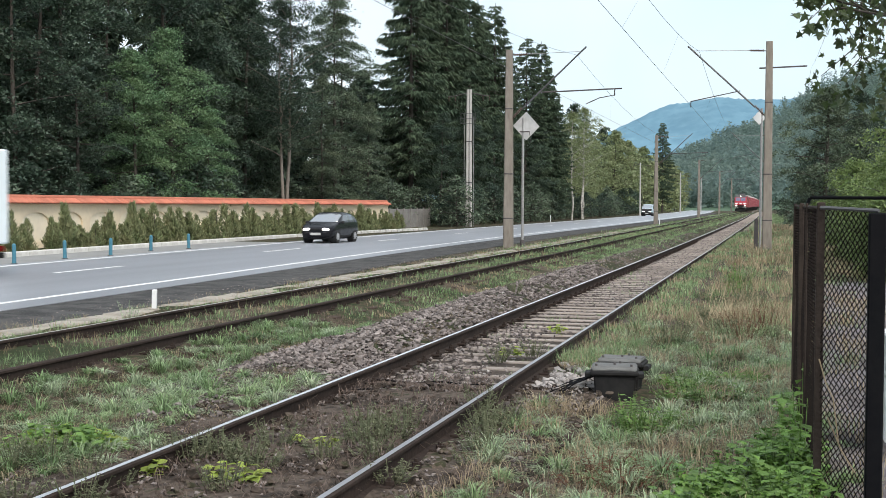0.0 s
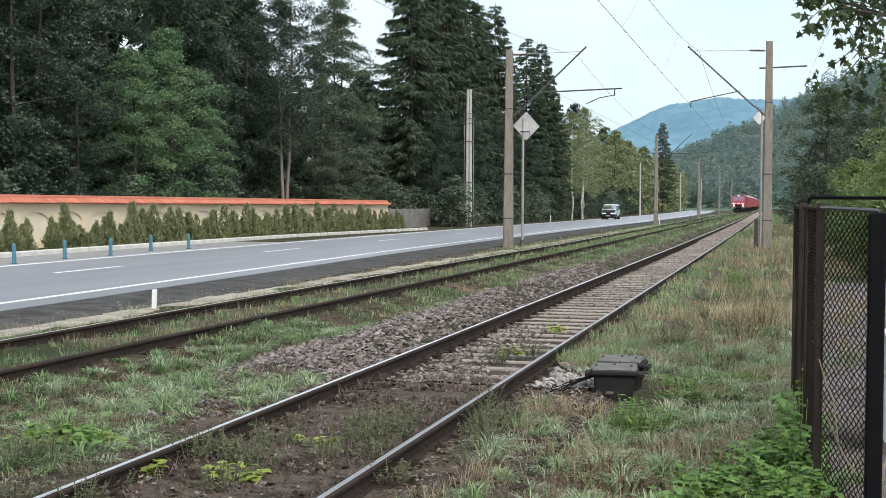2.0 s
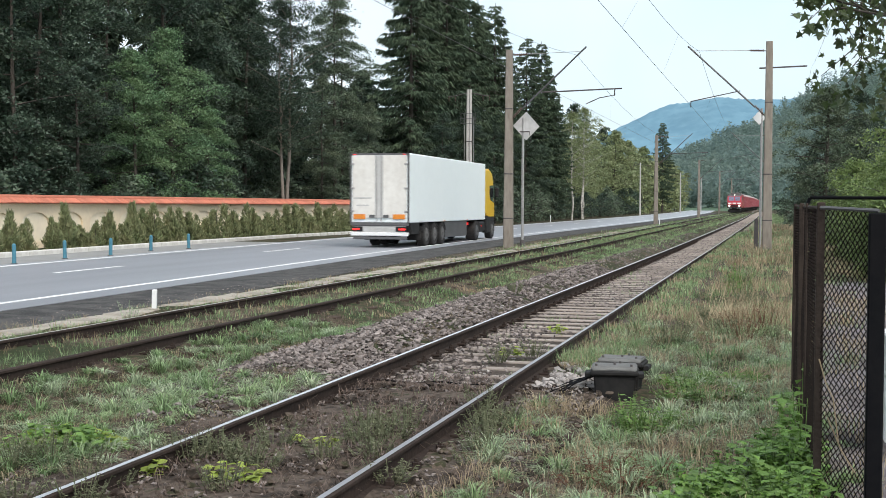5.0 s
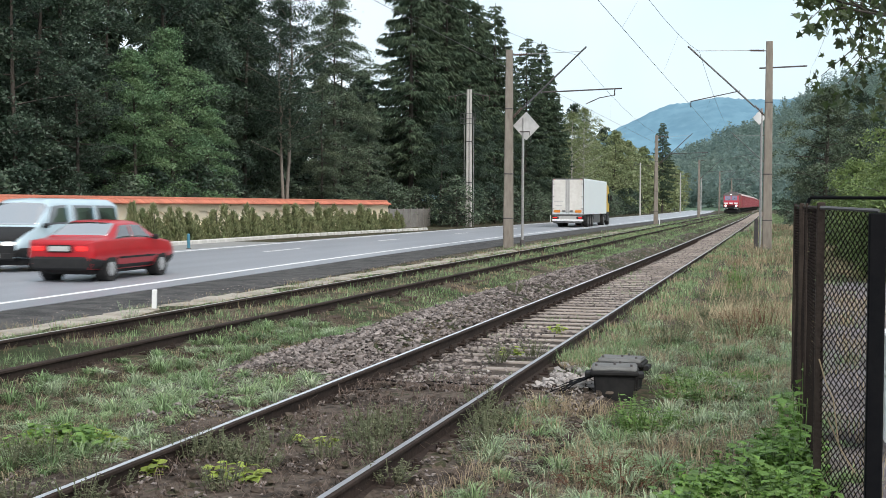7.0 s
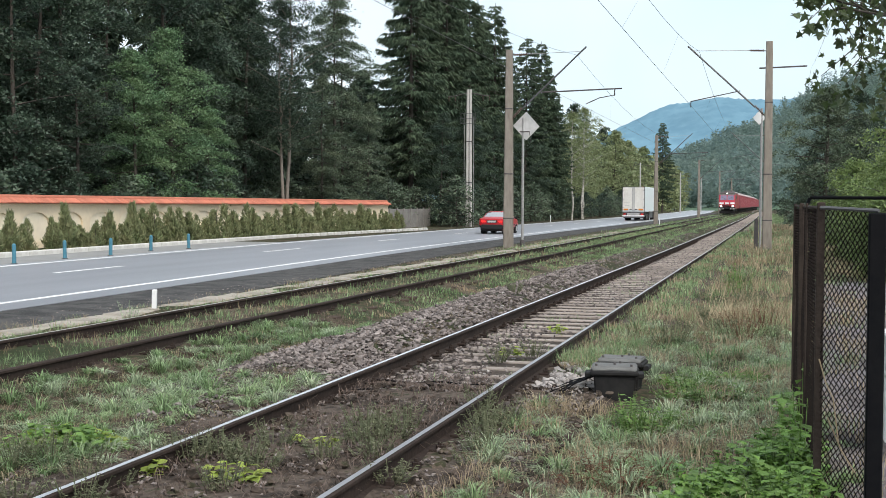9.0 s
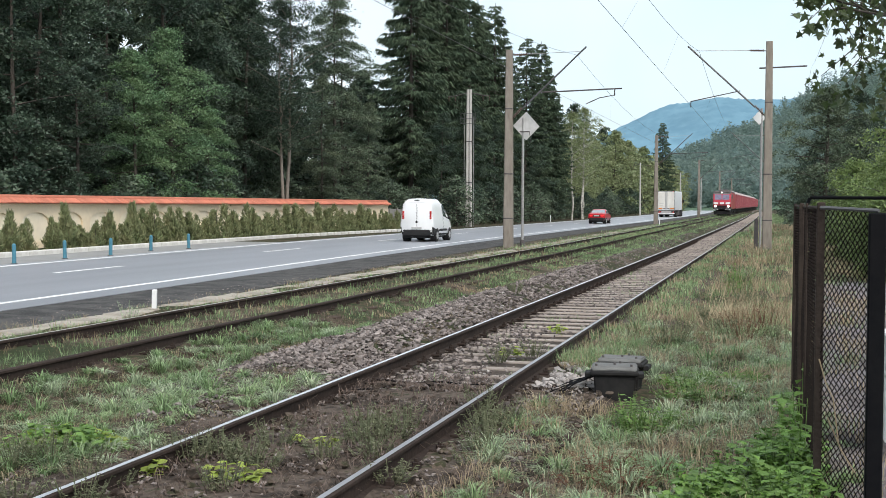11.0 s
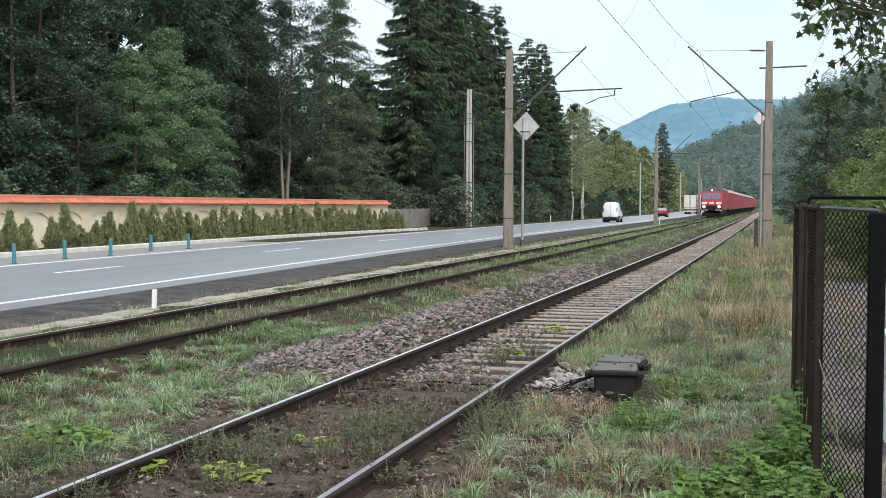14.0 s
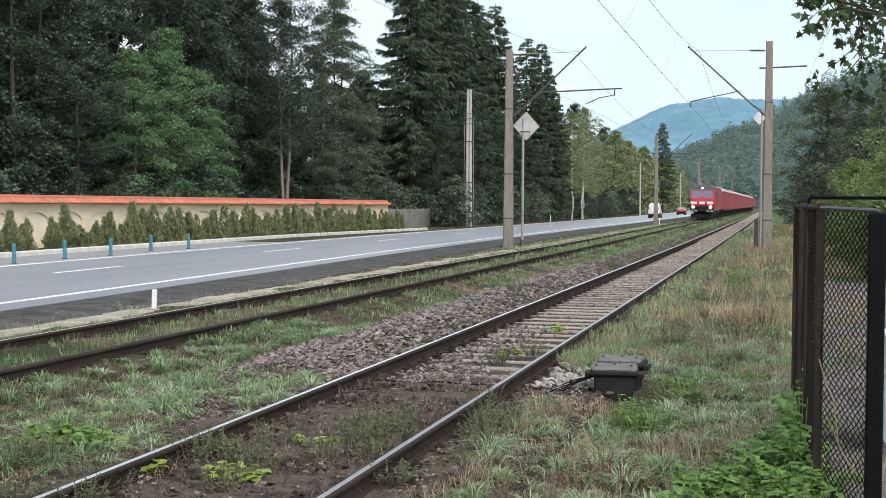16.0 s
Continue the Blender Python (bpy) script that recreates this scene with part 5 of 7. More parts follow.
    # right of the near track
    rosettes("grass_tussocks", M_GRASS, 900, 0.26, 85, -2.0, 0.5, 7.0, 18, 0.12, 0.21, "arching green grass tussocks beside the near track", (1.3, 5.0))
    rosettes("grass_tussocks", M_GRASS_PALE, 1100, 0.26, 85, -2.0, 0.4, 7.0, 18, 0.12, 0.20, "pale grey-green grass tussocks beside the near track", (1.0, 2.0))
    field("grass_tufts", M_GRASS, 800, 20, -2.1, 0.6, 7.0, 18, 0.06, 0.13, "short grass beside the near track", 1.3, patch=(1.3, 5.0), spread=0.07, lean=(0.3, 1.05), w=0.0036)
    field("grass_tufts", M_GRASS, 2600, 18, -1.8, 2.4, 14, 90, 0.10, 0.32, "grass beside the near track", 1.9, patch=(0.6, 1.7))
    field("dry_grass", M_DRY, 2200, 26, -2.0, 0.7, 5.0, 24, 0.08, 0.26, "dry straw-coloured grass beside the track", 1.4, patch=(0.9, 3.6), w=0.0022, lean=(0.3, 1.1))
    field("dry_grass", M_DRY, 2600, 14, -1.5, 2.4, 20, 110, 0.15, 0.55, "tall dry grass along the line", 1.8, patch=(0.4, 2.2))
    field("dry_grass", M_DRY, 700, 20, 0.5, 2.2, 8, 26, 0.1, 0.45, "dry weeds in the yard beyond the fence", 1.3, patch=(0.9, 1.0))
    field("grass_tufts", M_GRASS, 380, 20, 0.45, 2.6, 8, 30, 0.1, 0.4, "rank grass in the yard beyond the fence", 1.3, patch=(0.8, 2.0))
    field("grass_tufts", M_GRASS, 1500, 16, -2.35, -1.7, 13.5, 80, 0.07, 0.2, "grass close to the near rail", 1.7, patch=(0.8, 0.2), zoff=0.06)
    field("dry_grass", M_DRY, 900, 14, -2.3, -1.7, 13, 70, 0.06, 0.2, "dry grass close to the near rail", 1.7, patch=(0.7, 1.2), zoff=0.06)
    # weeds between the near rails
    field("grass_tufts", M_GRASS, 190, 18, -3.85, -2.55, 9.0, 34, 0.06, 0.18, "weeds between the near rails", 2.0, patch=(1.3, 0.7), zoff=0.02)


def herb(name, seed, n_stem, h, spread, leaf_size, n_leaf, material, label, x, y, wide=0.32, zoff=0.0):
    """A leafy weed: stems with paired, pointed leaves."""
    rnd, rng = random.Random(seed), np.random.default_rng(seed)
    t = empty(name, label, "plant", m=pose(x, y, float(ground_z(x, y)) + zoff))
    bm = B()
    V, F = [], []
    for s in range(n_stem):
        az, r = rnd.uniform(0, math.tau), spread * math.sqrt(rnd.random())
        p0 = Vector((math.cos(az) * r * 0.6, math.sin(az) * r * 0.6, 0))
        p1 = Vector((math.cos(az) * r * 1.3, math.sin(az) * r * 1.3, h * rnd.uniform(0.55, 1.05)))
        tube(bm, p0, p1, 0.004, 0.002, 4)
        for k in range(n_leaf):
            f = 0.25 + 0.75 * (k + rnd.random() * 0.6) / n_leaf
            c = p0.lerp(p1, min(1, f))
            a = rnd.uniform(0, math.tau)
            L = leaf_size * rnd.uniform(0.6, 1.2)
            d = Vector((math.cos(a), math.sin(a), rnd.uniform(-0.35, 0.3)))
            q = Vector((-math.sin(a), math.cos(a), rnd.uniform(-0.25, 0.25)))
            w = L * wide
            b = len(V)
            V += [c, c + d * L * 0.35 + q * w, c + d * L * 0.75 + q * w * 0.6, c + d * L + Vector((0, 0, -L * 0.2)), c + d * L * 0.75 - q * w * 0.6, c + d * L * 0.35 - q * w, c + d * L * 0.5 - Vector((0, 0, L * 0.06))]
            F += [(b, b + 1, b + 2, b + 6), (b + 2, b + 3, b + 4, b + 6), (b + 4, b + 5, b, b + 6)]
    part("stalk", bm, material, t)["kind"] = "stuff"
    np_obj("foliage", [tuple(v) for v in V], F, material, t)["kind"] = "stuff"
    return t


def build_herbs():
    rnd = random.Random(31)
    # lush nettle-like bank at the fence
    for i in range(60):
        x = rnd.uniform(-0.62, 0.24)
        y = rnd.uniform(6.9, 9.6)
        if x < -0.62 + (y - 6.9) * 0.30:
            continue
        herb("leafy_weed", 200 + i, 9, rnd.uniform(0.14, 0.29) + 0.22 * max(0, x + 0.1), 0.15, 0.078, 9, M_LEAF_BRIGHT if i % 4 else M_WEED, "lush bright green leafy weed at the fence", x, y, 0.36)
    for i, (x, y, h) in enumerate(((0.10, 9.2, 0.55), (0.17, 8.6, 0.5), (0.08, 10.0, 0.4), (0.2, 9.6, 0.62))):
        herb("leafy_weed", 260 + i, 5, h, 0.10, 0.10, 6, M_LEAF_BRIGHT, "tall green weed climbing at the fence", x, y, 0.36)
    for i, (x, y, h) in enumerate(((-1.08, 9.95, 0.36), (-1.0, 9.7, 0.30), (-1.18, 10.1, 0.3), (-0.83, 25.7, 0.6), (-0.65, 27, 0.5), (-0.92, 28, 0.6))):
        herb("leafy_weed", 270 + i, 12, h, 0.2, 0.06, 9, M_WEED, "bushy yellow-green weed beside the track", x, y, 0.28)
    for i in range(13):
        herb("leafy_weed", 280 + i, 8, rnd.uniform(0.13, 0.22), 0.13, 0.095, 6, M_LIME if i % 3 == 1 else M_LEAF_BRIGHT if i % 3 else M_WEED, "low broad-leaved weed between the tracks", -5.3 + 0.055 * i + rnd.uniform(-0.05, 0.05), 7.85 + rnd.uniform(-0.15, 0.25), 0.42)
    for i, (x, y) in enumerate(((-3.92, 7.15), (-3.38, 7.12), (-3.28, 7.15), (-3.26, 8.35), (-2.98, 14.1), (-2.95, 16.9))):
        herb("leafy_weed", 300 + i, 6, 0.12, 0.14, 0.08, 6, M_LIME, "low yellow-green weed between the rails", x, y, 0.42, 0.07)
    # low clover-like patches and russet weeds in the dry grass
    for i in range(16):
        x, y = rnd.uniform(-0.95, -0.25), rnd.uniform(10.0, 14.0)
        herb("clover_patch", 400 + i, 22, rnd.uniform(0.08, 0.16), 0.22, 0.045, 5, M_WEED, "low patch of green clover-like leaves", x, y, 0.45)
    for i, (x, y, h) in enumerate(((-1.05, 8.1, 0.16), (-1.15, 8.3, 0.16), (-0.95, 7.9, 0.16), (-1.2, 7.9, 0.15), (-0.8, 8.2, 0.16), (-0.45, 17.2, 0.4), (-0.25, 17.8, 0.42), (-0.6, 18.0, 0.35), (-0.1, 18.6, 0.4), (-1.0, 6.7, 0.2), (-0.35, 16.6, 0.35))):
        herb("russet_weed", 430 + i, 13, h, 0.2, 0.045, 7, M_REDWEED, "russet withered weed in dry grass", x, y, 0.2)
    for i in range(14):
        x, y = rnd.uniform(-1.5, 0.6), rnd.uniform(14.5, 32)
        herb("wiry_weed", 450 + i, 30, rnd.uniform(0.2, 0.4), 0.28, 0.05, 9, M_HEATH, "grey-green wiry weed in the grass", x, y, 0.22)
    herb("flowering_weed", 470, 9, 0.34, 0.16, 0.05, 8, M_GRASS_PALE, "pale grey-green flowering weed between the far rails", -8.55, 15.1, 0.3, 0.04)
    # dark heather-like weeds along the rails
    for i, (x, y) in enumerate(((-3.86, 7.65), (-3.75, 7.85), (-3.6, 7.7), (-3.45, 7.6), (-3.3, 7.5), (-2.84, 8.4), (-2.75, 8.7), (-2.9, 8.8), (-3.0, 8.5), (-2.22, 9.45), (-2.15, 9.7), (-2.1, 9.1), (-2.05, 8.6), (-1.95, 8.1), (-3.1, 9.1), (-4.75, 7.3), (-5.0, 7.4), (-4.9, 7.15), (-5.3, 7.3), (-3.05, 13.6), (-2.75, 14.2), (-1.9, 16.5), (-2.0, 18.5), (-1.7, 21.5), (-1.55, 25), (-1.9, 29), (-4.9, 23.2), (-4.75, 22.5), (-1.35, 18), (-1.1, 20), (-3.85, 6.2), (-2.45, 10.3), (-1.9, 14.2), (-3.3, 6.9), (-3.75, 7.8), (-3.0, 7.9), (-2.7, 8.1), (-3.5, 8.2), (-4.0, 6.8), (-4.15, 8.0), (-4.3, 7.0), (-2.8, 9.2), (-4.4, 6.4), (-4.7, 6.3), (-5.0, 6.5), (-2.1, 9.6), (-2.35, 7.4))):
        herb("wiry_weed", 320 + i, 26, rnd.uniform(0.16, 0.26), 0.16, 0.035, 9, M_HEATH, "dark wiry weed growing beside the rail", x, y, 0.22, 0.07 if -4.0 < x < -2.0 else 0.02)


# outline of a five-lobed leaf, from the stalk round to the stalk
LOBES = ((0, 0.05), (0.42, -0.08), (0.24, 0.18), (0.62, 0.42), (0.26, 0.48), (0.22, 0.66), (0, 1.05), (-0.22, 0.66), (-0.26, 0.48), (-0.62, 0.42), (-0.24, 0.18), (-0.42, -0.08))


def build_overhang():
    """Maple boughs that reach in over the fence from a trunk beyond it."""
    rnd, rng = random.Random(77), np.random.default_rng(77)
    t = empty("maple_tree", "leafy maple with boughs hanging over the fence", "tree", m=pose(3.95, 12.2, -0.35))
    bm = B()
    limb(bm, (0, 0, -0.2), (-0.1, 0, 2.6), 0.15, 0.12, 9, 0.04, rnd)
    limb(bm, (-0.1, 0, 2.6), (-0.2, 0.2, 6.5), 0.12, 0.05, 8, 0.06, rnd)
    ends = []
    for z0, tip in ((2.9, (-3.58, -0.6, 3.86)), (3.1, (-3.5, -0.2, 4.05)), (3.0, (-3.45, -1.0, 3.7)), (3.3, (-3.3, 0.3, 4.2)), (3.2, (-2.9, -1.2, 4.2)), (2.6, (-2.85, -0.4, 2.95)), (2.8, (-3.15, 0.1, 3.45))):
        p0, p1 = Vector((-0.12, 0.05, z0)), Vector(tip)
        limb(bm, p0, p1, 0.045, 0.008, 6, 0.12, rnd)
        for k in range(28):
            s = rnd.uniform(0.4, 1.05)
            b = p0.lerp(p1, s)
            e = b + Vector((rnd.uniform(-0.3, 0.3), rnd.gauss(0, 0.28), rnd.uniform(-0.42, 0.22)))
            tube(bm, b, e, 0.006, 0.003, 4)
            ends.append(e)
    part("trunk", bm, M_BARK, t)
    V, F = [], []
    for e in ends:
        for k in range(11):
            c = e + Vector((rnd.gauss(0, 0.09), rnd.gauss(0, 0.09), rnd.gauss(-0.05, 0.08)))
            a = rnd.uniform(0, math.tau)
            L = rnd.uniform(0.055, 0.105)
            u = Vector((0.7 * math.cos(a), 0.7 * math.sin(a), rnd.uniform(-1.3, -0.1))).normalized()
            w = u.cross(Vector((rnd.gauss(0, 1), rnd.gauss(0, 1), rnd.gauss(0, 0.5)))).normalized()
            fold = u.cross(w) * L
            b = len(V)
            V += [c + w * (p * L) + u * (q * L) + fold * (0.28 * abs(p)) for p, q in LOBES]
            F += [(b, b + 1 + i, b + 2 + i) for i in range(len(LOBES) - 2)]
    np_obj("crown", [tuple(v) for v in V], F, mat("maple_leaf", (0.036, 0.062, 0.024), (0.075, 0.105, 0.036), 0.5, 3, 0.6, 0, island=True, amount=0.5, translucent=0.3), t)


# ---------- hills ----------
HILL_X = (-900, -170, -110, -66, -30, 0, 38, 78, 130, 260, 500, 900)
HILL_Z = (0, 0, 8, 29, 48, 62, 82, 97, 114, 138, 158, 158)


def hill_z(x, y):
    crest = np.interp(x, HILL_X, HILL_Z)
    t = np.clip((y - 430) / 420, 0, 1)
    return crest * t ** 1.15 + 3.0 * bumps(x, y, 0.03) * t


def build_hills():
    xs, ys = np.linspace(-260, 560, 60), np.linspace(430, 850, 30)
    X, Y = np.meshgrid(xs, ys)
    v = np.stack([X, Y, hill_z(X, Y)], -1).reshape(-1, 3)
    n = len(xs)
    i = (np.arange(len(ys) - 1)[:, None] * n + np.arange(n - 1)[None]).ravel()
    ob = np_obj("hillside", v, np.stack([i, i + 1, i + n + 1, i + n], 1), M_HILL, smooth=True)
    tagged(ob, "wooded green hillside rising beyond the valley bend", "hill", kind="structure")
    rng = np.random.default_rng(9)
    m = 3000
    u = rng.uniform(-0.125, 0.115, m)
    y = rng.uniform(440, 850, m)
    x = u * y
    z = hill_z(x, y)
    k = np.repeat(np.arange(m), 48)
    hgt = rng.uniform(6, 12, m)
    con = rng.random(m) < 0.3
    s = rng.random(len(k))
    rad = np.where(con[k], 2.6 * (1 - s), 3.4 * np.sqrt(np.clip(1 - (2 * s - 0.9) ** 2, 0.05, 1)))
    a = rng.uniform(0, math.tau, len(k))
    r = rad * np.sqrt(rng.random(len(k)))
    c = np.stack([x[k] + r * np.cos(a), y[k] + r * np.sin(a), z[k] + s * hgt[k]], 1)
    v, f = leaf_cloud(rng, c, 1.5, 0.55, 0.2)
    tagged(np_obj("hill_woods", v, f, M_HILLTREE), "dense far woods on the hillside, paled with haze in the leaf colour", "woods", kind="stuff")
    # distant hill, its blue haze carried by the material
    xs, ys = np.linspace(-900, 900, 240), np.linspace(2300, 3200, 60)
    X, Y = np.meshgrid(xs, ys)
    prof = np.interp(xs, [-900, -620, -420, -330, -260, -200, -140, -60, 40, 150, 300, 600, 900], [0, 60, 150, 195, 218, 232, 246, 238, 240, 215, 200, 150, 120])
    rough_top = 0.8 * np.random.default_rng(2).normal(size=len(xs))
    t = np.clip((ys - 2300) / 500, 0, 1)
    Z = prof[None] * (t[:, None] ** 0.8) * np.where(ys > 2800, 1 - (ys - 2800) / 600, 1)[:, None] + 7 * bumps(X, Y, 0.012) + 2.0 * bumps(X, Y, 0.035, 1.0) + rough_top[None]
    n = len(xs)
    i = (np.arange(len(ys) - 1)[:, None] * n + np.arange(n - 1)[None]).ravel()
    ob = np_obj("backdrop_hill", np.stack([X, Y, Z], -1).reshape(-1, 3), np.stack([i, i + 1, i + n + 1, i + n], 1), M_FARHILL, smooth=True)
    tagged(ob, "distant wooded mountain, blue haze put into its faintly glowing colour", "mountain", kind="structure")


# ---------- vehicles: local y runs from the rear (0) to the front ----------
def wheel(parent, x, y, r, w, side, rim=M_RIM):
    """A wheel with tyre, rim and hub, its outer face on the given side."""
    o = new("wheel")
    o.parent = parent
    o.matrix_basis = pose(x, y, r)
    bm = B()
    n = 24
    prof = [(-w / 2, r * 0.62), (-w / 2, r * 0.93), (-w / 2 + 0.03, r), (w / 2 - 0.03, r), (w / 2, r * 0.93), (w / 2, r * 0.62)]
    rings = [[bm.verts.new((px, pr * math.cos(math.tau * i / n), pr * math.sin(math.tau * i / n))) for i in range(n)] for px, pr in prof]
    for a, b in zip(rings, rings[1:] + rings[:1]):
        for i in range(n):
            bm.faces.new((a[i], a[(i + 1) % n], b[(i + 1) % n], b[i]))
    part("tyre", bm, M_TYRE, o)
    bm = B()
    tube(bm, (-w * 0.44, 0, 0), (w * 0.44, 0, 0), r * 0.63, r * 0.63, 20)
    e = side * w * 0.42
    tube(bm, (e, 0, 0), (e + side * w * 0.12, 0, 0), r * 0.62, r * 0.50, 18)
    tube(bm, (e, 0, 0), (e + side * w * 0.2, 0, 0), r * 0.18, r * 0.16, 10)
    part("rim", bm, rim, o)
    return o


def loft(stations):
    """The half surface of a car body: stations of (y, underside z, sill x, widest x, widest z, belt z, roof x, roof z). Returns place(y, t), t from 0 (under the middle) to 7 (top of the middle)."""
    A = np.array(stations, float)
    fine = np.linspace(A[0, 0], A[-1, 0], 241)
    kern = np.hanning(15) / np.hanning(15).sum()
    C = [np.interp(fine, A[:, 0], A[:, k]) for k in range(1, 8)]
    C = [np.where((fine > A[0, 0] + 0.12) & (fine < A[-1, 0] - 0.12), np.convolve(np.pad(c, 7, mode="edge"), kern, "valid"), c) for c in C]

    def at(y, t):
        zb, ws, wb, zm, zl, wr, zr = (float(np.interp(y, fine, c)) for c in C)
        k = zr - zl
        P = ((0, zb), (ws - 0.08, zb), (ws, zb + 0.10), (wb, zm), (wb - 0.035, zl), (wr + 0.09, zl + 0.80 * k), (wr - 0.05, zl + 0.965 * k), (0, zr))
        i = min(6, int(t))
        u = t - i
        return Vector((P[i][0] + (P[i + 1][0] - P[i][0]) * u, y, P[i][1] + (P[i + 1][1] - P[i][1]) * u))

    return at


def loft_body(parent, at, y0, y1, paint):
    ys = np.concatenate([[y0, y0 + 0.03, y0 + 0.07], np.linspace(y0 + 0.12, y1 - 0.12, 52), [y1 - 0.07, y1 - 0.03, y1]])
    ts = [0, 1, 1.5, 2, 2.5, 3, 3.5, 3.95, 4.05, 4.5, 4.95, 5.25, 5.6, 6, 6.3, 6.65, 7]
    V, F = [], []
    n = 2 * len(ts) - 2
    for y in ys:
        half = [at(float(y), t) for t in ts]
        V += half + [Vector((-p.x, p.y, p.z)) for p in half[-2:0:-1]]
    for i in range(len(ys) - 1):
        for k in range(n):
            F.append((i * n + k, i * n + (k + 1) % n, (i + 1) * n + (k + 1) % n, (i + 1) * n + k))
    bm = B()
    vs = [bm.verts.new(v) for v in V]
    for f in F:
        bm.faces.new([vs[k] for k in f])
    bm.faces.new(vs[:n][::-1])
    bm.faces.new(vs[-n:])
    return part("body", bm, paint, parent, smooth=True)


def pane(name, parent, at, quad, material, label="", side=1, off=0.008, n=7):
    """A curved sheet laid on the body, with turned-in rims; quad: (y, t) corners, low rear, low front, high front, high rear. side 0 spans the top from one side to the other."""
    def raw(y, t):
        if t > 7:
            p = at(y, 14 - t)
            return Vector((-p.x, p.y, p.z))
        return at(y, t)

    def spot(u, v, o):
        (ya, ta), (yb, tb), (yc, tc), (yd, td) = quad
        y = (ya * (1 - u) + yb * u) * (1 - v) + (yd * (1 - u) + yc * u) * v
        t = (ta * (1 - u) + tb * u) * (1 - v) + (td * (1 - u) + tc * u) * v
        p = raw(y, t)
        nrm = (raw(y + 0.02, t) - raw(y - 0.02, t)).cross(raw(y, t + 0.05) - raw(y, t - 0.05))
        nrm = nrm.normalized() if nrm.length > 1e-9 else Vector((0, 0, 1))
        if nrm.dot(p - Vector((0, p.y, 0.7))) < 0:
            nrm = -nrm
        p = p + nrm * o
        return Vector((-p.x, p.y, p.z)) if side < 0 else p

    bm = B()
    m = n if side else 2 * n
    g = {}
    for i in range(n + 2 + 1):
        for k in range(m + 2 + 1):
            rim = i in (0, n + 2) or k in (0, m + 2)
            u, v = min(max(i - 1, 0), n) / n, min(max(k - 1, 0), m) / m
            g[i, k] = bm.verts.new(spot(u, v, -0.006 if rim else off))
    for i in range(n + 2):
        for k in range(m + 2):
            bm.faces.new((g[i, k], g[i + 1, k], g[i + 1, k + 1], g[i, k + 1]))
    return part(name, bm, material, parent, label, smooth=True)


def car(name, label, category, stations, paint, lit, wheels, r, screen, rear, sides, bumper=M_TRIM, lamp_z=0.66, lamp_w=0.30, tail=M_TAIL, tail_size=(0.30, 0.06, 0.13), tail_z=0.78, plate_rear_z=0.72, rear_glass=None, lamp_x=0.5, tail_x=0.56):
    """A car body drawn along its length, with glass, lamps, bumpers and wheels laid on it."""
    o = empty(name, label, category)
    at = loft(stations)
    L, y0 = stations[-1][0], stations[0][0]
    w = 2 * max(q[3] for q in stations)
    loft_body(o, at, y0, L, paint)
    pane("windscreen", o, at, [(screen[0], 5.55), (screen[1], 5.15), (screen[1], 8.85), (screen[0], 8.45)], M_GLASS, "pale sky-reflecting windscreen", 0)
    pane("rear_window", o, at, [(rear[0], 5.3), (rear[1], 5.6), (rear[1], 8.4), (rear[0], 8.7)], rear_glass or M_GLASS, "rear window", 0)
    for s in (-1, 1):
        for q in sides:
            pane("side_window", o, at, [(q[0], 4.12), (q[1], 4.12), (q[2], 4.93), (q[3], 4.93)], M_SIDE_GLASS, "dark window glass", s)
        pane("front_bumper", o, at, [(L - 0.55, 1.2), (L - 0.015, 1.2), (L - 0.015, 2.75), (L - 0.55, 2.5)], bumper, "", s, 0.016)
        pane("rear_bumper", o, at, [(y0 + 0.015, 1.2), (y0 + 0.55, 1.2), (y0 + 0.55, 2.5), (y0 + 0.015, 2.75)], bumper, "", s, 0.016)
        pane("sill", o, at, [(wheels[0] + r + 0.1, 1.3), (wheels[1] - r - 0.1, 1.3), (wheels[1] - r - 0.1, 2.05), (wheels[0] + r + 0.1, 2.05)], M_TRIM, "", s, 0.006)
        for y in wheels:
            x = at(y, 2.6).x
            bm = B()
            tube(bm, (s * (x - 0.30), y, r + 0.02), (s * (x + 0.012), y, r + 0.02), r + 0.035, r + 0.03, 24)
            part("wheel_arch", bm, M_TRIM, o)
            wheel(o, s * (x - 0.075), y, r, 0.19, s)
        small_box("headlight", o, (s * lamp_x, L - 0.03, lamp_z), (lamp_w, 0.12, 0.13), M_LAMP if lit else M_LAMP_OFF, 0.045)
        small_box("tail_light", o, (s * tail_x, y0 + 0.01, tail_z), tail_size, tail, 0.025)
        xm = at(screen[0] - 0.15, 4.1).x
        small_box("mirror", o, (s * (xm + 0.09), screen[0] - 0.22, at(screen[0] - 0.3, 4.2).z + 0.02), (0.19, 0.10, 0.13), M_TRIM, 0.04)
    small_box("front_bumper", o, (0, L - 0.015, 0.42), (w - 0.50, 0.12, 0.22), bumper, 0.045)
    small_box("rear_bumper", o, (0, y0 + 0.015, 0.43), (w - 0.30, 0.14, 0.30), bumper, 0.05)
    small_box("grille", o, (0, L + 0.004, lamp_z), (max(0.3, 2 * lamp_x - lamp_w - 0.06), 0.05, 0.12), M_TRIM, 0.02)
    small_box("underbody", o, (0, (L + y0) / 2, 0.25), (w - 0.5, L - 0.6, 0.16), M_TRIM, 0.02)
    small_box("number_plate", o, (0, L + 0.055, 0.43), (0.5, 0.015, 0.11), M_PLATE, 0.003, "plain pale plate")
    small_box("number_plate", o, (0, y0 - 0.03, plate_rear_z), (0.5, 0.06, 0.11), M_PLATE, 0.003, "plain pale plate")
    return o, at


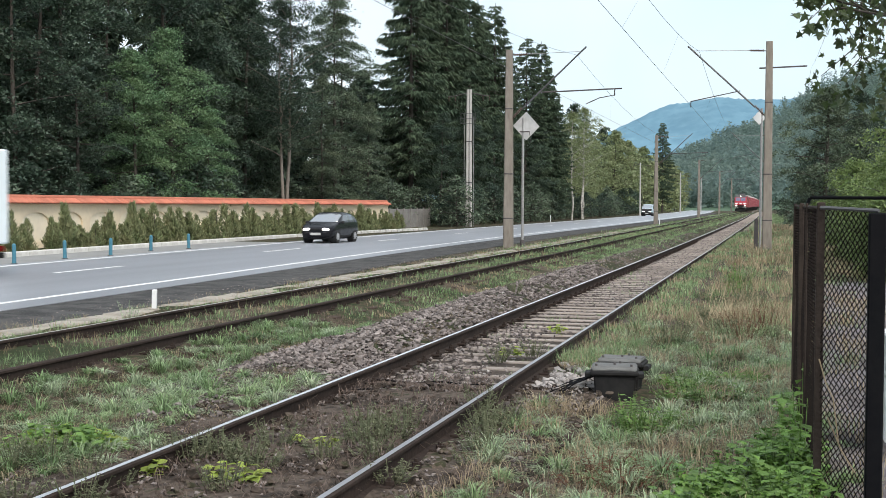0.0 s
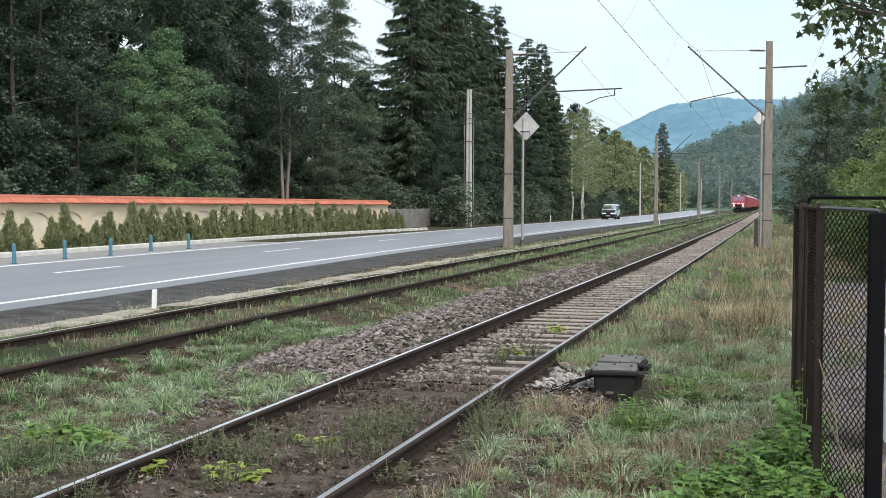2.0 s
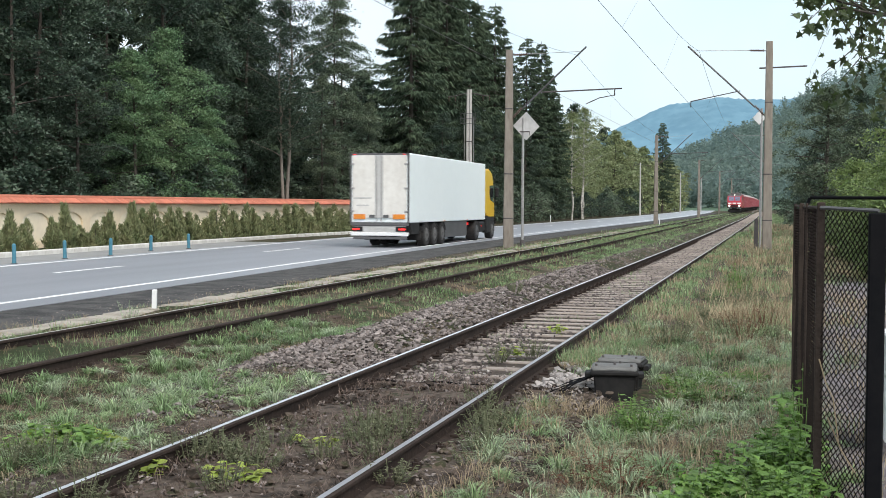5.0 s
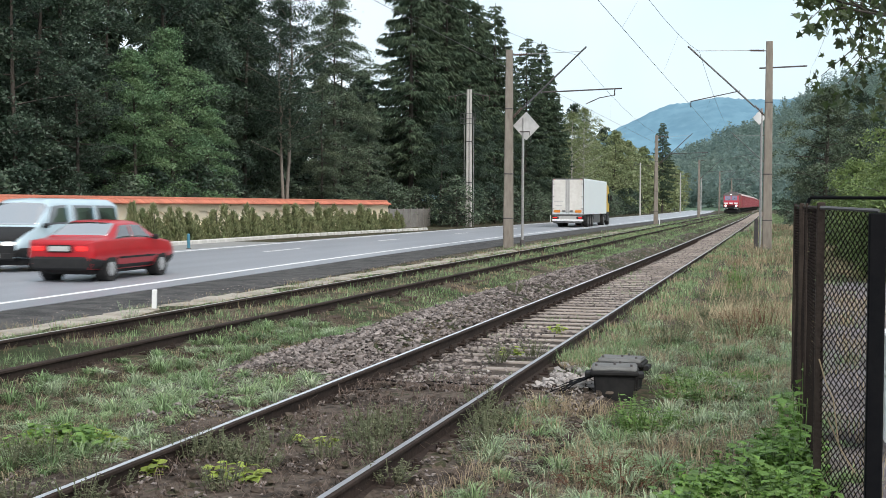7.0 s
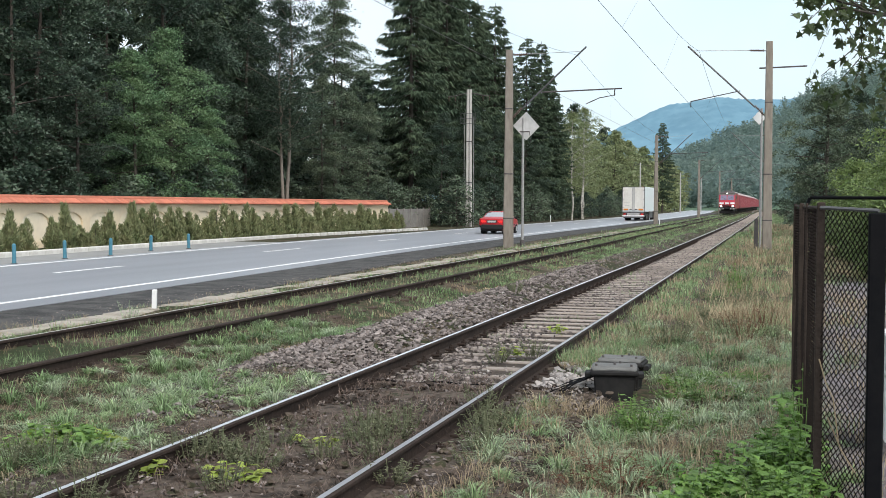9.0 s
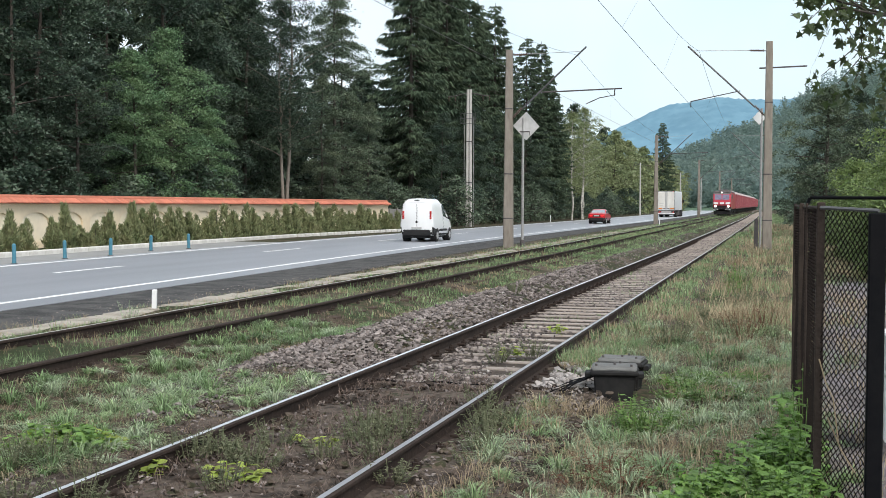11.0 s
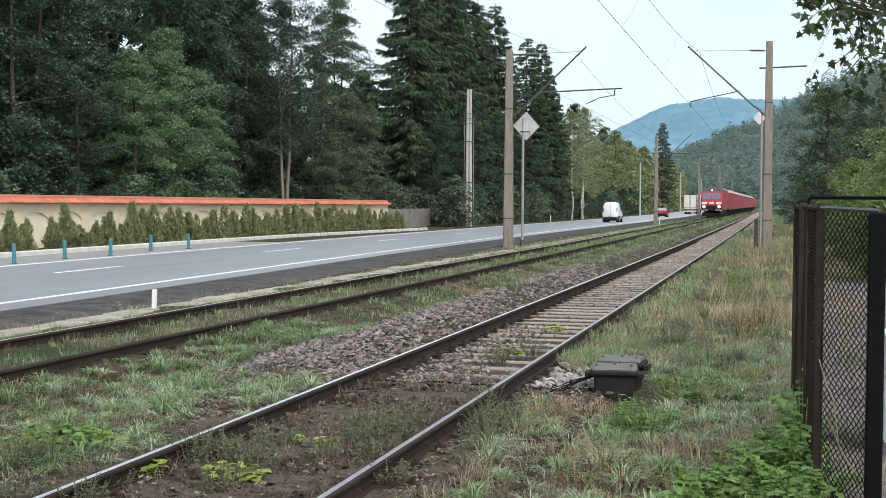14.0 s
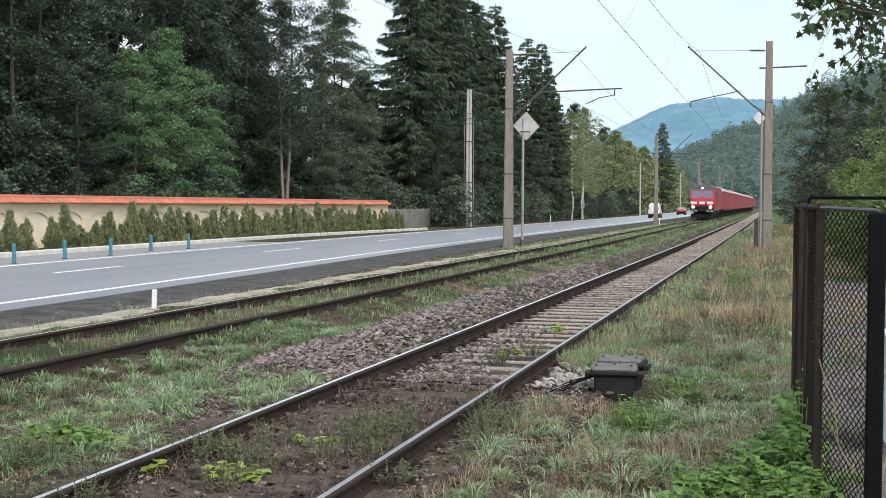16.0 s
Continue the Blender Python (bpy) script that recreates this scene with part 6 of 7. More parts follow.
def build_black_car():
    st = ((0.00, 0.40, 0.64, 0.68, 0.62, 0.80, 0.58, 0.86), (0.08, 0.30, 0.73, 0.79, 0.62, 0.90, 0.62, 0.99), (0.32, 0.26, 0.75, 0.82, 0.62, 0.93, 0.61, 1.20), (0.75, 0.24, 0.76, 0.825, 0.60, 0.93, 0.58, 1.38), (1.40, 0.23, 0.76, 0.83, 0.60, 0.93, 0.57, 1.43), (2.05, 0.23, 0.76, 0.83, 0.60, 0.92, 0.57, 1.39), (2.92, 0.23, 0.76, 0.82, 0.60, 0.87, 0.68, 0.94), (3.45, 0.24, 0.74, 0.80, 0.58, 0.77, 0.64, 0.82), (3.68, 0.26, 0.69, 0.75, 0.55, 0.68, 0.60, 0.72), (3.80, 0.32, 0.57, 0.63, 0.50, 0.58, 0.52, 0.61))
    o, at = car("hatchback_car", "black three-door hatchback with lit headlights", "car", st, M_CAR_BLACK, True, (0.62, 3.05), 0.29, (2.84, 2.14), (0.16, 0.66), ((0.62, 1.36, 1.36, 0.86), (1.44, 2.62, 2.06, 1.44)), bumper=M_CAR_BLACK, lamp_z=0.63, lamp_w=0.32, lamp_x=0.47, tail_z=0.82, plate_rear_z=0.62)
    return o


def build_red_car():
    st = ((0.00, 0.40, 0.68, 0.71, 0.60, 0.84, 0.60, 0.88), (0.07, 0.30, 0.76, 0.82, 0.60, 0.91, 0.66, 0.955), (0.55, 0.27, 0.77, 0.84, 0.60, 0.94, 0.66, 0.985), (0.74, 0.26, 0.77, 0.845, 0.60, 0.94, 0.66, 1.01), (1.45, 0.25, 0.77, 0.845, 0.60, 0.94, 0.58, 1.37), (1.95, 0.25, 0.77, 0.845, 0.60, 0.94, 0.57, 1.40), (2.50, 0.25, 0.77, 0.845, 0.60, 0.93, 0.57, 1.37), (3.25, 0.25, 0.77, 0.84, 0.60, 0.90, 0.70, 0.95), (3.95, 0.27, 0.76, 0.82, 0.58, 0.82, 0.68, 0.86), (4.25, 0.30, 0.71, 0.77, 0.55, 0.72, 0.62, 0.76), (4.38, 0.36, 0.62, 0.67, 0.50, 0.62, 0.55, 0.64))
    o, at = car("sedan_car", "red four-door sedan with black bumpers", "car", st, M_CAR_RED, False, (0.85, 3.45), 0.285, (3.17, 2.58), (0.82, 1.38), ((1.02, 1.88, 1.88, 1.42), (1.96, 2.98, 2.50, 1.96)), tail=M_TAIL_LIT, tail_z=0.76, tail_x=0.53, tail_size=(0.27, 0.06, 0.12), plate_rear_z=0.76)
    for s in (-1, 1):
        pane("side_moulding", o, at, [(1.2, 2.62), (3.1, 2.62), (3.1, 2.80), (1.2, 2.80)], M_TRIM, "black side moulding", s, 0.012)
    small_box("tail_panel", o, (0, 0.0, 0.76), (0.62, 0.04, 0.17), M_TRIM, 0.01, "dark panel round the plate")
    return o


def build_silver_van():
    st = ((0.00, 0.42, 0.76, 0.80, 0.80, 1.10, 0.68, 1.55), (0.06, 0.36, 0.84, 0.90, 0.80, 1.14, 0.70, 1.83), (0.35, 0.33, 0.86, 0.92, 0.80, 1.15, 0.70, 1.91), (3.20, 0.33, 0.86, 0.92, 0.80, 1.15, 0.70, 1.92), (3.55, 0.33, 0.86, 0.92, 0.80, 1.14, 0.70, 1.86), (4.28, 0.34, 0.85, 0.91, 0.78, 1.07, 0.78, 1.15), (4.70, 0.36, 0.82, 0.88, 0.74, 0.94, 0.74, 1.00), (4.92, 0.38, 0.75, 0.82, 0.68, 0.82, 0.68, 0.86), (5.00, 0.42, 0.66, 0.74, 0.60, 0.72, 0.60, 0.75))
    o, at = car("minibus", "silver-blue minibus with a black bonnet and lit headlights", "van", st, M_CAR_SILVER, True, (0.82, 3.95), 0.32, (4.22, 3.62), (0.012, 0.055), ((0.16, 1.28, 1.28, 0.20), (1.42, 2.46, 2.46, 1.42), (2.78, 3.86, 3.52, 2.78)), lamp_z=0.72, lamp_w=0.36, lamp_x=0.5, tail_size=(0.12, 0.06, 0.36), tail_z=1.0, tail_x=0.72, plate_rear_z=0.9)
    for c in o.children_recursive:
        if c.name.startswith("rim"):
            c.data.materials[0] = M_TRUCK_RIM
    pane("bonnet", o, at, [(4.30, 5.2), (4.97, 5.2), (4.97, 8.8), (4.30, 8.8)], M_TRIM, "black bonnet cover", 0, 0.012)
    small_box("nose_panel", o, (0, 4.985, 0.60), (1.42, 0.08, 0.26), M_TRIM, 0.03, "black nose panel")
    return o


def build_white_van():
    st = ((0.00, 0.40, 0.72, 0.76, 0.80, 1.10, 0.60, 1.86), (0.06, 0.32, 0.78, 0.83, 0.80, 1.12, 0.60, 2.01), (0.50, 0.28, 0.80, 0.85, 0.80, 1.12, 0.60, 2.10), (1.80, 0.27, 0.80, 0.85, 0.80, 1.12, 0.60, 2.08), (2.40, 0.27, 0.80, 0.85, 0.80, 1.10, 0.58, 1.93), (3.20, 0.27, 0.79, 0.84, 0.76, 1.02, 0.70, 1.09), (3.75, 0.29, 0.76, 0.80, 0.66, 0.86, 0.66, 0.92), (4.00, 0.34, 0.64, 0.68, 0.58, 0.70, 0.55, 0.73))
    o, at = car("panel_van", "small white panel van with closed rear doors", "van", st, M_CAR_WHITE, False, (0.75, 3.3), 0.30, (3.12, 2.48), (0.015, 0.055), ((2.02, 2.88, 2.44, 2.02),), tail_size=(0.10, 0.06, 0.40), tail_z=1.28, tail_x=0.68, rear_glass=M_CAR_WHITE, plate_rear_z=0.66)
    small_box("door_seam", o, (0, -0.004, 1.15), (0.02, 0.012, 1.3), M_TRIM, 0.002)
    bm = B()
    tube(bm, (0, -0.02, 0.96), (0, 0.01, 0.96), 0.06, 0.06, 12)
    part("badge", bm, M_TRIM, o)
    small_box("brake_light", o, (0, 0.03, 2.0), (0.24, 0.05, 0.04), M_TRIM, 0.01)
    for s in (-1, 1):
        pane("door_line", o, at, [(1.95, 2.4), (1.97, 2.4), (1.97, 4.6), (1.95, 4.6)], M_TRIM, "", s, 0.004)
        pane("side_moulding", o, at, [(1.15, 2.3), (2.85, 2.3), (2.85, 2.55), (1.15, 2.55)], M_TRIM, "", s, 0.012)
    return o


def build_box_truck():
    """White box van that leaves the view at the start."""
    o = empty("box_van", "white box van with a tall plain body", "van")
    small_box("cargo_body", o, (0, 2.1, 1.93), (2.1, 4.2, 2.3), M_TRAILER, 0.04)
    small_box("chassis", o, (0, 3.0, 0.6), (1.5, 5.8, 0.3), M_TRIM, 0.03)
    bm = B()
    prism(bm, [(4.3, 0.5), (4.3, 2.3), (5.0, 2.3), (5.7, 1.45), (6.2, 1.2), (6.25, 0.5)], -0.95, 0.95)
    part("cab", bm, M_CAR_WHITE, o)
    bm = B()
    prism(bm, [(5.06, 2.24), (5.70, 1.47), (5.72, 1.49), (5.09, 2.27)], -0.82, 0.82)
    part("windscreen", bm, M_GLASS, o)
    for y in (1.1, 5.2):
        for s in (-1, 1):
            wheel(o, s * 0.86, y, 0.36, 0.24, s)
    for s in (-1, 1):
        small_box("tail_light", o, (s * 0.8, 0.0, 0.66), (0.2, 0.05, 0.14), M_TAIL, 0.01)
    small_box("rear_bumper", o, (0, 0.05, 0.5), (1.9, 0.12, 0.14), M_TRIM, 0.02)
    return o


def build_semi():
    """Tractor with a refrigerated semi-trailer: one thing."""
    o = empty("semi_truck", "yellow tractor with a white box semi-trailer", "truck")
    zb, zt, w, L = 1.03, 3.90, 2.55, 13.6
    small_box("trailer_box", o, (0, L / 2, (zb + zt) / 2), (w, L, zt - zb), M_TRAILER, 0.03, "plain white insulated box")
    for s in (-1, 1):
        d = small_box("rear_door", o, (s * 0.6, -0.02, (zb + zt) / 2 + 0.06), (1.14, 0.06, zt - zb - 0.26), M_TRAILER_REAR, 0.015, "dirty white rear door")
        for k in (0.10,):
            bm = B()
            tube(bm, (s * k, -0.075, zb + 0.05), (s * k, -0.075, zt - 0.1), 0.02, 0.02, 8)
            part("lock_rod", bm, M_GALV, d)
        for zz in (1.5, 2.45, 3.45):
            small_box("hinge", d, (s * 1.16, -0.06, zz), (0.14, 0.05, 0.08), M_GALV, 0.01)
        small_box("reflector_panel", o, (s * 0.86, -0.058, 1.28), (0.52, 0.012, 0.2), M_ORANGE, 0.003, "orange reflective panel")
        small_box("lamp_housing", o, (s * 0.95, -0.05, 0.77), (0.48, 0.04, 0.20), M_TRIM, 0.02)
        small_box("tail_light", o, (s * 1.0, -0.08, 0.76), (0.30, 0.05, 0.08), M_TAIL_LIT, 0.02)
        small_box("top_marker", o, (s * 1.08, -0.05, zt - 0.05), (0.12, 0.03, 0.03), M_TAIL_LIT, 0.006)
        small_box("door_handle", o, (s * 0.30, -0.075, 1.30), (0.24, 0.04, 0.12), M_GREYMETAL, 0.01)
        small_box("corner_post", o, (s * 1.25, -0.01, (zb + zt) / 2), (0.07, 0.07, zt - zb), M_GREYMETAL, 0.01)
    for k, (ww, zz) in enumerate(((0.75, 2.05), (0.55, 1.75))):
        small_box("lettering_bar", o, (-0.72, -0.057, zz), (ww, 0.008, 0.05), M_GRAFFITI, 0.002, "grey unreadable lettering as a bar")
    small_box("header_frame", o, (0, -0.01, zt - 0.05), (w, 0.07, 0.1), M_GREYMETAL, 0.01)
    small_box("rear_sill", o, (0, 0.0, zb - 0.06), (w - 0.04, 0.16, 0.14), M_GREYMETAL, 0.02)
    small_box("underrun_bar", o, (0, 0.0, 0.56), (2.5, 0.12, 0.15), M_WHITE, 0.02, "white underrun bar")
    small_box("lower_bar", o, (0, 0.02, 0.40), (2.3, 0.10, 0.12), M_GREYMETAL, 0.02)
    small_box("number_plate", o, (0, -0.03, 0.76), (0.6, 0.02, 0.14), M_PLATE, 0.004, "plain pale plate")
    small_box("lamp_board", o, (0, 0.0, 0.77), (2.3, 0.08, 0.26), M_PLATE, 0.01)
    small_box("door_seal", o, (0, -0.045, (zb + zt) / 2 + 0.06), (0.36, 0.05, zt - zb - 0.28), M_PLATE, 0.01, "grey rubber seal between the doors")
    for s in (-1, 1):
        small_box("mud_flap", o, (s * 0.95, 1.75, 0.52), (0.6, 0.03, 0.5), M_TRIM, 0.008, "black rubber flap")
    small_box("trailer_chassis", o, (0, 6.6, 0.86), (1.1, 13.0, 0.34), M_TRIM, 0.03)
    for s in (-1, 1):
        small_box("side_skirt", o, (s * 1.18, 7.95, 0.66), (0.06, 4.1, 0.74), M_GREYMETAL, 0.03)
        small_box("side_locker", o, (s * 1.0, 1.0, 0.8), (0.5, 1.2, 0.5), M_TRIM, 0.03)
        for y in (2.75, 4.06, 5.37):
            wheel(o, s * 1.06, y, 0.50, 0.36, s, M_TRUCK_RIM)
            bm = B()
            prism(bm, [(y + 0.56 * math.cos(a), 0.48 + 0.56 * math.sin(a)) for a in np.linspace(0.3, 2.84, 9)] + [(y + 0.53 * math.cos(a), 0.48 + 0.53 * math.sin(a)) for a in np.linspace(2.84, 0.3, 9)], s * 0.88, s * 1.25)
            part("mudguard", bm, M_TRIM, o)
        for zz, yy in ((1.06, 5.6), (1.06, 9.8)):
            small_box("side_marker", o, (s * 1.28, yy, zz), (0.02, 0.1, 0.05), M_ORANGE, 0.004)
    small_box("cooling_unit", o, (0, 13.75, 3.1), (1.9, 0.36, 1.6), M_WHITE, 0.05)
    # tractor
    y0 = 14.1
    small_box("tractor_frame", o, (0, 14.4, 0.75), (1.0, 5.4, 0.3), M_TRIM, 0.03)
    bm = B()
    prism(bm, [(y0, 1.18), (y0, 3.42), (y0 + 0.25, 3.64), (y0 + 0.85, 3.70), (y0 + 1.45, 3.48), (y0 + 1.70, 3.05), (y0 + 1.88, 2.2), (y0 + 1.98, 1.10), (y0 + 1.2, 1.10)], -1.2, 1.2)
    bmesh.ops.bevel(bm, geom=bm.edges[:], offset=0.09, segments=3, affect="EDGES")
    cab = part("cab", bm, M_YELLOW, o, "yellow sleeper cab")
    for s in (-1, 1):
        bm = B()
        prism(bm, [(y0 + 0.95, 2.05), (y0 + 0.80, 2.35), (y0 + 0.80, 2.80), (y0 + 1.66, 2.84), (y0 + 1.82, 2.25), (y0 + 1.78, 1.90)], s * 1.19, s * 1.212)
        part("side_window", bm, M_SIDE_GLASS, cab, "dark side window")
        small_box("mirror", cab, (s * 1.36, y0 + 1.83, 2.45), (0.2, 0.12, 0.5), M_TRIM, 0.04)
        small_box("air_deflector", cab, (s * 1.19, y0 - 0.15, 2.5), (0.05, 0.5, 2.3), M_YELLOW, 0.02)
        small_box("steps", o, (s * 1.08, y0 + 0.5, 0.74), (0.3, 0.95, 0.8), M_TRIM, 0.05)
        small_box("fuel_tank", o, (s * 0.98, y0 - 0.95, 0.68), (0.5, 1.3, 0.55), M_TRIM, 0.1)
        small_box("side_marker", o, (s * 1.25, y0 - 1.2, 0.72), (0.02, 0.08, 0.06), M_TAIL_LIT, 0.004)
        wheel(o, s * 1.05, y0 + 1.38, 0.5, 0.34, s, M_TRUCK_RIM)
        small_box("cab_skirt", o, (s * 1.08, y0 + 0.90, 1.08), (0.26, 1.9, 0.26), M_TRIM, 0.04)
        wheel(o, s * 1.0, y0 - 2.2, 0.5, 0.5, s, M_GREYMETAL)
        small_box("rear_mudguard", o, (s * 1.0, y0 - 2.2, 1.06), (0.5, 1.3, 0.06), M_TRIM, 0.02)
        small_box("tail_light", o, (s * 0.85, y0 - 3.0, 0.85), (0.3, 0.05, 0.12), M_TAIL_LIT, 0.01)
    bm = B()
    prism(bm, [(y0 + 1.74, 2.05), (y0 + 1.56, 3.0), (y0 + 1.60, 3.02), (y0 + 1.93, 2.07)], -1.05, 1.05)
    part("windscreen", bm, M_GLASS, cab)
    small_box("front_bumper", o, (0, y0 + 1.90, 0.70), (2.4, 0.3, 0.74), M_TRIM, 0.08)
    return o


# ---------- train ----------
def build_loco():
    o = empty("locomotive", "red electric locomotive with white front stripes and lit lamps", "locomotive")
    L, w = 19.6, 2.74
    # local y: 0 at the leading front, rising to the back of the engine
    out = [(0.55, 0.95), (0.10, 1.25), (0.0, 1.9), (0.10, 2.40), (0.50, 3.42), (0.85, 3.60), (L - 0.85, 3.60), (L - 0.50, 3.42), (L - 0.12, 2.45), (L, 1.9), (L - 0.1, 1.25), (L - 0.55, 0.95)]
    bm = B()
    prism(bm, out, -w / 2, w / 2)
    bmesh.ops.bevel(bm, geom=[e for e in bm.edges if abs(e.verts[0].co.x - e.verts[1].co.x) < 0.01], offset=0.14, segments=2, affect="EDGES")
    body = part("body", bm, M_LOCO, o, "red body")
    small_box("roof", o, (0, L / 2, 3.62), (2.5, L - 1.1, 0.22), M_LOCO_ROOF, 0.06)
    small_box("roof_equipment", o, (0, L / 2, 3.85), (1.5, 12.0, 0.3), M_LOCO_ROOF, 0.06)
    for s in (-1, 1):
        bm = B()
        f = lambda z: 0.10 + (z - 2.40) / 1.02 * 0.40
        prism(bm, [(f(2.42) - 0.03, 2.42), (f(3.2) - 0.03, 3.2), (f(3.2), 3.2), (f(2.42), 2.42)], s * 0.07, s * 1.10)
        part("windscreen", bm, M_LOCO_GLASS, body, "windscreen pane with the sky's violet-grey reflection in its colour")
        small_box("white_stripe", body, (s * 0.92, 0.02, 1.86), (0.72, 0.06, 0.30), M_WHITE, 0.01, "white stripe")
        bm = B()
        tube(bm, (s * 0.98, 0.10, 1.42), (s * 0.98, -0.05, 1.42), 0.19, 0.17, 14)
        part("headlight", bm, M_LAMP, body, "round lit headlight")
        bm = B()
        tube(bm, (s * 0.12, f(2.5) - 0.07, 2.45), (s * 0.75, f(2.9) - 0.07, 2.85), 0.02, 0.015, 5)
        part("wiper", bm, M_TRIM, body)
        small_box("step_plate", o, (s * 0.92, -0.02, 0.93), (0.78, 0.3, 0.16), M_POLE_PALE, 0.03, "pale grey step over the buffer")
        small_box("side_grille", body, (s * (w / 2 + 0.005), 6.2, 2.9), (0.02, 5.0, 0.6), M_LOCO_ROOF, 0.005)
        small_box("cab_window", body, (s * (w / 2 + 0.005), 1.35, 2.9), (0.02, 0.7, 0.7), M_SIDE_GLASS, 0.005)
        bm = B()
        tube(bm, (s * 0.875, -0.55, 1.05), (s * 0.875, 0.3, 1.05), 0.11, 0.13, 12)
        tube(bm, (s * 0.875, -0.62, 1.05), (s * 0.875, -0.55, 1.05), 0.24, 0.24, 16)
        part("buffer", bm, M_GREYMETAL, o, "grey round buffer")
        small_box("bogie_frame", o, (s * 0.98, 4.6, 0.66), (0.2, 4.6, 0.5), M_TRIM, 0.08)
        small_box("bogie_frame", o, (s * 0.98, 15.0, 0.66), (0.2, 4.6, 0.5), M_TRIM, 0.08)
        for y in (2.9, 4.6, 6.3, 13.3, 15.0, 16.7):
            bm = B()
            tube(bm, (s * 0.70, y, 0.6), (s * 0.82, y, 0.6), 0.60, 0.56, 20)
            part("wheel", bm, M_DARKSTEEL, o)
    small_box("white_stripe", body, (0, 0.02, 1.86), (0.66, 0.06, 0.30), M_WHITE, 0.01, "white stripe")
    bm = B()
    prism(bm, [(f(3.26) - 0.03, 3.26), (0.50, 3.44), (0.85, 3.64), (1.6, 3.66), (1.6, 3.5), (0.7, 3.3)], -w / 2 + 0.06, w / 2 - 0.06)
    part("front_cap", bm, M_LOCO_ROOF, body, "grey roof edge over the windscreen")
    small_box("front_grille", body, (0, 0.03, 1.42), (1.5, 0.1, 0.2), M_TRIM, 0.02, "dark slot between the headlights")
    small_box("top_light", body, (0, 0.60, 3.50), (0.26, 0.2, 0.2), M_LAMP, 0.04, "lit top light")
    small_box("bumper_beam", o, (0, 0.2, 1.08), (2.7, 0.3, 0.36), M_TRIM, 0.04, "dark buffer beam")
    small_box("plough", o, (0, 0.35, 0.42), (2.5, 0.2, 0.5), M_TRIM, 0.04)
    small_box("underframe", o, (0, L / 2, 0.75), (2.0, L - 2.5, 0.5), M_TRIM, 0.05)
    bm = B()
    tube(bm, (0, -0.35, 1.05), (0, 0.3, 1.05), 0.07, 0.07, 8)
    part("coupler", bm, M_DARKSTEEL, o)
    for yb, up in ((4.0, 1.0), (15.5, 0.15)):
        p = new("pantograph")
        p.parent = o
        p.matrix_basis = pose(0, yb, 3.72)
        for s in (-1, 1):
            bm = B()
            tube(bm, (s * 0.5, 0, 0), (s * 0.35, 1.2 - up * 0.2, 0.25 + 0.65 * up), 0.03, 0.03, 6)
            tube(bm, (s * 0.35, 1.2 - up * 0.2, 0.25 + 0.65 * up), (s * 0.4, 0.1, 0.3 + 1.45 * up), 0.025, 0.025, 6)
            part("arm", bm, M_DARKSTEEL, p)
        bm = B()
        tube(bm, (-0.85, 0.1, 0.3 + 1.45 * up), (0.85, 0.1, 0.3 + 1.45 * up), 0.03, 0.03, 6)
        part("collector_head", bm, M_DARKSTEEL, p)
    return o


def build_wagon():
    o = empty("hopper_wagon", "dull red ribbed hopper wagon with a pale load", "wagon", "freight wagons")
    L, w = 12.8, 2.9
    bm = B()
    prism(bm, [(0.5, 1.15), (0.5, 3.45), (L - 0.5, 3.45), (L - 0.5, 1.15), (L - 1.8, 0.95), (1.8, 0.95)], -w / 2, w / 2)
    body = part("body", bm, M_WAGON, o)
    for i in range(9):
        y = 0.7 + i * (L - 1.4) / 8
        for s in (-1, 1):
            small_box("rib", body, (s * (w / 2 + 0.03), y, 2.3), (0.08, 0.12, 2.3), M_WAGON, 0.01)
    for s in (-1, 1):
        small_box("top_rail", body, (s * w / 2, L / 2, 3.47), (0.14, L - 0.9, 0.12), M_WAGON, 0.02)
    rng = np.random.default_rng(6)
    bm = B()
    n = 14
    rows = []
    for i in range(n + 1):
        y = 0.6 + (L - 1.2) * i / n
        hh = 3.42 + 0.85 * abs(math.sin(math.pi * i / n * 2)) + rng.uniform(-0.03, 0.03)
        rows.append([bm.verts.new((x, y, 3.40 + (hh - 3.40) * k)) for x, k in ((-1.35, 0), (-0.6, 0.8), (0, 1), (0.6, 0.8), (1.35, 0))])
    for a, b in zip(rows, rows[1:]):
        for k in range(4):
            bm.faces.new((a[k], a[k + 1], b[k + 1], b[k]))
    part("load", bm, M_LOAD, o, "pale heaped load")
    small_box("underframe", o, (0, L / 2, 0.95), (2.2, L - 0.4, 0.25), M_TRIM, 0.03)
    for s in (-1, 1):
        for y in (1.9, 3.7, L - 3.7, L - 1.9):
            bm = B()
            tube(bm, (s * 0.70, y, 0.46), (s * 0.82, y, 0.46), 0.46, 0.43, 16)
            part("wheel", bm, M_DARKSTEEL, o)
        for y in (2.8, L - 2.8):
            small_box("bogie_frame", o, (s * 0.98, y, 0.52), (0.14, 2.6, 0.34), M_TRIM, 0.04)
        for y in (0.0, L):
            bm = B()
            tube(bm, (s * 0.875, y - 0.12, 1.05), (s * 0.875, y + 0.12, 1.05), 0.2, 0.2, 12)
            part("buffer", bm, M_DARKSTEEL, o)
    return o


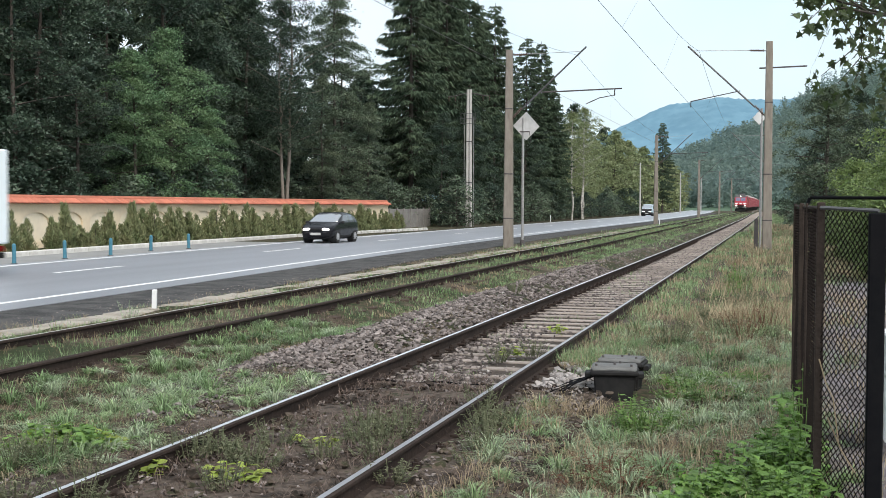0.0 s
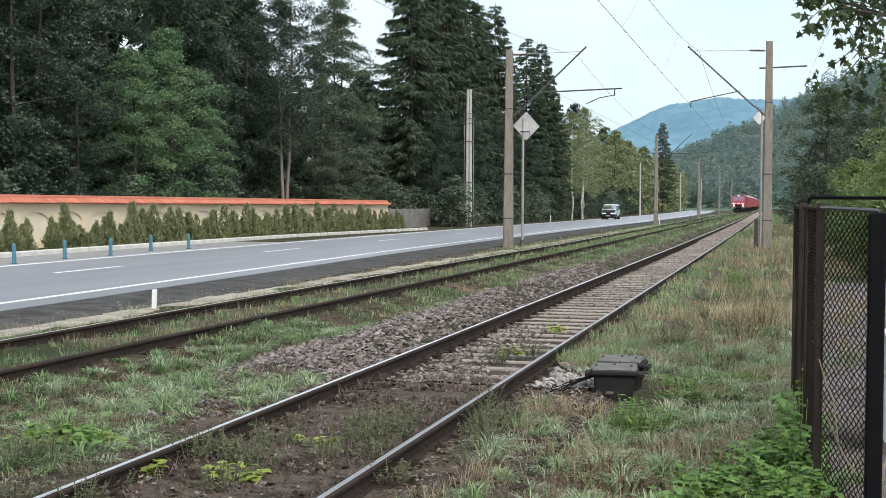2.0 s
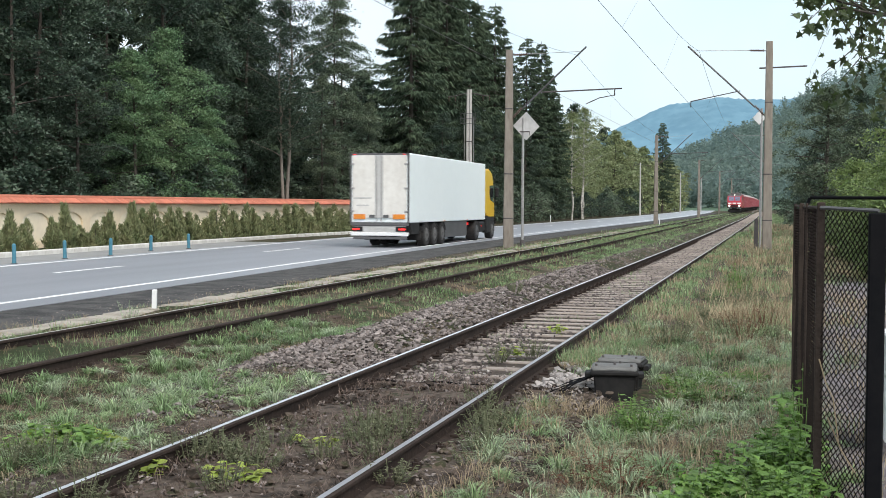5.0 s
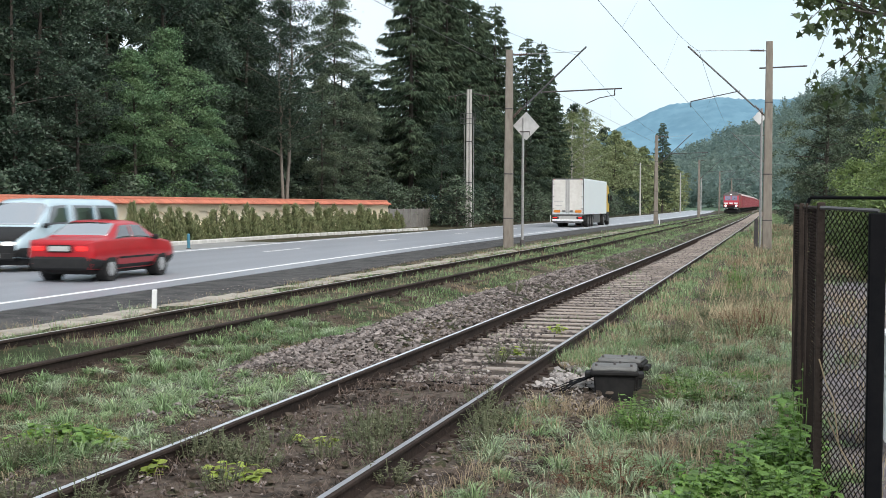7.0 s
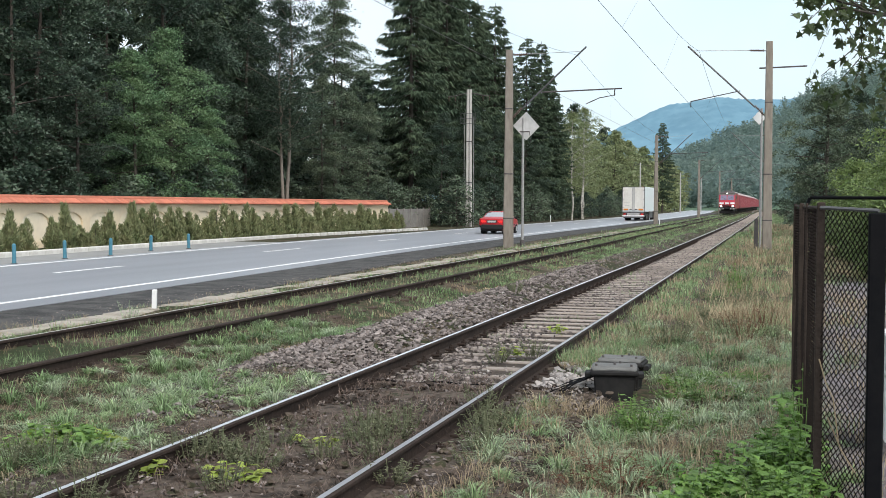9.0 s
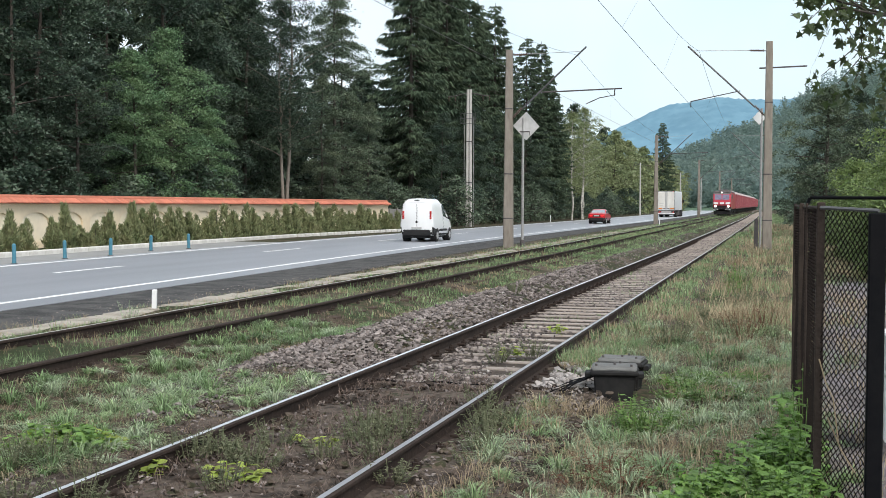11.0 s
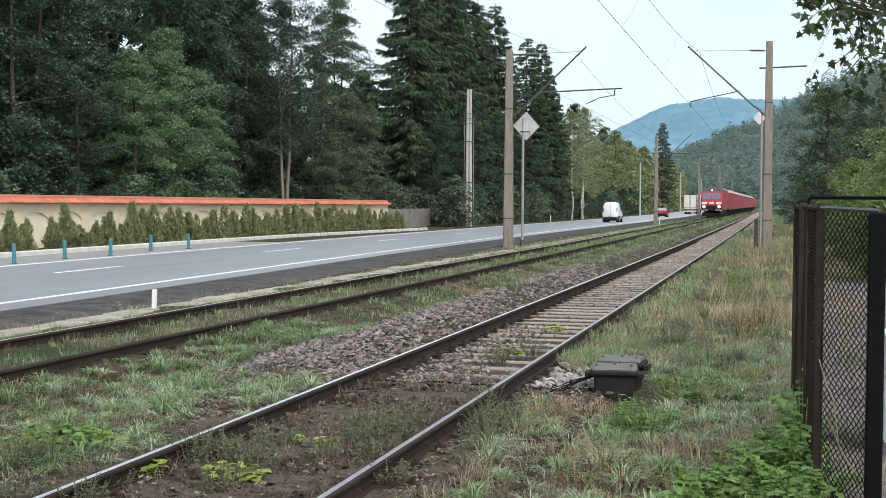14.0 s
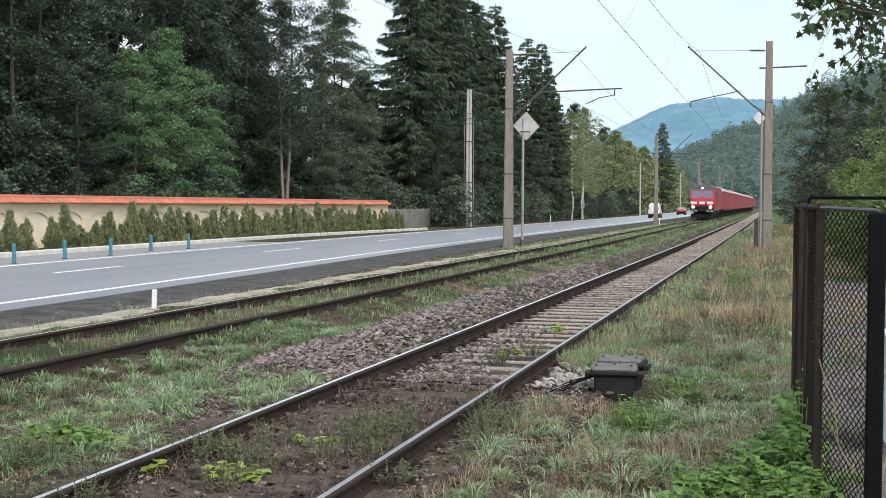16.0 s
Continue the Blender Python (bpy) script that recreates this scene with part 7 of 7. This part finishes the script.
# ---------- near things ----------
def build_track_boxes():
    """Two black lineside boxes with grey lids, and their cables."""
    for x, y, rz, h in ((-1.49, 11.75, 6, 0.285), (-1.49, 12.35, -3, 0.29)):
        m = pose(x, y, float(ground_z(x, y)) - 0.03, 0, 0, rz)
        o = empty("lineside_box", "black plastic lineside box with a dusty grey lid", "junction box", "lineside boxes", m)
        bm = B()
        a = [(-0.17, -0.15), (0.17, -0.15), (0.17, 0.15), (-0.17, 0.15)]
        lo = [bm.verts.new((px, py, 0)) for px, py in a]
        hi = [bm.verts.new((px * 1.16, py * 1.12, h)) for px, py in a]
        for i in range(4):
            bm.faces.new((lo[i], lo[(i + 1) % 4], hi[(i + 1) % 4], hi[i]))
        bm.faces.new(lo[::-1])
        bm.faces.new(hi)
        bmesh.ops.bevel(bm, geom=bm.edges[:], offset=0.018, segments=2, affect="EDGES")
        part("body", bm, M_BOXBLACK, o)
        bm = B()
        box(bm, (0, 0, h + 0.012), (0.46, 0.40, 0.05), 0.015)
        part("rim", bm, M_BOXBLACK, o)
        bm = B()
        prism(bm, [(-0.195, h + 0.037), (-0.15, h + 0.075), (0.15, h + 0.075), (0.195, h + 0.037)], -0.215, 0.215)
        bmesh.ops.bevel(bm, geom=bm.edges[:], offset=0.012, segments=2, affect="EDGES")
        part("lid", bm, M_BOXLID, o, "dusty grey lid")
        for px, py in ((-0.17, -0.12), (0.0, 0.0), (0.16, -0.12), (0.05, 0.12)):
            bm = B()
            tube(bm, (px, py, h + 0.06), (px, py, h + 0.095), 0.013, 0.011, 8)
            part("bolt", bm, M_DARKSTEEL, o)
        for s in (-1, 1):
            bm = B()
            box(bm, (s * 0.25, 0, h - 0.02), (0.06, 0.2, 0.05), 0.01)
            part("cable_gland", bm, M_BOXBLACK, o)
    rnd = random.Random(8)
    for k in range(7):
        bm = B()
        z0 = float(ground_z(-1.8, 11.8))
        p = Vector((-1.70, 11.7 + 0.05 * k, z0 + 0.22))
        end = Vector((-1.95 - 0.06 * k, 11.2 + 0.13 * k, -0.14))
        mid = Vector((-1.86 - 0.03 * k, 11.5 + 0.08 * k, z0 + 0.20 - 0.02 * k))
        pts = []
        for i in range(13):
            t = i / 12
            pts.append(p * (1 - t) ** 2 + mid * 2 * t * (1 - t) + end * t * t + Vector((0, rnd.uniform(-0.008, 0.008), rnd.uniform(-0.004, 0.004))))
        polytube(bm, pts, 0.0065, 6)
        tagged(part("cable", bm, M_BLACK), "black cable looping from box to rail", "cable", "lineside cables")
    # cables and timbers crossing between the rails
    for y, dy in ((11.05, 0.06), (11.75, -0.05)):
        bm = B()
        pts = [(XA - 0.7 + 1.4 * i / 10, y + dy * math.sin(i * 0.9), -0.14 + 0.012 * math.sin(i * 1.7)) for i in range(11)]
        polytube(bm, pts, 0.012, 6)
        tagged(part("cable", bm, M_BLACK), "black cable lying across the track bed", "cable", "lineside cables")
    for y in (10.95, 11.62):
        bm = B()
        box(bm, (XA, y, -0.20), (2.5, 0.26, 0.12), 0.015)
        tagged(part("crossing_timber", bm, M_WOOD_SLEEPER), "old brown timber set under the rails", "timber", "crossing timbers")


def build_fence():
    """Chain-link fence on rusty posts with a stout black corner post and top bar."""
    f = empty("chain_link_fence", "chain-link fence on rusty posts with a black corner post", "fence")
    posts = ((0.16, 12.2, 0.016), (0.185, 10.3, 0.019), (0.25, 7.75, 0.024), (0.205, 9.4, 0.009))
    for x, y, r in posts:
        bm = B()
        box(bm, (x, y, 0.70), (2 * r, 2 * r, 1.92), 0.006)
        part("post", bm, M_FENCE_RUST, f, "rusty angle-iron post")
    bm = B()
    box(bm, (0.545, 7.38, 0.68), (0.092, 0.092, 1.84), 0.008)
    part("corner_post", bm, M_BLACK, f, "stout black steel post")
    bm = B()
    tube(bm, (0.165, 12.2, 1.64), (0.25, 7.75, 1.625), 0.012, 0.012, 8)
    part("top_rail", bm, M_FENCE_RUST, f)
    bm = B()
    n = 60
    for i in range(n):
        t0, t1 = i / n, (i + 1) / n
        p = Vector((0.25, 7.72, 1.628)).lerp(Vector((0.55, 7.36, 1.612)), t0)
        q = Vector((0.25, 7.72, 1.628)).lerp(Vector((0.55, 7.36, 1.612)), t1)
        tube(bm, p, q, 0.013, 0.010, 6)
    part("top_rail", bm, M_GREYMETAL, f, "grey twisted top wire")
    bm = B()
    tube(bm, (0.30, 12.6, 1.72), (4.2, 12.6, 1.72), 0.016, 0.016, 8)
    tube(bm, (0.30, 12.6, 1.72), (0.26, 12.6, 1.60), 0.016, 0.016, 8)
    tube(bm, (0.26, 12.6, 1.60), (0.26, 12.6, -0.25), 0.016, 0.016, 8)
    part("cross_bar", bm, M_BLACK, f, "thin black cross bar")
    # mesh: zigzag wires leaning both ways, one wire after another
    rng = random.Random(12)
    A, Bq = Vector((0.52, 7.40, 0)), Vector((0.25, 7.75, 0))
    C = Vector((0.165, 12.2, 0))

    def pt(s, z):
        """A place on the fence line, s metres from the corner post."""
        L1, L2 = (Bq - A).length, (C - Bq).length
        p = A.lerp(Bq, s / L1) if s < L1 else Bq.lerp(C, (s - L1) / L2)
        return Vector((p.x + 0.012 * math.sin(s * 5 + z * 4), p.y, z))

    total = (Bq - A).length + (C - Bq).length
    V, F = [], []

    def wire(p, q, r=0.0036):
        d = (q - p).normalized()
        u = d.cross(Vector((1, 0, 0)))
        u = (u if u.length > 1e-3 else d.cross(Vector((0, 0, 1)))).normalized() * r
        w = d.cross(u).normalized() * r
        b = len(V)
        for e in (p, q):
            V.extend([e + u, e - u * 0.5 + w * 0.87, e - u * 0.5 - w * 0.87])
        F.extend([(b, b + 1, b + 4, b + 3), (b + 1, b + 2, b + 5, b + 4), (b + 2, b, b + 3, b + 5)])

    cell, rise = 0.042, 0.024
    far_from = (Bq - A).length
    nz = int(1.78 / rise)
    ns = int(total / cell)
    for i in range(ns):
        s0 = i * cell
        r = 0.0034 if s0 < far_from else 0.002
        for k in range(nz):
            z0 = -0.16 + k * rise
            j = 0.006 * math.sin(k * 1.3 + i * 0.7)
            a, b = (0, 0.5) if k % 2 == 0 else (0.5, 0)
            wire(pt(s0 + a * cell + j, z0), pt(s0 + b * cell + j, z0 + rise), r)
            wire(pt(min(total, s0 + (1 - a) * cell + j), z0), pt(min(total, s0 + (1 - b) * cell + j), z0 + rise), r)
    ob = np_obj("mesh_wire", [tuple(v) for v in V], F, M_MESH, f)
    tagged(ob, "rusty diamond wire mesh", kind="stuff")
    # yard beyond the fence, with a pale wall and gate post
    bm = B()
    box(bm, (2.62, 17.0, -0.27), (4.5, 26.0, 0.3), 0.0)
    tagged(part("yard", bm, M_YARD), "pale gravel yard beyond the fence", "yard", kind="structure")
    bm = B()
    box(bm, (0.80, 9.3, 0.36), (0.12, 0.5, 0.76), 0.01)
    # dry stalks caught in the mesh
    for k, pts in enumerate((((0.25, 7.68, 0.72), (0.29, 7.64, 0.58), (0.33, 7.58, 0.50), (0.36, 7.52, 0.25)), ((0.30, 7.62, 0.38), (0.38, 7.52, 0.20), (0.45, 7.42, 0.10)))):
        bm2 = B()
        polytube(bm2, pts, 0.0045, 5)
        tagged(part("dry_stalk", bm2, M_DRY), "bare dry stalk caught in the fence", "plant", "dry stalks")
    tagged(part("white_panel", bm, M_WHITE), "plain white panel standing in the yard", "panel")


# ---------- motion ----------
def lane_rows(pts, off, back, length=0.0, swing=1.0):
    """Rows along the road: pts of (seconds, place along the road); back: the vehicle comes towards us."""
    ts = [p[0] for p in pts]
    ys = [p[1] for p in pts]
    rows = []
    for t in sorted(set([0.0, 16.0] + [float(x) for x in np.arange(0, 16.01, 0.5)])):
        y = float(np.interp(t, ts, ys))
        if back:
            y += length
        dx = float(near(y + 3) - near(y - 3)) / 6
        turn = -math.degrees(math.atan(dx)) * swing
        rows.append((t, pose(float(near(y)) + off, y, ROAD_Z + float(road_grade(y)) + 0.003, 0, 0, turn + (180 if back else 0))))
    return rows


def motions():
    walk(THINGS["black"], lane_rows(((0, 52.55), (16, 52.55 - 23.7 * 16)), -5.6, True, 3.8, 0.5))
    walk(THINGS["silver"], lane_rows(((0, 200.3), (2, 152.2), (4, 104.8), (6.5, 40.7), (16, 40.7 - 26.8 * 9.5)), -5.6, True, 5.0, 0.25))
    walk(THINGS["boxvan"], lane_rows(((0, 19.9), (16, 19.9 - 24 * 16)), -5.6, True, 6.25))
    walk(THINGS["truck"], lane_rows(((0, 11.7 - 24.2 * 3.5), (3.5, 11.7), (4, 23.8), (7, 97.5), (8.5, 130.5), (12, 208), (13, 230), (16, 293)), -1.35, False, 0.0, 0.0))
    walk(THINGS["red"], lane_rows(((0, 24.27 - 24.5 * 7), (7, 24.27), (8, 48.7), (9, 73.5), (11.5, 128), (13, 162), (14, 184.5), (15, 207.5), (16, 231)), -2.0, False))
    walk(THINGS["white"], lane_rows(((0, 67.3 - 22 * 11.5), (11.5, 67.8), (12, 80.0), (13, 103.0), (16, 173.5)), -2.0, False))
    def front(t):
        """Place of the leading buffers: the train gathers speed slowly."""
        return 268.6 - 7.25 * t - 0.083 * t * t

    def on_rails(y):
        return pose(XB, y, 0.08 + float(grade(y)), math.degrees(math.atan(0.0018 if 50 < y < 350 else 0)))
    ts = [k * 1.0 for k in range(17)]
    walk(THINGS["loco"], [(t, on_rails(front(t))) for t in ts])
    for k, wgn in enumerate(THINGS["wagons"]):
        walk(wgn, [(t, on_rails(front(t) + 20.3 + 13.4 * k)) for t in ts])


def build_traffic():
    THINGS["black"] = build_black_car()
    THINGS["silver"] = build_silver_van()
    THINGS["boxvan"] = build_box_truck()
    THINGS["truck"] = build_semi()
    THINGS["red"] = build_red_car()
    THINGS["white"] = build_white_van()
    THINGS["loco"] = build_loco()
    first = build_wagon()
    THINGS["loco"].scale = (0.91, 1, 0.93)
    first.scale = (0.91, 1, 0.90)
    THINGS["wagons"] = [first] + [copy_thing(first, pose(XB, 300 + 14 * k, 0)) for k in range(1, 16)]


THINGS = {}


build_ground()
build_road()
build_kerbs()
build_wall()
build_posts()
build_catenary()
build_signs()
build_utility()
build_track("railway_track_near", XA, 0.0, (M_RAILTOP, M_RAILTOP_DULL), True, "straight railway track on pale concrete sleepers", 2.44, True)
build_track("railway_track_far", XB, 0.08, (M_RAILTOP_B, M_RUST), False, "overgrown railway track sunk in grass", 2.2, False)
build_ballast()
build_hills()
build_forest()
build_hedge()
build_grass()
build_herbs()
build_overhang()
build_track_boxes()
build_fence()
build_traffic()
motions()
